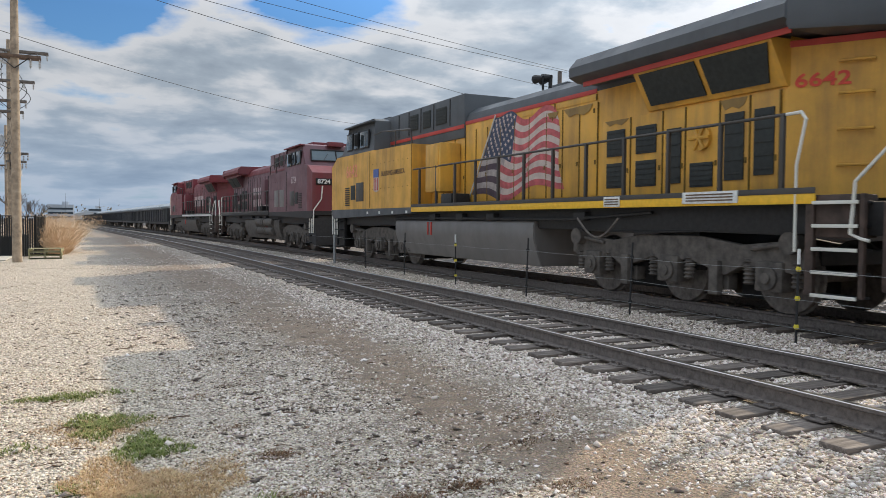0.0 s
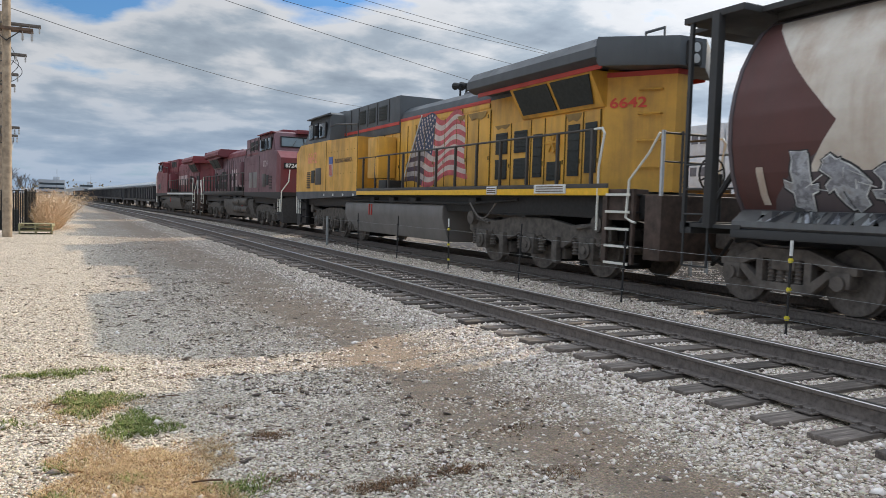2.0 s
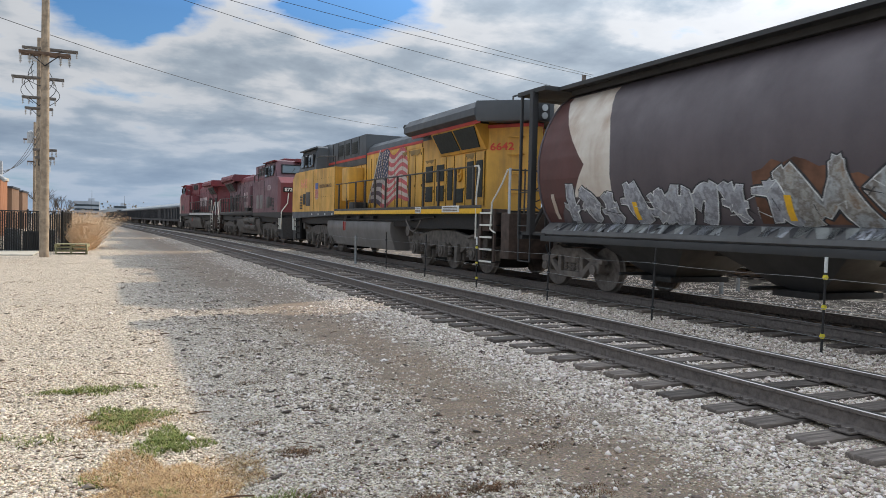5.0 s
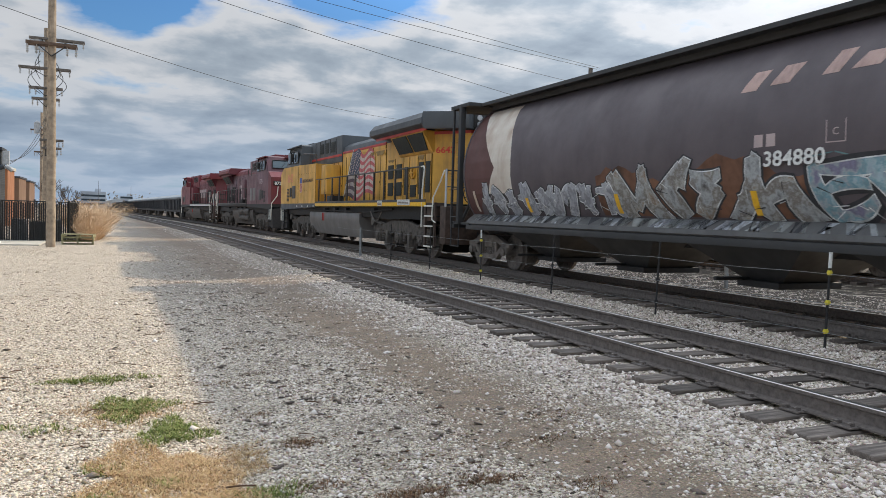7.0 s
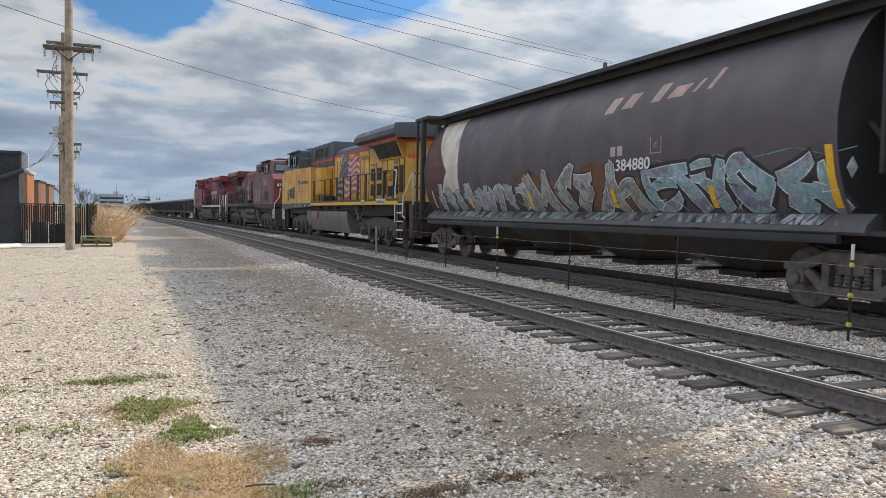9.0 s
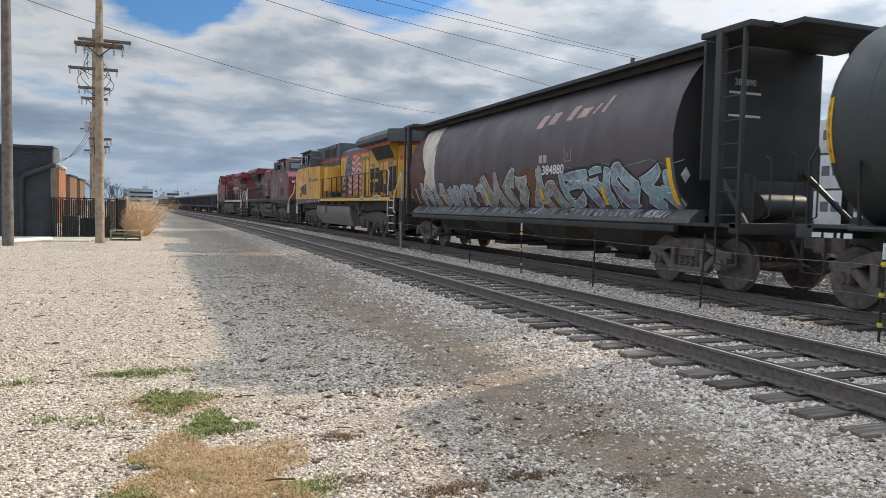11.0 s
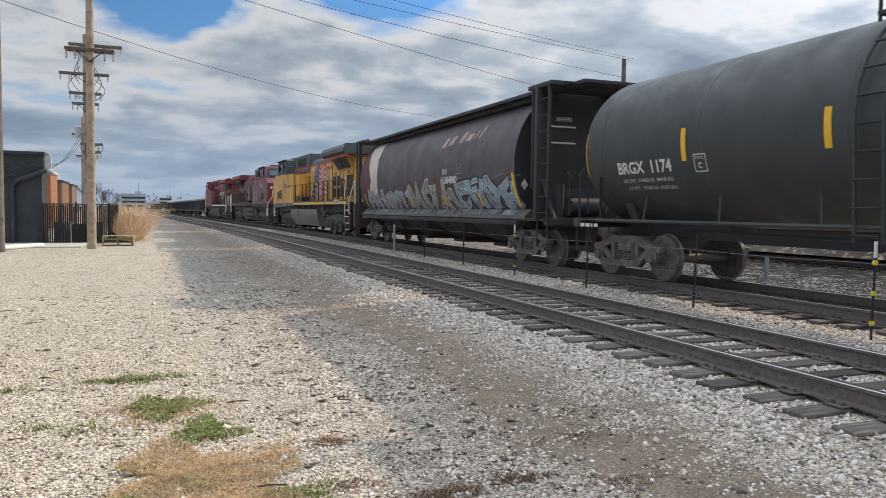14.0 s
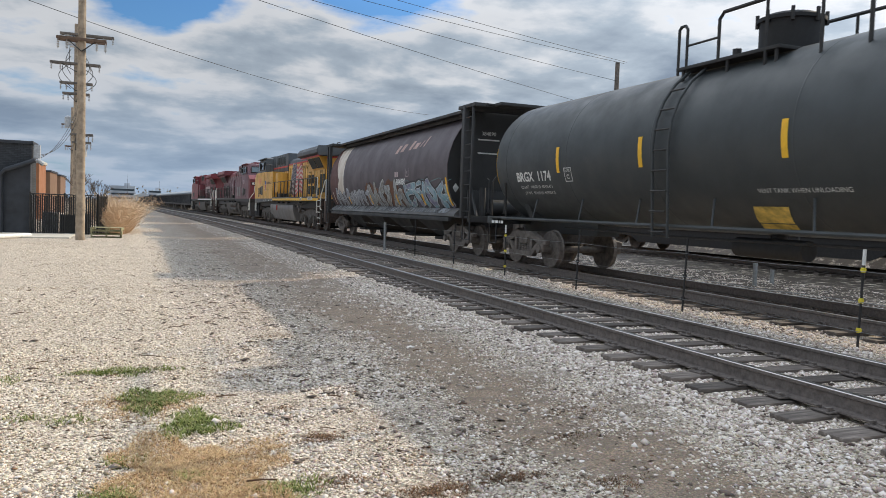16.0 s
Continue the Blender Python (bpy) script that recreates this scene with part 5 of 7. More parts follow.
def covered_hopper():
    car = thing("hopper_car", "dusty brown cylindrical hopper car sprayed with graffiti", "railway car", "freight cars of the train")
    Y0, Y1 = -7.1, 7.7
    bm = BM()
    prof = [(-x, z) for z, x in SHELL] + [(x, z) for z, x in SHELL[::-1]]
    loft(bm, [[(x, y, z) for x, z in prof] for y in (Y0, -4, 0, 4, Y1)])
    bmesh.ops.recalc_face_normals(bm, faces=bm.faces)
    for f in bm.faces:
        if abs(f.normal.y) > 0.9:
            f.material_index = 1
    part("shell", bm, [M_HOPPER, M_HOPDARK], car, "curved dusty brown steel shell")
    for y in (Y0, Y1):
        bm = BM()
        loft(bm, [[(x * k, y + d, 2.7 + (z - 2.7) * k) for x, z in prof] for k, d in ((1.0, -0.03), (1.012, -0.03), (1.012, 0.03), (1.0, 0.03))], False)
        bmesh.ops.recalc_face_normals(bm, faces=bm.faces)
        part("end_ring", bm, M_HOPPER, car)
    # old repaint at the front end
    sheet("white_patch", [(7.55, 4.1), (5.85, 4.1), (5.72, 3.86), (5.5, 3.5), (5.28, 3.05), (5.2, 2.7), (5.2, 1.9), (6.45, 1.9), (6.3, 2.15), (6.03, 2.54), (6.72, 3.25), (7.12, 3.7)], 0.003, M_CREAM, car, shell_x, "rust-stained white paint patch")
    sheet("maroon_patch", [(7.66, 1.4), (7.66, 4.1), (7.5, 4.1), (7.12, 3.7), (6.72, 3.25), (6.03, 2.54), (6.3, 2.15), (6.72, 1.9), (7.05, 1.54), (7.12, 1.4)], 0.0045, M_MAROON, car, shell_x, "dull maroon paint patch")
    # side sills
    for s in (-1, 1):
        bm = BM()
        prism(bm, [(s * 1.10, 1.10), (s * 1.40, 1.10), (s * 1.44, 1.14), (s * 1.42, 1.22), (s * 1.21, 1.385), (s * 1.10, 1.385)], 1, Y0 - 0.4, Y1)
        part("side_sill", bm, M_SILL, car, "side sill streaked with grey spray paint")
        bm = BM()
        box(bm, s * 1.4 - 0.05, s * 1.4 + 0.05, Y0, Y1, 0.98, 1.10, 0.01)
        part("lower_sill", bm, M_HOPDARK, car)
    # sprayed drips on the sill
    rnd = random.Random(3)
    for k in range(190):
        y = rnd.uniform(Y0, Y1 - 0.3)
        w = rnd.uniform(0.015, 0.11)
        sheet("sill_spray", [(y, 1.225), (y + w, 1.225), (y + w + rnd.uniform(-0.2, 0.2), 1.375), (y + rnd.uniform(-0.2, 0.2), 1.375)], 0.0, rnd.choice((SPRAY[0], SPRAY[1], SPRAY[1], M_SPRAYSMOKE, M_SPRAYSMOKE, M_SPRAYDARK, M_SPRAYDARK)), car, lambda z: 1.425 - max(0, z - 1.22) * 1.275 + 0.004)
    graffiti(car)
    # discharge hoppers
    for yc in (-4.6, -1.5, 1.7, 4.8):
        bm = BM()
        loft(bm, [[(-1.35, yc - 1.5, 1.2), (1.35, yc - 1.5, 1.2), (1.35, yc + 1.5, 1.2), (-1.35, yc + 1.5, 1.2)], [(-0.55, yc - 0.35, 0.42), (0.55, yc - 0.35, 0.42), (0.55, yc + 0.35, 0.42), (-0.55, yc + 0.35, 0.42)]])
        bmesh.ops.recalc_face_normals(bm, faces=bm.faces)
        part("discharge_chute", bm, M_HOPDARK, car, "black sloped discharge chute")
        bm = BM()
        box(bm, -0.7, 0.7, yc - 0.42, yc + 0.42, 0.33, 0.43, 0.01)
        rod(bm, (-1.3, yc + 0.3, 0.45), (1.3, yc + 0.3, 0.45), 0.03)
        part("outlet_gate", bm, M_STEEL_DARK, car)
    bm = BM()
    box(bm, -0.25, 0.25, -8.7, 8.7, 0.85, 1.12, 0.02)
    for y in (-8.6, 8.6):
        box(bm, -1.45, 1.45, y - 0.12, y + 0.12, 1.0, 1.18, 0.02)
    part("centre_sill", bm, M_HOPDARK, car)
    # running board on the roof
    bm = BM()
    box(bm, -0.82, 0.82, -7.6, 7.6, 4.17, 4.29, 0.01)
    for s in (-1, 1):
        box(bm, min(s * 0.6, s * 1.12), max(s * 0.6, s * 1.12), -8.9, 8.6, 4.285, 4.30)
    for s in (-1, 1):
        box(bm, s * 1.12 - 0.02, s * 1.12 + 0.02, -8.9, 8.6, 4.25, 4.33)
        box(bm, s * 0.5 - 0.02, s * 0.5 + 0.02, -8.9, 8.6, 4.30, 4.36)
        for k in range(23):
            y = -8.2 + k * 0.75
            rod(bm, (s * 1.12, y, 4.29), (s * 0.55, y + 0.4, 4.28), 0.02, 4)
    part("running_board", bm, M_HOPDARK, car, "black steel roof walkway")
    for y in (-5.4, -1.8, 1.8, 5.4):
        bm = BM()
        box(bm, -0.4, 0.4, y - 1.4, y + 1.4, 4.30, 4.42, 0.03)
        part("roof_hatch", bm, M_HOPDARK, car)
    # ends: canopy, posts, ladders, slope sheets
    for e in (-1, 1):
        ye = 8.62 if e > 0 else -8.7
        bm = BM()
        yi = (Y1 - 0.1) if e > 0 else (Y0 - 0.6)
        a, b = min(yi, ye + 0.15 * e), max(yi, ye + 0.15 * e)
        box(bm, -1.5, 1.5, a, b, 4.24, 4.34, 0.01)
        box(bm, -0.9, 0.9, min(ye, ye + 0.6 * e), max(ye, ye + 0.6 * e), 4.26, 4.34, 0.01)
        part("end_canopy", bm, M_HOPDARK, car)
        for s in (-1, 1):
            for y, w in ((ye, 0.03), (ye - e * 0.52, 0.07)):
                bm = BM()
                box(bm, s * 1.46 - w, s * 1.46 + w, y - w, y + w, 1.1, 4.28, 0.006)
                part("corner_post", bm, M_HOPDARK, car)
            for k in range(8 if e < 0 else 3):
                bm = BM()
                z = 1.3 + k * 0.38
                rod(bm, (s * 1.48, ye, z), (s * 1.48, ye - e * 0.52, z), 0.014, 6)
                part("ladder_rung", bm, M_HOPDARK, car)
            bm = BM()
            bent(bm, [(s * 1.46, ye, 1.1), (s * 1.46, ye, 0.5), (s * 1.46, ye - e * 0.5, 0.5), (s * 1.46, ye - e * 0.5, 1.1)], 0.018)
            part("stirrup_step", bm, M_HOPDARK, car)
            bm = BM()
            rod(bm, (s * 1.2, ye - e * 0.1, 1.15), (s * 0.9, (Y1 if e > 0 else Y0), 2.6), 0.05, 6)
            part("end_brace", bm, M_HOPDARK, car)
        bm = BM()
        yb = Y1 if e > 0 else Y0
        loft(bm, [[(-1.35, yb, 2.7), (1.35, yb, 2.7), (1.35, yb - e * 0.05, 2.2), (-1.35, yb - e * 0.05, 2.2)], [(-1.2, yb - e * 1.0, 1.2), (1.2, yb - e * 1.0, 1.2), (1.2, yb - e * 1.3, 1.1), (-1.2, yb - e * 1.3, 1.1)]])
        bmesh.ops.recalc_face_normals(bm, faces=bm.faces)
        part("slope_sheet", bm, M_HOPDARK, car)
        bm = BM()
        box(bm, -1.45, 1.45, min(ye, ye - e * 1.1), max(ye, ye - e * 1.1), 1.10, 1.16)
        part("end_platform", bm, M_HOPDARK, car)
        if e > 0:
            continue
        bm = BM()
        box(bm, -1.32, 1.32, (yb + e * 0.5) - 0.03, (yb + e * 0.5) + 0.03, 1.9, 4.25, 0.01)
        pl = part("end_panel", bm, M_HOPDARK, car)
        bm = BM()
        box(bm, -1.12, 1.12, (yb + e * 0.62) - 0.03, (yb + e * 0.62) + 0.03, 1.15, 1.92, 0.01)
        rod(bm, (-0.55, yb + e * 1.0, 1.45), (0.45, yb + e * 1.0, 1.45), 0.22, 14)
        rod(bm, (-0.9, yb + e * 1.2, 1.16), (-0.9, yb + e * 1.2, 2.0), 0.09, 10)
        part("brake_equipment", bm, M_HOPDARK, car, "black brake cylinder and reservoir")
        if e < 0:
            letters("384890", 0.16, M_DECALWHITE, pl, on_rear(-0.45, yb - 0.535, 3.62), "car_number")
            for k in range(2):
                bm = BM()
                box(bm, -0.8, -0.1, yb - 0.54, yb - 0.532, 3.42 - k * 0.4, 3.46 - k * 0.4)
                part("text_bar", bm, M_DECALWHITE, pl)
    bm = BM()
    rod(bm, (-0.75, 8.75, 1.95), (-0.75, 8.79, 1.95), 0.03)
    for k in range(16):
        a, b = k * math.pi / 8, (k + 1) * math.pi / 8
        rod(bm, (-0.75 + 0.28 * math.cos(a), 8.77, 1.95 + 0.28 * math.sin(a)), (-0.75 + 0.28 * math.cos(b), 8.77, 1.95 + 0.28 * math.sin(b)), 0.016, 5)
    for k in range(4):
        a = k * math.pi / 2 + 0.4
        rod(bm, (-0.75, 8.77, 1.95), (-0.75 + 0.28 * math.cos(a), 8.77, 1.95 + 0.28 * math.sin(a)), 0.014, 5)
    rod(bm, (-0.75, 8.6, 1.2), (-0.75, 8.6, 1.95), 0.04)
    part("brake_wheel", bm, M_STEEL_DARK, car, "black spoked hand brake wheel")
    # reflectors and lettering
    for u, z0, z1 in ((3.36, 1.46, 1.98), (0.75, 1.46, 1.78), (-2.58, 1.46, 1.82), (-5.88, 1.46, 1.82), (-8.56, 1.46, 1.82), (-10.85, 1.46, 2.3)):
        sheet("reflector", [(u + 3.85 - 0.06, z0), (u + 3.85 + 0.06, z0), (u + 3.85 + 0.06, z1), (u + 3.85 - 0.06, z1)], 0.02, M_REFLECT if u < 3 else M_CREAM, car, shell_x, "yellow reflective strip")
    letters("384880", 0.30, M_DECALWHITE, car, on_side(-1.548, -7.35 + 4.55, 2.25, -1), "car_number", 1.15, 0.006, "weathered white car number")
    letters("C", 0.14, M_FADED, car, on_side(-1.545, -7.3 + 3.85, 2.56, -1, 0), "plate_letter")
    for a, b, c, d in ((-0.15, 0.15, 0, 0.015), (-0.15, -0.135, 0, 0.3), (0.135, 0.15, 0, 0.3)):
        sheet("plate_frame", [(-3.45 + a, 2.42 + c), (-3.45 + b, 2.42 + c), (-3.45 + b, 2.42 + d), (-3.45 + a, 2.42 + d)], 0.004, M_FADED, car, shell_x)
    for k in range(2):
        sheet("mark_bar", [(-2.1 - k * 0.22, 2.44), (-2.26 - k * 0.22, 2.44), (-2.26 - k * 0.22, 2.62), (-2.1 - k * 0.22, 2.62)], 0.004, M_FADED, car, shell_x)
    # ghost of the old owner's slanted lettering
    for y, w, z0, z1 in ((-1.66, 0.30, 3.30, 3.60), (-2.2, 0.34, 3.34, 3.62), (-3.06, 0.26, 3.36, 3.68), (-3.5, 0.40, 3.37, 3.58), (-4.12, 0.10, 3.40, 3.62), (-4.48, 0.12, 3.40, 3.74)):
        sheet("ghost_lettering", [(y, z0), (y - w, z0), (y - w - 0.16, z1), (y - 0.16, z1)], 0.004, M_GHOST, car, shell_x, "faded slanted lettering reduced to bars")
    bm = BM()
    prism(bm, [(-1.36, 2.0), (-1.26, 1.86), (-1.16, 2.0), (-1.26, 2.14)], 1, Y0 - 0.05, Y0 - 0.035)
    part("placard_holder", bm, M_SPRAYLINE, car, "small worn white diamond placard")
    for k in range(3):
        bm = BM()
        bent(bm, [(-0.95, -8.6 - 0.1, 1.25), (-0.95, -8.82, 1.3), (-0.95, -8.82, 2.2 + 0.1 * k), (-0.95, -8.7, 2.25 + 0.1 * k)], 0.014)
        bmesh.ops.transform(bm, matrix=Matrix.Translation((0.5 * k, 0, 0)), verts=bm.verts)
        part("end_grab", bm, M_HOPDARK, car)
    car_truck(car, -7.05, M_TRUCK)
    car_truck(car, 7.05, M_TRUCK)
    coupler(car, 8.65, 1)
    coupler(car, -8.7, -1)
    CARS.append((car, -3.85, 7.05, False))


M_GHOST = paint("ghost_lettering", (0.56, 0.38, 0.33), (0.16, 0.10, 0.095), 1.0, 0.6, 6.0)


def tank_car():
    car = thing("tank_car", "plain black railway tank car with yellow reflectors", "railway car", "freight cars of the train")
    R0, ZC, HALF = 1.53, 2.60, 7.85
    n = 48
    ring = lambda y, k: [(R0 * k * math.cos(2 * math.pi * i / n), y, ZC + R0 * k * math.sin(2 * math.pi * i / n)) for i in range(n)]
    ends = [(math.cos(a), math.sin(a)) for a in [math.pi / 2 * j / 8 for j in range(9)]]
    bm = BM()
    rings = [ring(-HALF - 0.62 * si, max(co, 0.02)) for co, si in ends[::-1]] + [ring(HALF + 0.62 * si, max(co, 0.02)) for co, si in ends]
    loft(bm, rings)
    bmesh.ops.recalc_face_normals(bm, faces=bm.faces)
    sh = part("tank_shell", bm, M_TANKBLK, car, "satin black welded tank shell")
    for y in (-7.35, -4.5, -1.6, 1.6, 4.5, 7.35):
        bm = BM()
        loft(bm, [ring(y - 0.02, 1.0005), ring(y - 0.012, 1.0025), ring(y + 0.012, 1.0025), ring(y + 0.02, 1.0005)], False)
        part("weld_seam", bm, M_TANKBLK, sh)
    fx = lambda z: math.sqrt(max(0.0, R0 * R0 - (z - ZC) ** 2))
    base = 22.05
    for u in (-17.2, -20.15, -23.5, -27.0):
        sheet("reflector", [(u + base - 0.06, 2.22), (u + base + 0.06, 2.22), (u + base + 0.06, 2.78), (u + base - 0.06, 2.78)], 0.006, M_REFLECT, car, fx, "yellow reflective strip")
    for e in (-1, 1):
        bm = BM()
        rings = []
        for k in range(9):
            z0 = 2.05 + k * 0.11
            row = []
            for d in (0.05, 0.19):
                rr = R0 * math.cos(math.asin(d / 0.62)) + 0.006
                row.append((-math.sqrt(max(0, rr * rr - (z0 - ZC) ** 2)), e * (HALF + d), z0))
            rings.append(row + [(x + 0.01, y, z) for x, y, z in row[::-1]])
        loft(bm, rings)
        bmesh.ops.recalc_face_normals(bm, faces=bm.faces)
        part("reflector", bm, M_REFLECT, car, "yellow reflective strip")
    lean = math.degrees(math.asin((2.2 - ZC) / R0))
    letters("BRGX  1174", 0.315, M_DECALWHITE, car, on_side(-fx(2.16) - 0.006, -16.02 + base, 2.16, -1, -lean), "car_number", 1.0, 0.009, "white painted reporting mark")
    for z, tx, dy in ((1.93, "LD LMT  194600 LB  88400 KG", 0), (1.79, "LT WT   91100 LB  41300 KG", 0.05)):
        letters(tx, 0.105, M_DECALWHITE, car, on_side(-fx(z) - 0.006, -16.05 + base - dy, z, -1, -math.degrees(math.asin((z - ZC) / R0))), "load_limit", 1.1)
    letters("VENT TANK WHEN UNLOADING", 0.11, M_DECALWHITE, car, on_side(-fx(1.76) - 0.006, -23.65 + base, 1.76, -1, -math.degrees(math.asin((1.76 - ZC) / R0))), "notice", 1.0)
    for k, (a, b, c, d) in enumerate(((-0.15, 0.15, 0, 0.018), (-0.15, 0.15, 0.282, 0.30), (-0.15, -0.132, 0.018, 0.282), (0.132, 0.15, 0.018, 0.282))):
        sheet("plate_frame", [(-17.58 + base + a, 2.02 + c), (-17.58 + base + b, 2.02 + c), (-17.58 + base + b, 2.02 + d), (-17.58 + base + a, 2.02 + d)], 0.005, M_DECALWHITE, car, fx)
    letters("PLATE", 0.075, M_DECALWHITE, car, on_side(-fx(2.25) - 0.012, -17.58 + base, 2.25, -1, 15), "plate_word")
    letters("C", 0.14, M_DECALWHITE, car, on_side(-fx(2.12) - 0.014, -17.58 + base, 2.12, -1, 20), "plate_letter", 1, 0.004)
    sheet("placard", [(-22.55 + base, 1.53), (-23.25 + base, 1.53), (-23.02 + base, 1.17), (-22.3 + base, 1.17)], 0.008, M_PLACARD, car, fx, "scuffed yellow placard")
    # ladder, platform, rails and manway
    for s in (-1, 1):
        for y in (1.0, 1.42):
            bm = BM()
            pts = [(s * 1.53, y, 0.95), (s * 1.61, y, ZC)] + [(s * 1.61 * math.cos(a), y, ZC + 1.61 * math.sin(a)) for a in (0.25, 0.5, 0.75, 1.0)]
            bent(bm, pts, 0.028)
            part("ladder_rail", bm, M_TANKBLK, car)
        for k in range(8):
            bm = BM()
            z = 1.05 + k * 0.36
            x = 1.61 if z < ZC else 1.61 * math.cos(math.asin(min(1, (z - ZC) / 1.61)))
            rod(bm, (s * x, 1.0, z), (s * x, 1.42, z), 0.018, 6)
            part("ladder_rung", bm, M_STEEL_DARK, car)
    bm = BM()
    box(bm, -1.0, -0.45, -0.75, 1.65, 3.98, 4.04, 0.01)
    box(bm, 0.45, 1.0, -0.75, 1.65, 3.98, 4.04, 0.01)
    for y in (-0.65, 0.4, 1.5):
        for s in (-1, 1):
            rod(bm, (s * 0.95, y, 3.7), (s * 0.95, y, 4.0), 0.03)
    part("platform", bm, M_STEEL_DARK, car, "black top platform")
    for s in (-1, 1):
        bm = BM()
        bent(bm, [(s * 0.98, 1.62, 3.9), (s * 0.98, 1.62, 4.72), (s * 0.98, 1.57, 4.77), (s * 0.98, 1.46, 4.77), (s * 0.98, 1.4, 4.7), (s * 0.98, 1.4, 4.0)], 0.028)
        part("platform_rail", bm, M_STEEL_DARK, car)
        bm = BM()
        bent(bm, [(s * 0.98, 0.6, 4.0), (s * 0.98, 0.6, 4.7), (s * 0.98, 0.5, 4.8), (s * 0.98, -2.2, 4.8), (s * 0.98, -2.3, 4.7), (s * 0.98, -2.3, 3.7)], 0.03)
        for y in (-0.45, -1.5):
            rod(bm, (s * 0.98, y, 3.7), (s * 0.98, y, 4.8), 0.028, 6)
        rod(bm, (s * 0.98, 1.4, 4.4), (s * 0.98, 0.6, 4.4), 0.02, 6)
        part("platform_rail", bm, M_STEEL_DARK, car)
    bm = BM()
    for a, b, r1, r2 in ((4.04, 4.12, 0.56, 0.54), (4.12, 4.62, 0.5, 0.5), (4.62, 4.68, 0.54, 0.54), (4.68, 4.74, 0.5, 0.42)):
        rod(bm, (0, 0, a), (0, 0, b), r1, 28, r2)
    part("manway", bm, M_BLACK, car, "black manway dome")
    for k in range(8):
        bm = BM()
        a = k * math.pi / 4
        rod(bm, (0.53 * math.cos(a), 0.53 * math.sin(a), 4.56), (0.53 * math.cos(a), 0.53 * math.sin(a), 4.78), 0.035, 6)
        part("manway_bolt", bm, M_STEEL_DARK, car)
    for x, y, z, r in ((-0.2, 1.0, 4.36, 0.08), (0.2, 0.9, 4.3, 0.1)):
        bm = BM()
        rod(bm, (x, y, 4.0), (x, y, z), r, 10)
        part("valve", bm, M_STEEL_DARK, car)
    # draft sills, cradles and running rails
    for e in (-1, 1):
        bm = BM()
        box(bm, -0.3, 0.3, min(e * 5.0, e * 8.6), max(e * 5.0, e * 8.6), 0.82, 1.3, 0.02)
        box(bm, -1.45, 1.45, min(e * 8.2, e * 8.5), max(e * 8.2, e * 8.5), 1.0, 1.2, 0.02)
        box(bm, -1.45, 1.45, min(e * 7.4, e * 8.3), max(e * 7.4, e * 8.3), 1.15, 1.2)
        part("stub_sill", bm, M_TANKBLK, car)
        bm = BM()
        prism(bm, [(-1.25, 1.85), (-0.9, 1.15), (0.9, 1.15), (1.25, 1.85), (0.8, 1.5), (-0.8, 1.5)], 1, e * 7.0 - 0.12, e * 7.0 + 0.12)
        part("bolster_cradle", bm, M_TANKBLK, car)
        for s in (-1, 1):
            for nm, pts, r in (("grab_rail", [(s * 1.4, e * 8.35, 1.2), (s * 1.4, e * 8.35, 2.1), (s * 1.25, e * 8.35, 2.3)], 0.022),
                               ("stirrup_step", [(s * 1.42, e * 8.4, 1.1), (s * 1.42, e * 8.4, 0.5), (s * 1.42, e * 8.0, 0.5), (s * 1.42, e * 8.0, 1.1)], 0.018),
                               ("stanchion", [(s * 1.4, e * 7.5, 1.2), (s * 1.45, e * 7.5, 2.05)], 0.03)):
                part(nm, bent(BM(), pts, r), M_STEEL_DARK, car)
    for s in (-1, 1):
        bm = BM()
        rod(bm, (s * 1.46, -7.6, 1.16), (s * 1.46, 7.6, 1.16), 0.035, 8)
        for y in (-6, -4, -2, 0, 2, 4, 6):
            rod(bm, (s * 1.46, y, 1.16), (s * 1.15, y + 0.3, 1.72), 0.02, 5)
        part("side_rail", bm, M_TANKBLK, car)
    bm = BM()
    rod(bm, (-0.3, -0.9, 0.85), (-0.3, 0.6, 0.85), 0.17, 14)
    rod(bm, (0, 0, 0.9), (0, 0, 1.3), 0.14, 12)
    bent(bm, [(-0.55, 6, 1.0), (-0.6, 2, 0.95), (-0.6, -6, 1.0)], 0.025)
    part("brake_rigging", bm, M_STEEL_DARK, car)
    for a, b in ((7.55, 7.68), (7.74, 7.79), (7.85, 8.0), (8.05, 8.2)):
        bm = BM()
        box(bm, -1.458, -1.45, a, b, 1.02, 1.09)
        part("text_bar", bm, M_DECALWHITE, car, "small white stencil reduced to a bar")
    car_truck(car, -7.1, M_TRUCK)
    car_truck(car, 7.1, M_TRUCK)
    coupler(car, 8.5, 1)
    CARS.append((car, -22.2, 7.1, False))


M_PLACARD = plain("placard_yellow", (0.62, 0.44, 0.10), 0.6, 0, 0.5, 4)


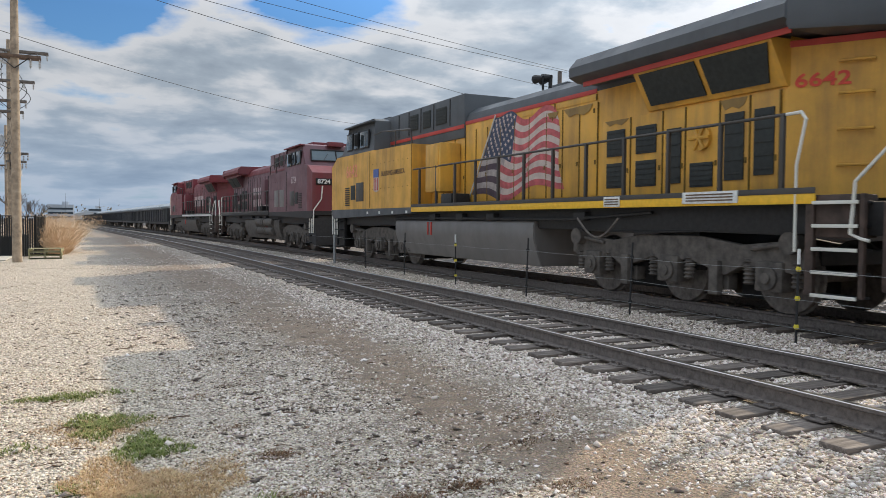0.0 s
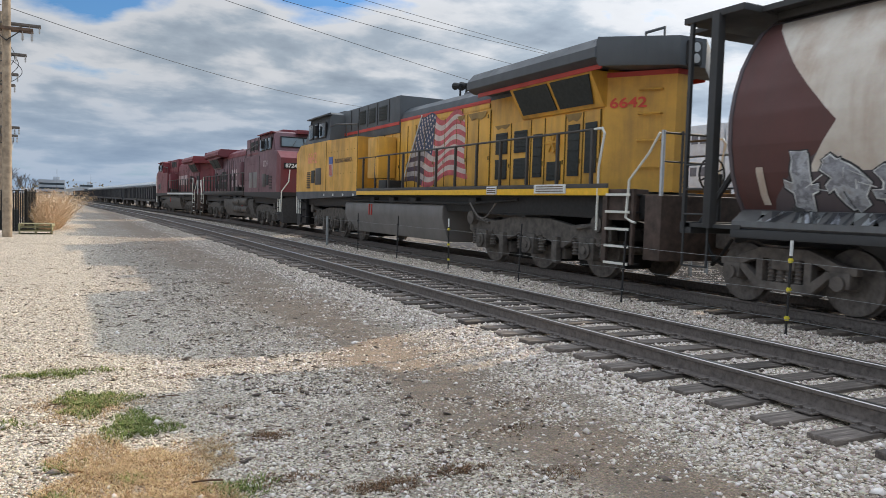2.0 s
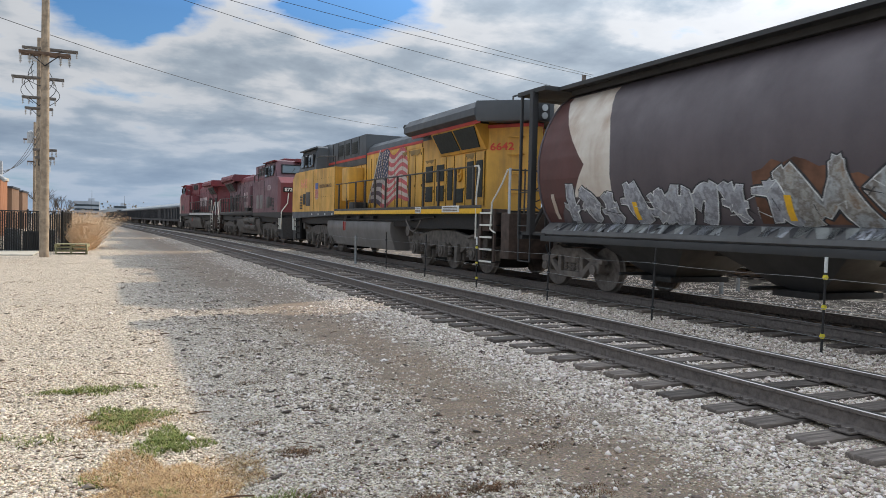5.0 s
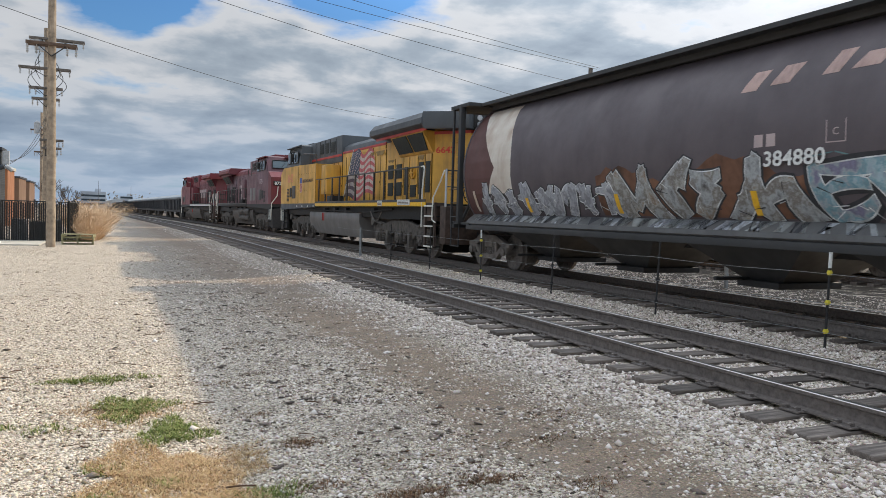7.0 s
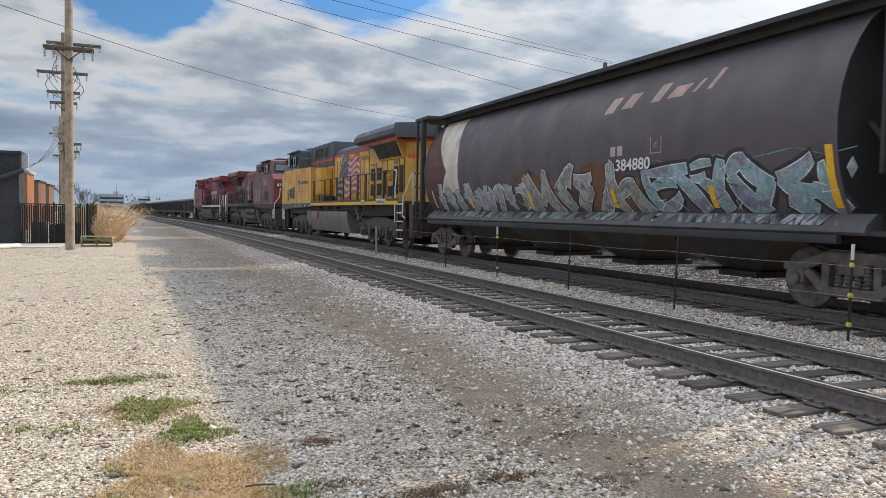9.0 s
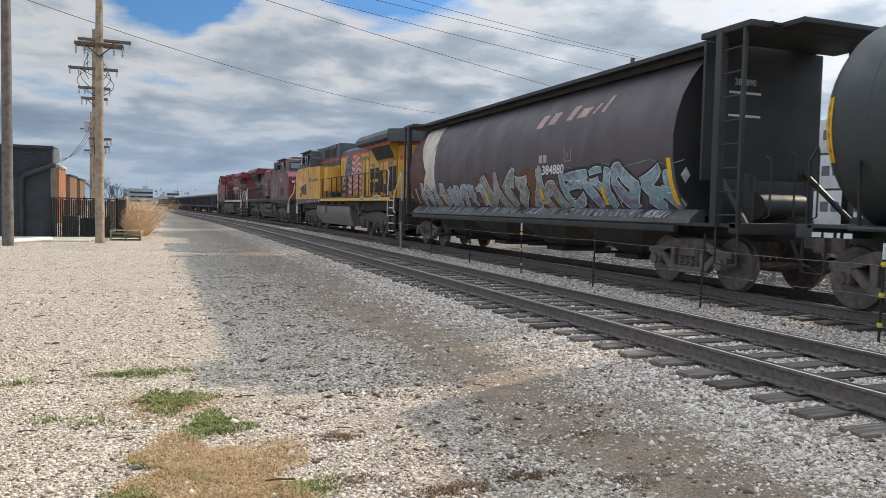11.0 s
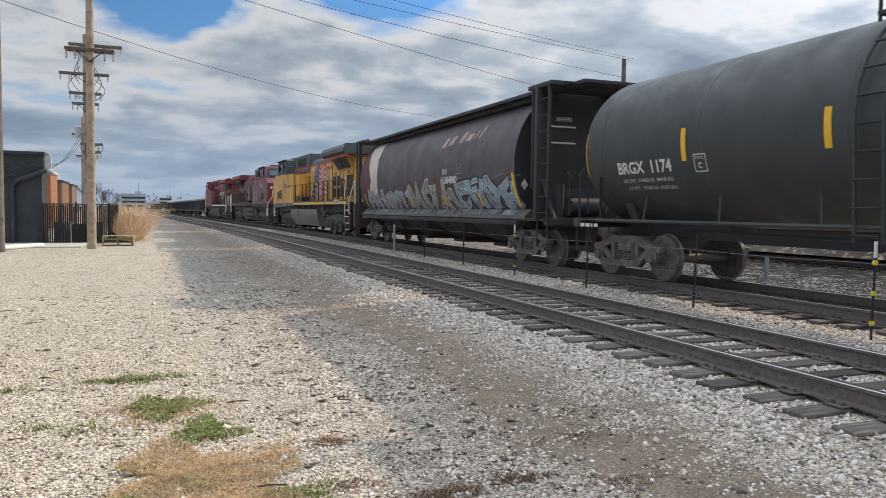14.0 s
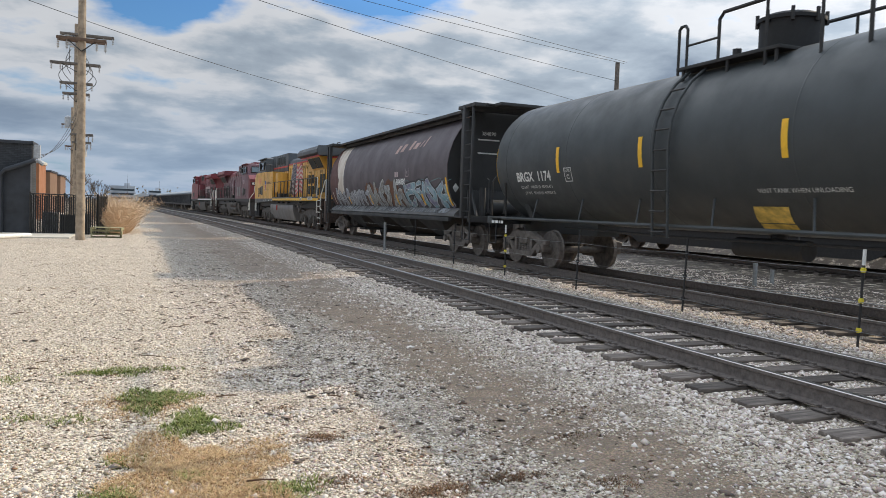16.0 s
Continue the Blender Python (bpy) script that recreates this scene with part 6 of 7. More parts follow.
def gondola(mat, name, label, h, pale=False):
    car = thing(name, label, "railway car", "cars ahead of the locomotives")
    bm = BM()
    top = [(-1.5, 1.15), (-1.5, h), (1.5, h), (1.5, 1.15)]
    if pale:
        top = [(-1.5, 1.15), (-1.5, h - 0.5), (-1.1, h - 0.1), (0, h), (1.1, h - 0.1), (1.5, h - 0.5), (1.5, 1.15)]
    prism(bm, top, 1, -7.6, 7.6)
    part("body", bm, mat, car)
    for s in (-1, 1):
        for k in range(11):
            y = -7.4 + k * 1.48
            bm = BM()
            box(bm, s * 1.53 - 0.05, s * 1.53 + 0.05, y - 0.06, y + 0.06, 1.1, h - (0.5 if pale else 0.02))
            part("side_rib", bm, mat, car)
        bm = BM()
        zt = h - (0.55 if pale else 0.06)
        box(bm, s * 1.54 - 0.06, s * 1.54 + 0.06, -7.65, 7.65, zt - 0.06, zt + 0.06)
        part("top_chord", bm, mat, car)
    bm = BM()
    box(bm, -1.4, 1.4, -7.7, 7.7, 0.85, 1.15)
    part("underframe", bm, M_STEEL_DARK, car)
    for y in (-5.6, 5.6):
        for s in (-1, 1):
            bm = BM()
            prism(bm, [(-1.2, 0.6), (-0.4, 0.88), (0.4, 0.88), (1.2, 0.6), (0.4, 0.25), (-0.4, 0.25)], 0, s * 1.0 - 0.06, s * 1.0 + 0.06)
            for k in (-0.89, 0.89):
                disc_stack_at(bm, s * 0.7, s * 0.82, 0.45, k, 0.45, 16)
            bmesh.ops.transform(bm, matrix=Matrix.Translation((0, y, 0)), verts=bm.verts)
            part("truck_side", bm, M_TRUCK, car)
    return car


def train_ahead():
    dark = gondola(M_GONDOLA, "gondola_car", "long black low-sided gondola car", 2.42)
    pale = gondola(M_PALE, "pale_freight_car", "pale grey covered freight car", 3.75, True)
    u = 76.4 + 7.9
    for k in range(15):
        src = dark if k < 11 else pale
        ob = src if k in (0, 11) else copy_thing(src, pose(0, 0, 0))
        CARS.append((ob, u, 5.6, False))
        u += 15.9
    return pale


def on_line(y, x=TRAIN_X, half=7.0):
    """Place and heading on the line of a car whose trucks stand half to either side."""
    ya, yb = y - half, y + half
    xa, xb = bend(ya), bend(yb)
    return x + (xa + xb) / 2, math.degrees(-math.atan2(xb - xa, yb - ya))


def motions():
    for ob, u, half, turned in CARS:
        rows = []
        for k in range(17):
            y = u + run(k)
            x, yaw = on_line(y, TRAIN_X, half)
            rows.append((k, pose(x, y, RAIL2_Z, 0, 0, yaw + (180 if turned else 0))))
        walk(ob, rows)
    for ob, y, r, way in WHEELS:
        walk(ob, [(k * 0.25, pose(0, y, r, -way * math.degrees(run(k * 0.25) / r))) for k in range(65)])


yellow_locomotive()
covered_hopper()
tank_car()
red_locomotives()
PALE_CAR = train_ahead()


# ---- ties, stones and growth ----
def tie_mesh():
    bm = BM()
    box(bm, -1.3, 1.3, -0.115, 0.115, -0.17, 0.0, 0.012)
    me = bpy.data.meshes.new("tie")
    bm.to_mesh(me)
    bm.free()
    me.materials.append(M_TIE)
    return me


def plate_mesh():
    bm = BM()
    box(bm, -0.17, 0.17, -0.09, 0.09, 0.0, 0.016, 0.004)
    for s in (-1, 1):
        for k in (-0.055, 0.055):
            box(bm, s * 0.105 - 0.014, s * 0.105 + 0.014, k - 0.012, k + 0.012, 0.012, 0.045, 0.004)
            box(bm, s * 0.135 - 0.03, s * 0.135 + 0.012, k - 0.014, k + 0.014, 0.035, 0.05, 0.004)
    me = bpy.data.meshes.new("tie_plate")
    bm.to_mesh(me)
    bm.free()
    me.materials.append(M_RAIL)
    return me


def lay_ties(track, x, z, y0, y1, n_single):
    rnd = random.Random(int(x * 10))
    tm, pm = tie_mesh(), plate_mesh()
    y, k = y0, 0
    far_v, far_f = [], []
    while y < y1:
        xc = x + GAUGE / 2 + bend(y) + rnd.uniform(-0.06, 0.06)
        if k < n_single:
            o = new("tie", tm)
            o.parent = track
            o.matrix_basis = pose(xc, y + rnd.uniform(-0.03, 0.03), z - 0.178 + rnd.uniform(-0.012, 0.004), rnd.uniform(-1.0, 1.0), rnd.uniform(-0.5, 0.5), rnd.uniform(-1.5, 1.5))
            if k < 75:
                for s in (0, 1):
                    p = new("tie_plate", pm)
                    p.parent = track
                    p.matrix_basis = pose(x + s * GAUGE + bend(y), y, z - 0.178)
        else:
            v = len(far_v)
            far_v += [(xc + a, y + b, z - 0.188 + c) for c in (-0.1, 0) for a, b in ((-1.3, -0.115), (1.3, -0.115), (1.3, 0.115), (-1.3, 0.115))]
            far_f += [(v + 4, v + 5, v + 6, v + 7), (v, v + 1, v + 5, v + 4), (v + 3, v, v + 4, v + 7), (v + 1, v + 2, v + 6, v + 5)]
        y += 0.4953
        k += 1
    o = new("far_ties", mesh_from("far_ties", far_v, far_f, M_TIE))
    o.parent = track
    tagged(o, kind="stuff")


def stone_field(name, label, spots, rmin, rmax, mat, seed, flat=0.6, zoff=0.0, drift=0.0):
    """Crushed stones, each a rough eight-sided lump, as one mesh. spots: (x0, x1, y0, y1, how many)."""
    rg = np.random.default_rng(seed)
    base = np.array([(1, 0, 0), (-1, 0, 0), (0, 1, 0), (0, -1, 0), (0, 0, 1), (0, 0, -1)], float)
    tri = np.array([(0, 2, 4), (2, 1, 4), (1, 3, 4), (3, 0, 4), (2, 0, 5), (1, 2, 5), (3, 1, 5), (0, 3, 5)])
    P = []
    for x0, x1, y0, y1, n in spots:
        P.append(np.stack([rg.uniform(x0, x1, n), rg.uniform(y0, y1, n)], 1))
    P = np.concatenate(P)
    # keep the tie tops and the rails clear
    keep = np.ones(len(P), bool)
    off = np.abs((P[:, 1] + 1.5 + 0.24765) % 0.4953 - 0.24765)
    for r0, zz in ((RAIL_X, 0), (RAIL2_X, 1)):
        on = (P[:, 0] > r0 - 0.57) & (P[:, 0] < r0 + GAUGE + 0.57)
        keep &= ~(on & (off < 0.135) & (rg.random(len(P)) < 0.95))
        for q in (r0, r0 + GAUGE):
            keep &= np.abs(P[:, 0] - q) > 0.12
    # the beaten strip of bare dirt keeps few stones
    mid = 3.05 + 0.18 * np.sin(P[:, 1] * 0.9) + 0.1 * np.sin(P[:, 1] * 2.3)
    worn = np.clip(1.5 - np.abs(P[:, 0] - mid) / 0.5, 0, 1) * np.clip((17 - P[:, 1]) / 5, 0, 1)
    keep &= rg.random(len(P)) > worn * 0.82
    if drift:
        lie = np.array([noise.noise((x * 0.9, y * 1.5, 11.0)) + 0.6 * noise.noise((x * 3.0, y * 4.5, 5.0)) if x > 0.4 else 0.6 for x, y in P])
        keep &= rg.random(len(P)) < 1 - drift * np.clip(0.5 - lie * 1.6, 0, 1)
    P = P[keep]
    n = len(P)
    X = P[:, 0] + np.array([bend(y) for y in P[:, 1]])
    Z = np.array([ground_z(x, y) + wobble(x - bend(y), y) for x, y in zip(X, P[:, 1])])
    R = rmin + (rmax - rmin) * rg.random(n) ** 2.2
    V = base[None] * (1 + rg.uniform(-0.35, 0.35, (n, 6, 1))) + rg.uniform(-0.28, 0.28, (n, 6, 3))
    V[:, :, 2] *= flat
    a = rg.uniform(0, 6.283, n)
    ca, sa = np.cos(a), np.sin(a)
    x, y = V[:, :, 0].copy(), V[:, :, 1].copy()
    V[:, :, 0], V[:, :, 1] = x * ca[:, None] - y * sa[:, None], x * sa[:, None] + y * ca[:, None]
    tilt = rg.uniform(-0.5, 0.5, n)
    V[:, :, 2] += V[:, :, 0] * tilt[:, None] * 0.6
    V *= R[:, None, None]
    V += np.stack([X, P[:, 1], Z + R * rg.uniform(-0.25, 0.25, n) + zoff], 1)[:, None, :]
    F = (tri[None] + (np.arange(n) * 6)[:, None, None]).reshape(-1, 3)
    me = bpy.data.meshes.new(name)
    me.vertices.add(n * 6)
    me.vertices.foreach_set("co", V.reshape(-1))
    me.loops.add(len(F) * 3)
    me.loops.foreach_set("vertex_index", F.reshape(-1).astype(np.int32))
    me.polygons.add(len(F))
    me.polygons.foreach_set("loop_start", (np.arange(len(F)) * 3).astype(np.int32))
    me.materials.append(mat)
    me.update(calc_edges=True)
    me.validate()
    ob = new(name, me)
    tagged(ob, label, "gravel", kind="stuff")
    return ob


def blades(name, label, patches, mat, seed, hmin, hmax, lean, wide=(0.0025, 0.005)):
    """Grass: thin bent blades. patches: (x, y, radius x, radius y, how many)."""
    rg = random.Random(seed)
    verts, faces = [], []
    for px, py, rx, ry, n in patches:
        for _ in range(n):
            r, a = rg.random() ** 0.62 * 1.15, rg.uniform(0, 6.283)
            wob = 1 + 0.35 * math.sin(3 * a + px * 7) + 0.2 * math.sin(7 * a + py * 3)
            x, y = px + rx * r * math.cos(a) * wob, py + ry * r * math.sin(a) * wob
            z = ground_z(x, y) + wobble(x, y)
            h, b, w = rg.uniform(hmin, hmax), rg.uniform(0, 6.283), rg.uniform(*wide)
            l = lean * h * rg.uniform(0.4, 1.6)
            dx, dy = math.cos(b), math.sin(b)
            v = len(verts)
            verts += [(x - dy * w, y + dx * w, z - 0.01), (x + dy * w, y - dx * w, z - 0.01), (x + dx * l * 0.4 + dy * w * 0.8, y + dy * l * 0.4 - dx * w * 0.8, z + h * 0.65), (x + dx * l * 0.4 - dy * w * 0.8, y + dy * l * 0.4 + dx * w * 0.8, z + h * 0.65), (x + dx * l, y + dy * l, z + h)]
            faces += [(v, v + 1, v + 2, v + 3), (v + 3, v + 2, v + 4)]
    ob = new(name, mesh_from(name, verts, faces, mat))
    tagged(ob, label, "grass", kind="stuff")


M_GRASS = island_stone("green_grass", [(0, (0.09, 0.12, 0.025)), (0.6, (0.20, 0.25, 0.055)), (1, (0.40, 0.39, 0.15))], 1.0)
M_DRYGRASS = island_stone("dead_grass", [(0, (0.24, 0.13, 0.06)), (0.5, (0.56, 0.37, 0.17)), (1, (0.80, 0.62, 0.37))], 1.0)
M_WEED = island_stone("withered_weed", [(0, (0.06, 0.035, 0.02)), (0.6, (0.18, 0.105, 0.06)), (1, (0.34, 0.21, 0.12))])
M_BRUSH = island_stone("dead_brush", [(0, (0.46, 0.30, 0.17)), (0.5, (0.74, 0.54, 0.33)), (1, (0.88, 0.72, 0.50))], 1.0)
M_WOODPOLE = plain("weathered_pole_wood", (0.33, 0.26, 0.19), 0.85, 0, 0.35, 5)
M_GREYPOLE = plain("grey_pole_wood", (0.15, 0.13, 0.115), 0.9, 0, 0.35, 5)
M_DEBRIS = island_stone("dead_leaf", [(0, (0.05, 0.035, 0.025)), (0.6, (0.13, 0.08, 0.05)), (1, (0.26, 0.15, 0.09))])
M_CLOD = island_stone("soil_clod", [(0, (0.06, 0.046, 0.036)), (0.5, (0.15, 0.12, 0.095)), (1, (0.30, 0.25, 0.20))])
M_WOODDARK = plain("crossarm_wood", (0.13, 0.085, 0.06), 0.85, 0, 0.35, 6)
M_TWIGS = plain("bare_twigs", (0.09, 0.075, 0.06), 0.9)


# ---- the roadside ----
def wire_fence():
    rnd = random.Random(5)
    fc = thing("wire_fence", "thin electric wire fence on metal rods between tracks", "fence")
    for k in range(8):
        y = 6.63 + 3.25 * k - 3.25 * (k == 7) * 9.2
        x = 8.3 + bend(y)
        lean = rnd.uniform(-1.5, 1.5)
        grey_post = k == 6
        bm = BM()
        r = 0.05 if grey_post else 0.016
        h = 0.86 if grey_post else 1.05
        rod(bm, (0, 0, -0.45), (0, 0, h), r, 8)
        p = part("post", bm, M_GALV if grey_post else M_STEEL_DARK, fc, "thick pale grey post" if grey_post else "thin dark steel rod", m=pose(x, y, 0, lean, rnd.uniform(-1.5, 1.5), 0))
        if not grey_post and k in (0, 3):
            bm = BM()
            rod(bm, (0, 0, 0.86), (0, 0, 1.06), 0.022, 8)
            part("cap", bm, M_DECALWHITE, p, "white plastic cap")
        if not grey_post:
            for z in (0.80, 0.42, 0.05):
                bm = BM()
                rod(bm, (-0.03, 0, z), (0.03, 0, z), 0.022, 8)
                rod(bm, (0, 0, z - 0.03), (0, 0, z + 0.03), 0.026, 8)
                part("insulator", bm, M_INSUL if k in (0, 3) else M_STEEL_DARK, p, "yellow plastic insulator" if k in (0, 3) else "")
    for z in (0.80, 0.42, 0.05):
        bm = BM()
        pts = []
        for i in range(34):
            y = -4 + i
            d = ((y - 6.63) % 3.25) / 3.25
            pts.append((8.27 + bend(y), y, z - 0.03 * 4 * d * (1 - d)))
        bent(bm, pts, 0.004, 4)
        part("wire", bm, M_GALV, fc)


M_GALV = plain("galvanised_steel", (0.34, 0.35, 0.35), 0.5, 0.6, 0.2)
M_INSUL = plain("yellow_plastic", (0.80, 0.66, 0.06), 0.5, 0, 0.1)
M_PORC = plain("porcelain_grey", (0.45, 0.46, 0.47), 0.3)


def pole_body(bm, h, r0, r1, seed):
    rings = []
    for k in range(13):
        z = -0.6 + (h + 0.6) * k / 12
        r = r0 + (r1 - r0) * k / 12
        rings.append([(r * (1 + 0.04 * noise.noise((i, k * 0.7, seed))) * math.cos(i * math.pi / 8), r * math.sin(i * math.pi / 8), z) for i in range(16)])
    loft(bm, rings)
    return bm


def utility_pole(x, y, h, label, arms=(), r=0.17, gear=False, tilt=(0, 0)):
    p = thing("utility_pole", label, "utility pole", "utility poles along the lot", m=pose(x, y, ground_z(x, y), tilt[0], tilt[1], 0))
    part("pole", pole_body(BM(), h, r, r * 0.72, x), M_GREYPOLE if r == 0.19 else M_WOODPOLE, p, "weathered round timber")
    for z, half, dx in arms:
        bm = BM()
        for s in (-1, 1):
            box(bm, dx - half, dx + half, s * 0.17 - 0.05, s * 0.17 + 0.05, z - 0.06, z + 0.06, 0.01)
        a = part("crossarm", bm, M_GREYPOLE if gear else M_WOODDARK, p, "dark double timber crossarm")
        for s in (-1, 1):
            bm = BM()
            rod(bm, (dx + s * half * 0.55, -0.18, z - 0.05), (0, -0.16, z - 0.45), 0.02, 5)
            part("brace", bm, M_STEEL_DARK, a)
            for q in (0.95, 0.6):
                bm = BM()
                for i in range(3):
                    rod(bm, (dx + s * half * q, 0, z - 0.12 - i * 0.09), (dx + s * half * q, 0, z - 0.17 - i * 0.09), 0.055, 10, 0.03)
                rod(bm, (dx + s * half * q, 0, z - 0.4), (dx + s * half * q, 0, z), 0.012, 5)
                part("insulator", bm, M_PORC, a)
    if gear:
        for z, s in ((5.6, -1), (10.3, -1), (10.2, -0.45), (4.0, 1)):
            bm = BM()
            rod(bm, (s * 0.42, 0, z), (s * 0.42, 0, z + 0.6), 0.17, 14)
            rod(bm, (s * 0.42, 0, z + 0.6), (s * 0.42, 0, z + 0.7), 0.16, 14, 0.06)
            box(bm, s * 0.3 - 0.15, s * 0.3 + 0.15, -0.06, 0.06, z + 0.3, z + 0.4)
            part("transformer", bm, M_PORC, p, "grey drum transformer")
        for k in range(9):
            bm = BM()
            s = -1 if k % 2 else 1
            pts = [(s * (0.3 + 0.09 * k * math.sin(q * 0.285)), 0.12 + 0.02 * k, 10.7 - k * 0.2 - q * 0.13) for q in range(12)]
            bent(bm, pts, 0.018, 5)
            part("jumper_cable", bm, M_RUBBER, p)
    return p


def cable(bm, a, b, sag, r=0.012, n=24):
    a, b = Vector(a), Vector(b)
    pts = [a.lerp(b, i / n) - Vector((0, 0, 4 * sag * (i / n) * (1 - i / n))) for i in range(n + 1)]
    bent(bm, pts, r, 5)
    return bm


def overhead_cable(a, b, sag, r=0.012):
    o = part("overhead_cable", cable(BM(), a, b, sag, r), M_RUBBER)
    tagged(o, "thin black overhead cable across the sky", "cable", "overhead cables")


def brick_build(nt, bsdf):
    b = tex(nt, "ShaderNodeTexBrick", 1.0)
    b.inputs["Color1"].default_value, b.inputs["Color2"].default_value, b.inputs["Mortar"].default_value = (0.028, 0.032, 0.037, 1), (0.05, 0.055, 0.062, 1), (0.024, 0.026, 0.03, 1)
    b.inputs["Brick Width"].default_value, b.inputs["Row Height"].default_value, b.inputs["Mortar Size"].default_value = 0.22, 0.075, 0.012
    mp = b.inputs["Vector"].links[0].from_node
    mp.inputs["Rotation"].default_value = (radians(90), 0, 0)
    n = tex(nt, "ShaderNodeTexNoise", 0.8, 5, 0.6)
    nt.links.new(mixc(nt, 0.5, b.outputs["Color"], ramp(nt, n.outputs[0], [(0.3, grey(0.3)), (0.7, grey(0.75))]), "OVERLAY"), bsdf.inputs["Base Color"])
    bsdf.inputs["Roughness"].default_value = 0.85
    bump(nt, bsdf, b.outputs["Fac"], -0.6, 0.02)


M_BRICKDARK = material("painted_dark_block", brick_build)
M_ORANGE = paint("orange_brick_wall", (0.33, 0.14, 0.065), (0.20, 0.095, 0.05), 0.5, 0.8)
M_SHEDBROWN = paint("brown_brick_wall", (0.20, 0.115, 0.07), (0.10, 0.065, 0.045), 0.5, 0.85)
M_BLACKWALL = plain("black_cladding", (0.03, 0.034, 0.042), 0.6, 0, 0.3, 2)
M_CONCRETE = plain("pale_concrete", (0.48, 0.45, 0.39), 0.9, 0, 0.2, 2)
M_BARREL = plain("barrel_grey_paint", (0.22, 0.23, 0.24), 0.5, 0.2, 0.3, 4)
M_SLAT = plain("fence_slat_black", (0.018, 0.019, 0.02), 0.6)
M_PALLET = plain("pallet_wood_mossy", (0.27, 0.25, 0.14), 0.9, 0, 0.35, 6)
M_FARBLUE = plain("distant_building", (0.42, 0.45, 0.49), 0.9, 0, 0.2, 0.1)
M_FARTREE = plain("distant_woods", (0.20, 0.17, 0.12), 1.0, 0, 0.35, 0.4)


def buildings():
    b = thing("brick_building", "low dark grey painted block building with flat roof", "building")
    bm = BM()
    box(bm, -22, -4.42, 37.0, 38.6, -0.6, 3.62)
    part("wall", bm, M_BRICKDARK, b, "dark grey painted block wall")
    bm = BM()
    box(bm, -22.1, -4.34, 36.92, 38.7, 3.60, 3.74, 0.02)
    part("parapet", bm, M_BLACKWALL, b)
    bm = BM()
    prism(bm, [(-8.2, -0.5), (-4.40, -0.5), (-4.40, 2.72), (-5.4, 2.42), (-6.6, 1.95), (-8.2, 1.3)], 1, 36.55, 36.94)
    part("lean_to", bm, M_BLACKWALL, b, "black sloping side cladding")
    bm = BM()
    bent(bm, [(-4.2, 36.4, 2.9), (-5.35, 36.4, 2.42), (-5.5, 36.4, 2.2), (-5.5, 36.4, -0.3)], 0.10, 10)
    part("downpipe", bm, M_BLACKWALL, b, "fat dark bent downpipe")
    bm = BM()
    box(bm, -4.36, -4.1, 37.1, 37.35, 3.0, 3.6, 0.02)
    rod(bm, (-4.2, 37.0, 2.95), (-3.95, 37.0, 2.75), 0.09, 10)
    part("electric_meter", bm, M_PORC, b)
    o = thing("orange_building", "small orange brick building beyond the fence", "building")
    bm = BM()
    box(bm, -9.5, -6.7, 60, 64, -0.6, 3.75)
    part("wall", bm, M_ORANGE, o)
    bm = BM()
    box(bm, -9.6, -6.6, 59.9, 64.1, 3.7, 3.92, 0.02)
    part("roof_edge", bm, M_CONCRETE, o)
    bm = BM()
    box(bm, -8.1, -7.3, 59.95, 60.03, 1.0, 2.6, 0.01)
    part("shutter", bm, M_ORANGE, o)
    for x0, x1, y, h in ((-8.9, -7.6, 76, 3.6), (-9.0, -8.2, 92, 3.7)):
        q = thing("brown_shed", "narrow brown shed behind orange building", "shed", "sheds")
        bm = BM()
        box(bm, x0 - 1.5, x1, y, y + 6, -0.6, h)
        part("wall", bm, M_SHEDBROWN, q)
        bm = BM()
        box(bm, x0 - 1.6, x1 + 0.1, y - 0.1, y + 6.1, h, h + 0.15)
        part("roof", bm, M_BLACKWALL, q)


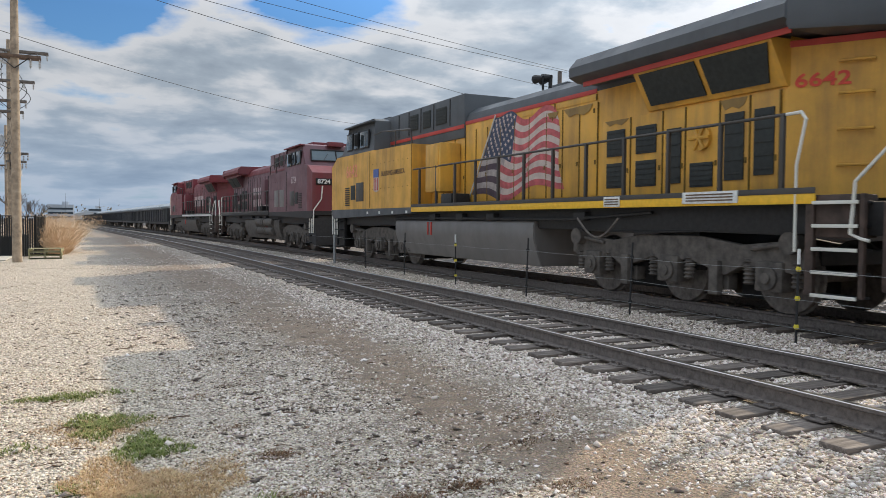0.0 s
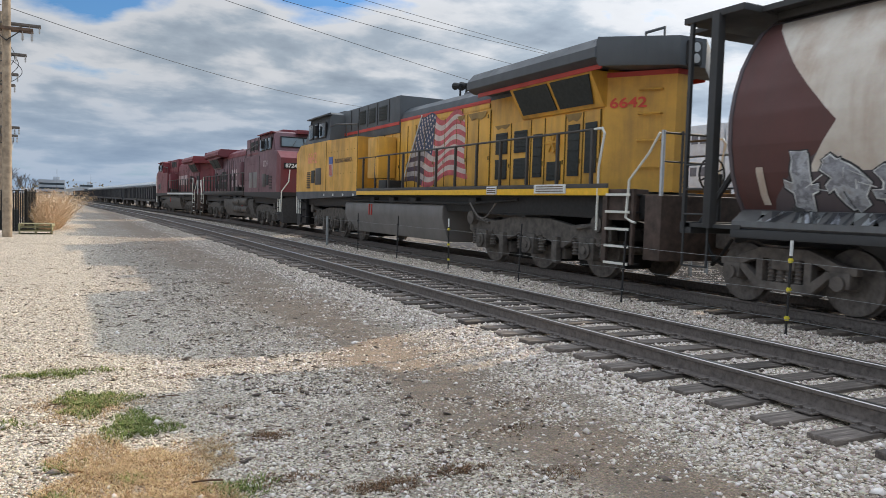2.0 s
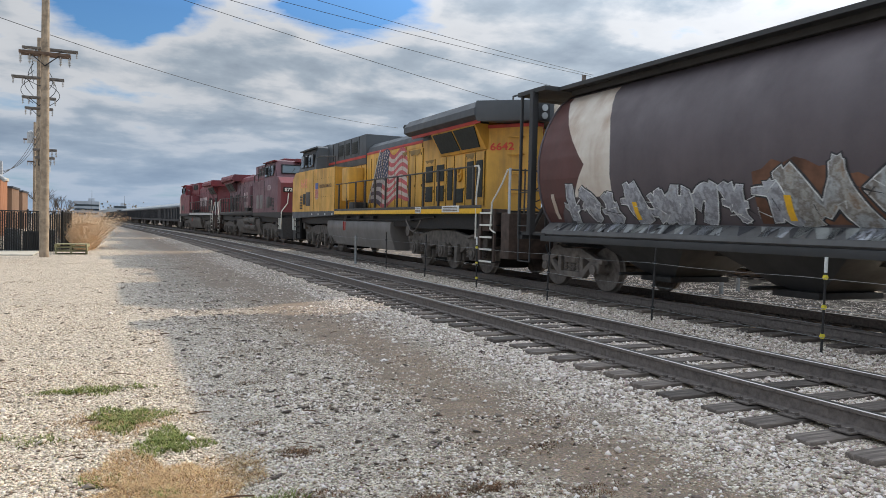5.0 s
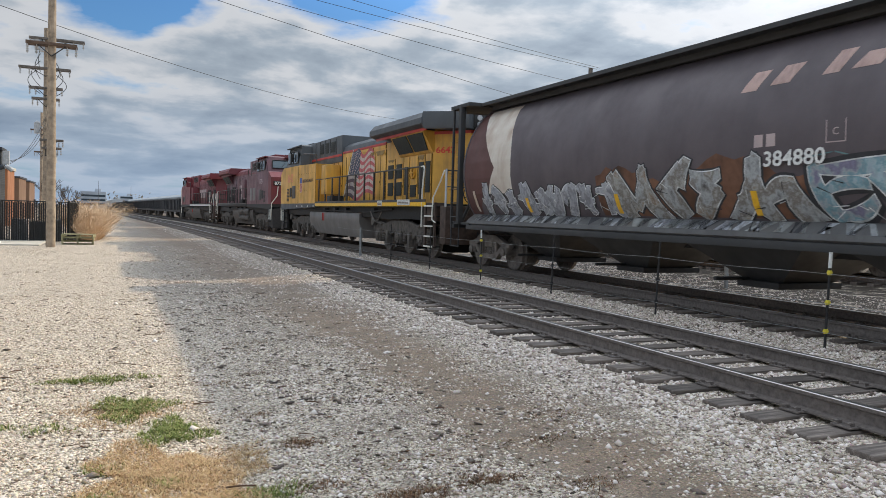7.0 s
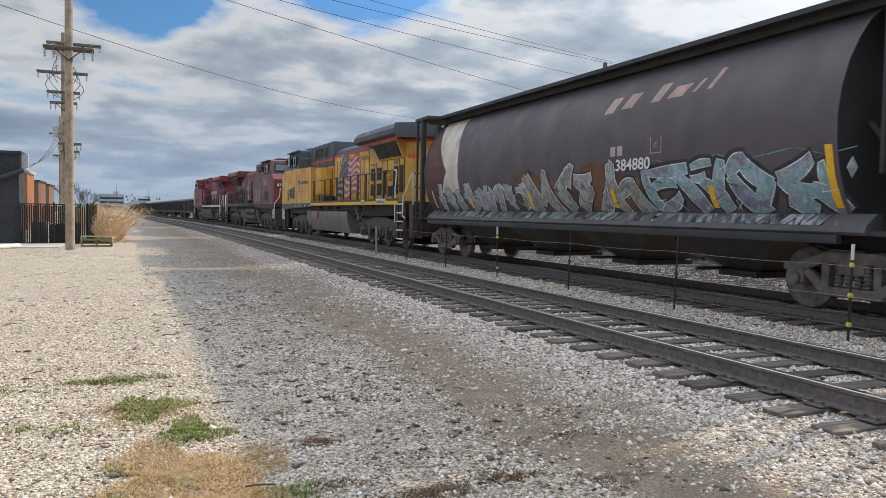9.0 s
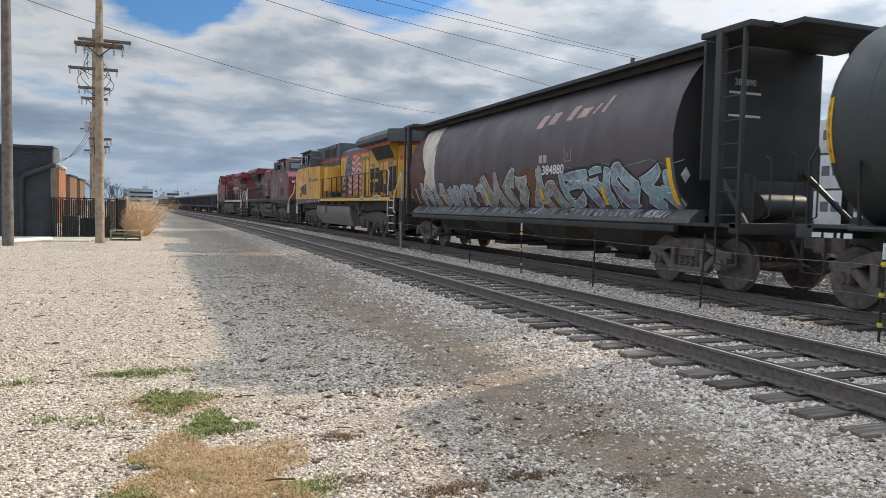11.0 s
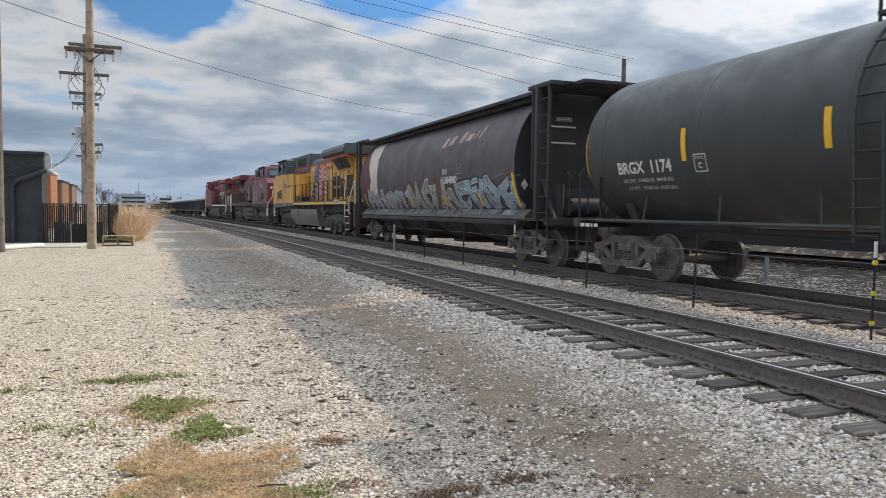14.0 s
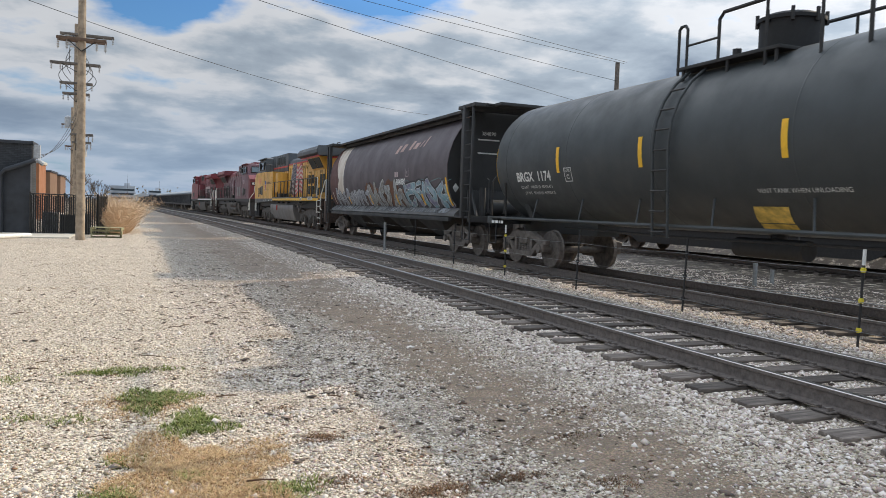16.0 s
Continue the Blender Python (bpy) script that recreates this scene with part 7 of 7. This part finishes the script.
def chain_fence():
    f = thing("chain_fence", "black chain-link fence with narrow dark slats", "fence")
    runs = (((-4.38, 36.3), (-1.75, 36.6)), ((-1.75, 36.6), (-1.55, 40.5)))
    for (xa, ya), (xb, yb) in runs:
        L = math.hypot(xb - xa, yb - ya)
        n = max(2, round(L / 1.3))
        for k in range(n + 1):
            t = k / n
            bm = BM()
            rod(bm, (0, 0, -0.5), (0, 0, 1.55), 0.04, 8)
            part("post", bm, M_STEEL_DARK, f, m=pose(xa + (xb - xa) * t, ya + (yb - ya) * t, 0))
        bm = BM()
        rod(bm, (xa, ya, 1.47), (xb, yb, 1.47), 0.025, 6)
        part("top_rail", bm, M_STEEL_DARK, f)
        m = round(L / 0.085)
        verts, faces = [], []
        for k in range(m):
            t = (k + 0.5) / m
            x, y = xa + (xb - xa) * t, ya + (yb - ya) * t
            dx, dy = (xb - xa) / L * 0.031, (yb - ya) / L * 0.031
            v = len(verts)
            h = 1.42 + 0.03 * math.sin(k * 1.7)
            verts += [(x - dx, y - dy, -0.25), (x + dx, y + dy, -0.25), (x + dx, y + dy, h), (x - dx, y - dy, h), (x - dx, y - dy + 0.012, -0.25), (x + dx, y + dy + 0.012, -0.25), (x + dx, y + dy + 0.012, h), (x - dx, y - dy + 0.012, h)]
            faces += [(v, v + 1, v + 2, v + 3), (v + 7, v + 6, v + 5, v + 4), (v + 3, v + 2, v + 6, v + 7)]
        o = new("slats", mesh_from("slats", verts, faces, M_SLAT))
        o.parent = f
        tagged(o, kind="stuff")
        bm = BM()
        k = 0
        while k * 0.12 < L + 1.6:
            for s in (1, -1):
                a, c = k * 0.12 - (1.6 if s > 0 else 0), k * 0.12 - (0 if s > 0 else 1.6)
                z0, z1 = -0.2, 1.45
                lo, hi = max(0, min(a, c)), min(L, max(a, c))
                if hi > lo:
                    g = lambda d: z0 + (z1 - z0) * ((d - a) / (c - a))
                    p = lambda d: (xa + (xb - xa) * d / L, ya + (yb - ya) * d / L - 0.03, g(d))
                    rod(bm, p(lo), p(hi), 0.006, 3)
            k += 1
        part("mesh", bm, M_STEEL_DARK, f)


def yard_barrels():
    """Barrels kept behind the fence."""
    for x, y, r, h, mat, lab in ((-3.75, 37.6, 0.34, 0.95, M_BARREL, "grey ribbed steel barrel behind the fence"), (-3.0, 37.3, 0.30, 0.85, M_STEEL_DARK, "black steel barrel behind the fence"), (-2.4, 37.9, 0.33, 0.92, M_BARREL, "grey ribbed steel barrel behind the fence")):
        b = thing("barrel", lab, "barrel", "barrels behind the fence", m=pose(x, y, ground_z(x, y)))
        bm = BM()
        n = 20
        prof = [(0.96, 0.0), (1.0, 0.02), (0.97, 0.04), (0.97, 0.31), (1.02, 0.335), (0.97, 0.36), (0.97, 0.64), (1.02, 0.665), (0.97, 0.69), (0.97, 0.96), (1.0, 0.98), (0.96, 1.0)]
        loft(bm, [[(r * k * math.cos(2 * math.pi * i / n), r * k * math.sin(2 * math.pi * i / n), h * z) for i in range(n)] for k, z in prof])
        part("drum", bm, mat, b)
        bm = BM()
        rod(bm, (0, 0, h - 0.02), (0, 0, h + 0.012), r * 0.9, 20)
        part("lid", bm, mat, b)


def pallets():
    for k in range(3):
        p = thing("pallet", "mossy weathered timber pallet stacked on others", "pallet", "pallet stack", m=pose(-1.32 + 0.02 * k, 34.6, -0.27 + 0.145 * k, 0, 0, 3 - 4 * k))
        for i in range(7):
            bm = BM()
            box(bm, -0.6, 0.6, -0.5 + i * 0.155, -0.4 + i * 0.155, 0.118, 0.138, 0.003)
            part("deck_board", bm, M_PALLET, p)
        for x in (-0.57, 0, 0.57):
            bm = BM()
            box(bm, x - 0.03, x + 0.03, -0.5, 0.53, 0.02, 0.118, 0.004)
            part("stringer", bm, M_PALLET, p)
        for y in (-0.45, 0.03, 0.48):
            bm = BM()
            box(bm, -0.6, 0.6, y - 0.05, y + 0.05, 0.0, 0.02, 0.003)
            part("bottom_board", bm, M_PALLET, p)


def brush(name, label, x, y, rx, ry, h, n, seed, mat):
    rg = random.Random(seed)
    verts, faces = [], []
    for _ in range(n):
        r, a = math.sqrt(rg.random()), rg.uniform(0, 6.283)
        px, py = x + rx * r * math.cos(a), y + ry * r * math.sin(a)
        hh = h * rg.uniform(0.25, 1.0) * (1 - 0.5 * r * r)
        z = ground_z(px, py)
        b, lean = rg.uniform(0, 6.283), rg.uniform(0.05, 1.1)
        p0 = Vector((px, py, z))
        for s in range(3):
            p1 = p0 + Vector((math.cos(b) * lean * hh / 3, math.sin(b) * lean * hh / 3, hh / 3))
            w = 0.008 * (1 - s / 4)
            v = len(verts)
            verts += [p0 + Vector((w, 0, 0)), p0 - Vector((w, 0, 0)), p1 - Vector((w * 0.7, 0, 0)), p1 + Vector((w * 0.7, 0, 0))]
            faces.append((v, v + 1, v + 2, v + 3))
            for _ in range(3):
                c = rg.uniform(0, 6.283)
                q = p1 + Vector((math.cos(c), math.sin(c), rg.uniform(-0.2, 0.9))) * rg.uniform(0.06, 0.2)
                v = len(verts)
                verts += [p1, q + Vector((0.011, 0, 0.011)), q - Vector((0.011, 0, -0.011))]
                faces.append((v, v + 1, v + 2))
            p0, lean, b = p1, lean * 1.3, b + rg.uniform(-0.5, 0.5)
    o = new(name, mesh_from(name, verts, faces, mat))
    tagged(o, label, "shrub", kind="stuff")


def bare_tree(x, y, h, seed):
    rg = random.Random(seed)
    t = thing("bare_tree", "small leafless tree with thin twigs", "tree", "bare trees", m=pose(x, y, ground_z(x, y) - 0.1))
    bm = BM()
    rod(bm, (0, 0, 0), (0.05, 0, h * 0.4), 0.10, 8, 0.07)
    part("trunk", bm, M_TWIGS, t)
    bm = BM()

    def grow(p, d, l, r, depth):
        q = p + d * l
        rod(bm, p, q, r, 5, r * 0.7)
        if depth:
            for _ in range(3):
                grow(q, (d + Vector((rg.uniform(-.7, .7), rg.uniform(-.7, .7), rg.uniform(-.1, .6)))).normalized(), l * rg.uniform(0.55, 0.8), r * 0.62, depth - 1)
    for _ in range(4):
        grow(Vector((0.05, 0, h * rg.uniform(0.28, 0.4))), Vector((rg.uniform(-.6, .6), rg.uniform(-.6, .6), 1)).normalized(), h * 0.2, 0.045, 3)
    part("crown", bm, M_TWIGS, t)


def ground_pipes():
    for k, (a, b, r) in enumerate((((-7.5, 31.2, -0.17), (-5.9, 31.9, -0.17), 0.11), ((-5.3, 31.2, -0.19), (-4.05, 33.6, -0.19), 0.09))):
        o = part("drain_pipe", rod(BM(), a, b, r, 14), M_DECALWHITE)
        tagged(o, "dirty white plastic pipe lying on the ground", "pipe", "pipes on the ground")
    bm = BM()
    box(bm, -12, -2.6, 33.0, 36.9, -0.5, -0.22, 0.02)
    tagged(part("pavement", bm, M_CONCRETE), "pale worn concrete apron by the building", "pavement", kind="structure")


def lumber_car():
    """Flat car with wrapped lumber packs on the farther siding."""
    car = thing("lumber_car", "flat car loaded with white-wrapped lumber packs", "railway car", "", m=pose(21.6, 21.5, -0.05))
    bm = BM()
    box(bm, -1.45, 1.45, -10.5, 10.5, 0.95, 1.15, 0.02)
    for s in (-1, 1):
        prism(bm, [(-10.4, 1.1), (10.4, 1.1), (10.2, 0.85), (6.2, 0.6), (5.6, 0.35), (-5.6, 0.35), (-6.2, 0.6), (-10.2, 0.85)], 0, s * 1.38 - 0.03, s * 1.38 + 0.03)
    part("deck", bm, M_STEEL_DARK, car)
    for y in (-10.2, 10.2):
        bm = BM()
        box(bm, -1.4, 1.4, y - 0.1, y + 0.1, 1.1, 4.65, 0.02)
        part("bulkhead", bm, M_STEEL_DARK, car)
    for i in range(8):
        for j in range(3):
            bm = BM()
            y, z = -9.75 + i * 2.45, 1.18 + j * 1.16
            box(bm, -1.35, 1.35, y, y + 2.36, z, z + 1.10, 0.03)
            pk = part("lumber_pack", bm, M_WRAP, car, "white plastic wrapped lumber pack")
            for q in range(4):
                bm = BM()
                box(bm, -1.362, -1.35, y + 0.35 + q * 0.42, y + 0.65 + q * 0.42, z + 0.42, z + 0.74)
                part("lettering_bar", bm, M_BARS, pk, "dark brand lettering reduced to a bar")
    for y in (-7.5, 7.5):
        car_truck(car, y, M_TRUCK, False)
    return car


M_WRAP = plain("white_plastic_wrap", (0.72, 0.73, 0.75), 0.35, 0, 0.12, 3)
M_BARS = plain("wrap_lettering", (0.16, 0.16, 0.18), 0.6)


def bollards():
    for x, y, h in ((14.9, 15.0, 0.62), (15.9, 15.4, 0.42)):
        b = part("bollard", rod(BM(), (x, y, -0.6), (x, y, -0.35 + h), 0.055, 12), M_GALV)
        tagged(b, "plain grey steel bollard in gravel", "bollard", "bollards")


def distance():
    for x0, x1, y, h, lab in ((-15.0, -3.0, 430, 8.6, "long pale grey flat building far away"), (4, 11, 470, 7.2, "low grey building far down the line")):
        b = thing("distant_building", lab, "building", "far buildings")
        bm = BM()
        box(bm, x0, x1, y, y + 20, -1, h)
        part("wall", bm, M_FARBLUE, b)
        for k in range(3):
            bm = BM()
            box(bm, x0 + 0.3, x1 - 0.3, y - 0.06, y, 1.6 + k * 2.2, 2.6 + k * 2.2)
            part("window_band", bm, M_GLASS, b)
        bm = BM()
        box(bm, x0 + (x1 - x0) * 0.55, x0 + (x1 - x0) * 0.8, y + 3, y + 8, h, h + 1.6)
        part("roof_plant", bm, M_FARBLUE, b)
    for x, y, h in ((-6.5, 420, 14), (9, 430, 12), (-24, 500, 13)):
        m = part("radio_mast", rod(BM(), (x, y, -1), (x, y, h), 0.12, 6, 0.05), M_STEEL_DARK)
        tagged(m, "thin dark mast far away", "mast", "far masts")
    rg = random.Random(9)
    verts, faces = [], []
    for k in range(420):
        a = rg.uniform(-1.35, 1.35)
        d = rg.uniform(480, 620)
        cx, cy, h = math.sin(a) * d, math.cos(a) * d, rg.uniform(4, 9)
        for _ in range(26):
            p = Vector((cx + rg.gauss(0, 4), cy + rg.gauss(0, 4), abs(rg.gauss(0.45, 0.28)) * h))
            s = rg.uniform(0.5, 1.3)
            v = len(verts)
            verts += [p + Vector((rg.uniform(-s, s), rg.uniform(-s, s), rg.uniform(-s, s))) for _ in range(4)]
            faces += [(v, v + 1, v + 2), (v, v + 2, v + 3), (v, v + 1, v + 3), (v + 1, v + 2, v + 3)]
    tagged(new("far_woods", mesh_from("far_woods", verts, faces, M_FARTREE)), "brown autumn woods along the horizon", "trees", kind="stuff")


FAR_POLE = (27.6, 40.0, 9.9)
wire_fence()
for za, zb, dx in ((11.15, 7.95, -0.2), (11.35, 9.86, 0.1), (11.65, 11.0, 0.5), (12.3, 11.1, 0.7)):
    overhead_cable((-2.15 + dx, 32.0, za), (27.6 + dx, 40.0, zb), 0.2)
overhead_cable((-4.96, 30.0, 8.5), (20.7, 55.0, 8.77), 0.63)
for dz in (0, 0.35, 0.7):
    overhead_cable((-4.2, 37.2, 3.2 - dz * 0.3), (-3.5, 48.0, 5.6 + dz), 0.5)
utility_pole(-2.15, 32.0, 12.8, "tall weathered timber utility pole with double crossarm", ((7.62, 0.86, 0.0),))
utility_pole(-4.96, 30.0, 12.5, "tall grey timber pole beside the building", (), 0.19)
utility_pole(-3.5, 48.0, 11.5, "timber pole crowded with transformers and cables", ((10.9, 1.4, 0.55), (9.25, 1.3, -0.05), (8.15, 0.85, 0), (7.55, 0.7, 0), (5.25, 0.6, 0.3), (4.8, 0.5, 0.3)), 0.16, True)
utility_pole(-6.0, 78.0, 10.0, "distant timber pole with crossarms", ((8.4, 0.9, 0), (6.4, 0.6, 0)), 0.15)
utility_pole(FAR_POLE[0], FAR_POLE[1], FAR_POLE[2] + 0.1, "distant bare timber pole behind the train", (), 0.19)
utility_pole(FAR_POLE[0] + 12, FAR_POLE[1] + 60, 11.5, "distant timber pole behind the train", ((11.2, 1.0, 0),), 0.2)
buildings()
chain_fence()
yard_barrels()
pallets()
brush("dry_brush", "tall tan dry weeds beside the fence", -0.95, 41.5, 0.5, 4.0, 1.9, 2400, 1, M_BRUSH)
brush("dry_brush", "low tan dry weeds along the lot edge", -1.6, 58, 1.1, 12, 2.0, 2600, 2, M_BRUSH)
bare_tree(-4.6, 62, 4.2, 1)
bare_tree(-3.4, 72, 3.6, 2)
bare_tree(-5.2, 90, 4.5, 3)
ground_pipes()
lumber_car()
bollards()
distance()
for k in range(11):
    y = 92 + k * 16
    x, yaw = on_line(y, 14.4)
    o = copy_thing(PALE_CAR, pose(x, y, -0.05, 0, 0, yaw))
    o["group"] = "parked pale cars"
    o["label"] = "pale covered freight car parked on a siding"

# ---- the ground, last ----
make_ground()
near_track = make_track("track_near", "worn railway track with timber ties in pale ballast", RAIL_X, 0)
lay_ties(near_track, RAIL_X, 0.0, -1.5, 160, 130)
far_track = make_track("track_far", "railway track that carries the train", RAIL2_X, RAIL2_Z)
lay_ties(far_track, RAIL2_X, RAIL2_Z, -1.5, 160, 110)
side_track = make_track("track_siding", "rusty siding beyond the train", 21.6 - GAUGE / 2, -0.05)
lay_ties(side_track, 21.6 - GAUGE / 2, -0.05, 2, 60, 60)
stone_field("ballast", "pale grey crushed ballast stones", ((4.1, 8.9, 1.8, 9, 22000), (4.0, 8.9, 9, 17, 15000), (3.6, 8.9, 17, 32, 9000), (3.5, 9, 32, 60, 5000), (8.9, 12.6, 3, 20, 11000), (12.6, 17, 5, 26, 6000), (4.7, 7.5, 3, 16, 7000)), 0.012, 0.036, M_BALLAST, 1)
stone_field("gravel_chips", "pale limestone chips on the lot", ((-3.2, 4.6, 2.6, 5.5, 42000), (-5, 4.4, 5.5, 9, 42000), (-7, 4.2, 9, 15, 30000), (-9, 4, 15, 30, 14000)), 0.006, 0.021, M_CHIPS, 2, 0.6, 0.0, 0.9)
stone_field("fine_gravel", "fine pale limestone grit on the lot", ((-2.4, 2.6, 3.2, 6, 30000), (-2.8, 2.6, 6, 9, 22000)), 0.004, 0.012, M_CHIPS, 12, 0.6, 0.0, 0.6)
stone_field("coarse_gravel", "grey crushed gravel along the lot edge", ((0.9, 4.6, 2.8, 6, 19000), (0.7, 4.6, 6, 10, 18000), (0.4, 4.5, 10, 18, 15000), (0.2, 4.3, 18, 34, 7000)), 0.006, 0.024, M_BALLAST, 6, 0.6, 0.0, 0.85)
stone_field("shoulder_grit", "fine grey grit on the shoulder", ((0.7, 4.2, 4.6, 8, 13000), (0.6, 4.2, 8, 14, 11000)), 0.004, 0.012, M_BALLAST, 15, 0.6)
stone_field("dark_debris", "dark leaf litter and wood bits on gravel", ((-4, 4.6, 2.8, 9, 1200), (0.6, 4.4, 4.5, 13, 1700), (-6, 4.4, 9, 22, 2200), (1.4, 3.4, 3.6, 4.7, 260)), 0.005, 0.021, M_DEBRIS, 8, 0.22, 0.008)
stone_field("soil_clods", "dark crumbled soil clods along the wheel ruts", ((1.5, 3.4, 4.2, 8, 1100), (0.9, 3.3, 8, 15, 1500), (0.6, 3.0, 15, 26, 900)), 0.010, 0.032, M_CLOD, 17, 0.45, 0.0, 0.9)
stone_field("trampled_litter", "flat patches of trampled dark soil and leaves", ((0.9, 3.2, 4.6, 9, 520), (0.5, 3.2, 9, 16, 900), (-4.5, 0.9, 6.5, 20, 420), (0.3, 3.0, 16, 30, 600)), 0.018, 0.055, M_CLOD, 19, 0.16, 0.004, 0.8)
stone_field("loose_stones", "larger loose stones scattered on the gravel", ((-4, 4.6, 2.8, 14, 420), (2.6, 4.8, 2.5, 14, 900)), 0.022, 0.05, M_BALLAST, 3)
blades("green_grass", "low tufts of green grass in gravel", ((-0.21, 7.5, 0.28, 0.12, 900), (0.13, 6.40, 0.23, 0.30, 2800), (0.40, 5.62, 0.19, 0.28, 2200), (0.85, 4.2, 0.16, 0.14, 500), (0.3, 4.55, 0.1, 0.08, 160), (-0.05, 4.9, 0.1, 0.08, 120), (-0.1, 4.35, 0.12, 0.12, 400), (-1.15, 7.4, 0.2, 0.12, 250), (0.25, 7.55, 0.15, 0.1, 150), (-0.75, 6.1, 0.12, 0.1, 120), (-0.45, 5.95, 0.16, 0.1, 160)), M_GRASS, 4, 0.008, 0.036, 1.6)
blades("dead_grass", "flattened patch of straw-coloured dead grass", ((0.25, 4.74, 0.38, 0.46, 17000), (0.5, 4.2, 0.30, 0.36, 7500), (0.1, 6.25, 0.36, 0.35, 1800), (0.8, 5.0, 0.16, 0.2, 900)), M_DRYGRASS, 5, 0.006, 0.03, 2.2, (0.0013, 0.003))
blades("withered_weeds", "reddish brown withered weeds in small patches", ((1.2, 5.08, 0.12, 0.09, 700), (1.62, 3.95, 0.22, 0.10, 900), (2.15, 4.02, 0.2, 0.09, 700), (1.1, 4.25, 0.2, 0.1, 400), (0.95, 7.1, 0.3, 0.08, 260), (1.3, 7.4, 0.25, 0.08, 200), (-0.05, 6.4, 0.2, 0.2, 350), (1.5, 9.2, 0.3, 0.15, 200), (-0.7, 8.3, 0.4, 0.12, 160), (3.4, 5.2, 0.25, 0.12, 160), (2.7, 3.75, 0.25, 0.12, 350), (2.9, 4.6, 0.2, 0.1, 160), (1.05, 5.9, 0.2, 0.08, 160)), M_WEED, 11, 0.005, 0.022, 2.2, (0.0015, 0.0035))


def twigs():
    """Loose sticks lying about on the lot."""
    rg = random.Random(21)
    for k in range(70):
        x, y = rg.uniform(-2.4, 3.2), rg.uniform(3.8, 15)
        a, l = rg.gauss(0.1, 0.5), rg.uniform(0.06, 0.2)
        dx, dy = math.cos(a) * l * 0.5, math.sin(a) * l * 0.5
        z = ground_z(x, y) + 0.03
        bm = BM()
        bent(bm, [(x - dx, y - dy, z), (x + dy * 0.1, y - dx * 0.1, z + 0.008), (x + dx, y + dy, z)], rg.uniform(0.003, 0.006), 5)
        tagged(part("twig", bm, M_DEBRIS), "dark broken twig lying on gravel", "twig", "twigs on the lot")


twigs()

motions()
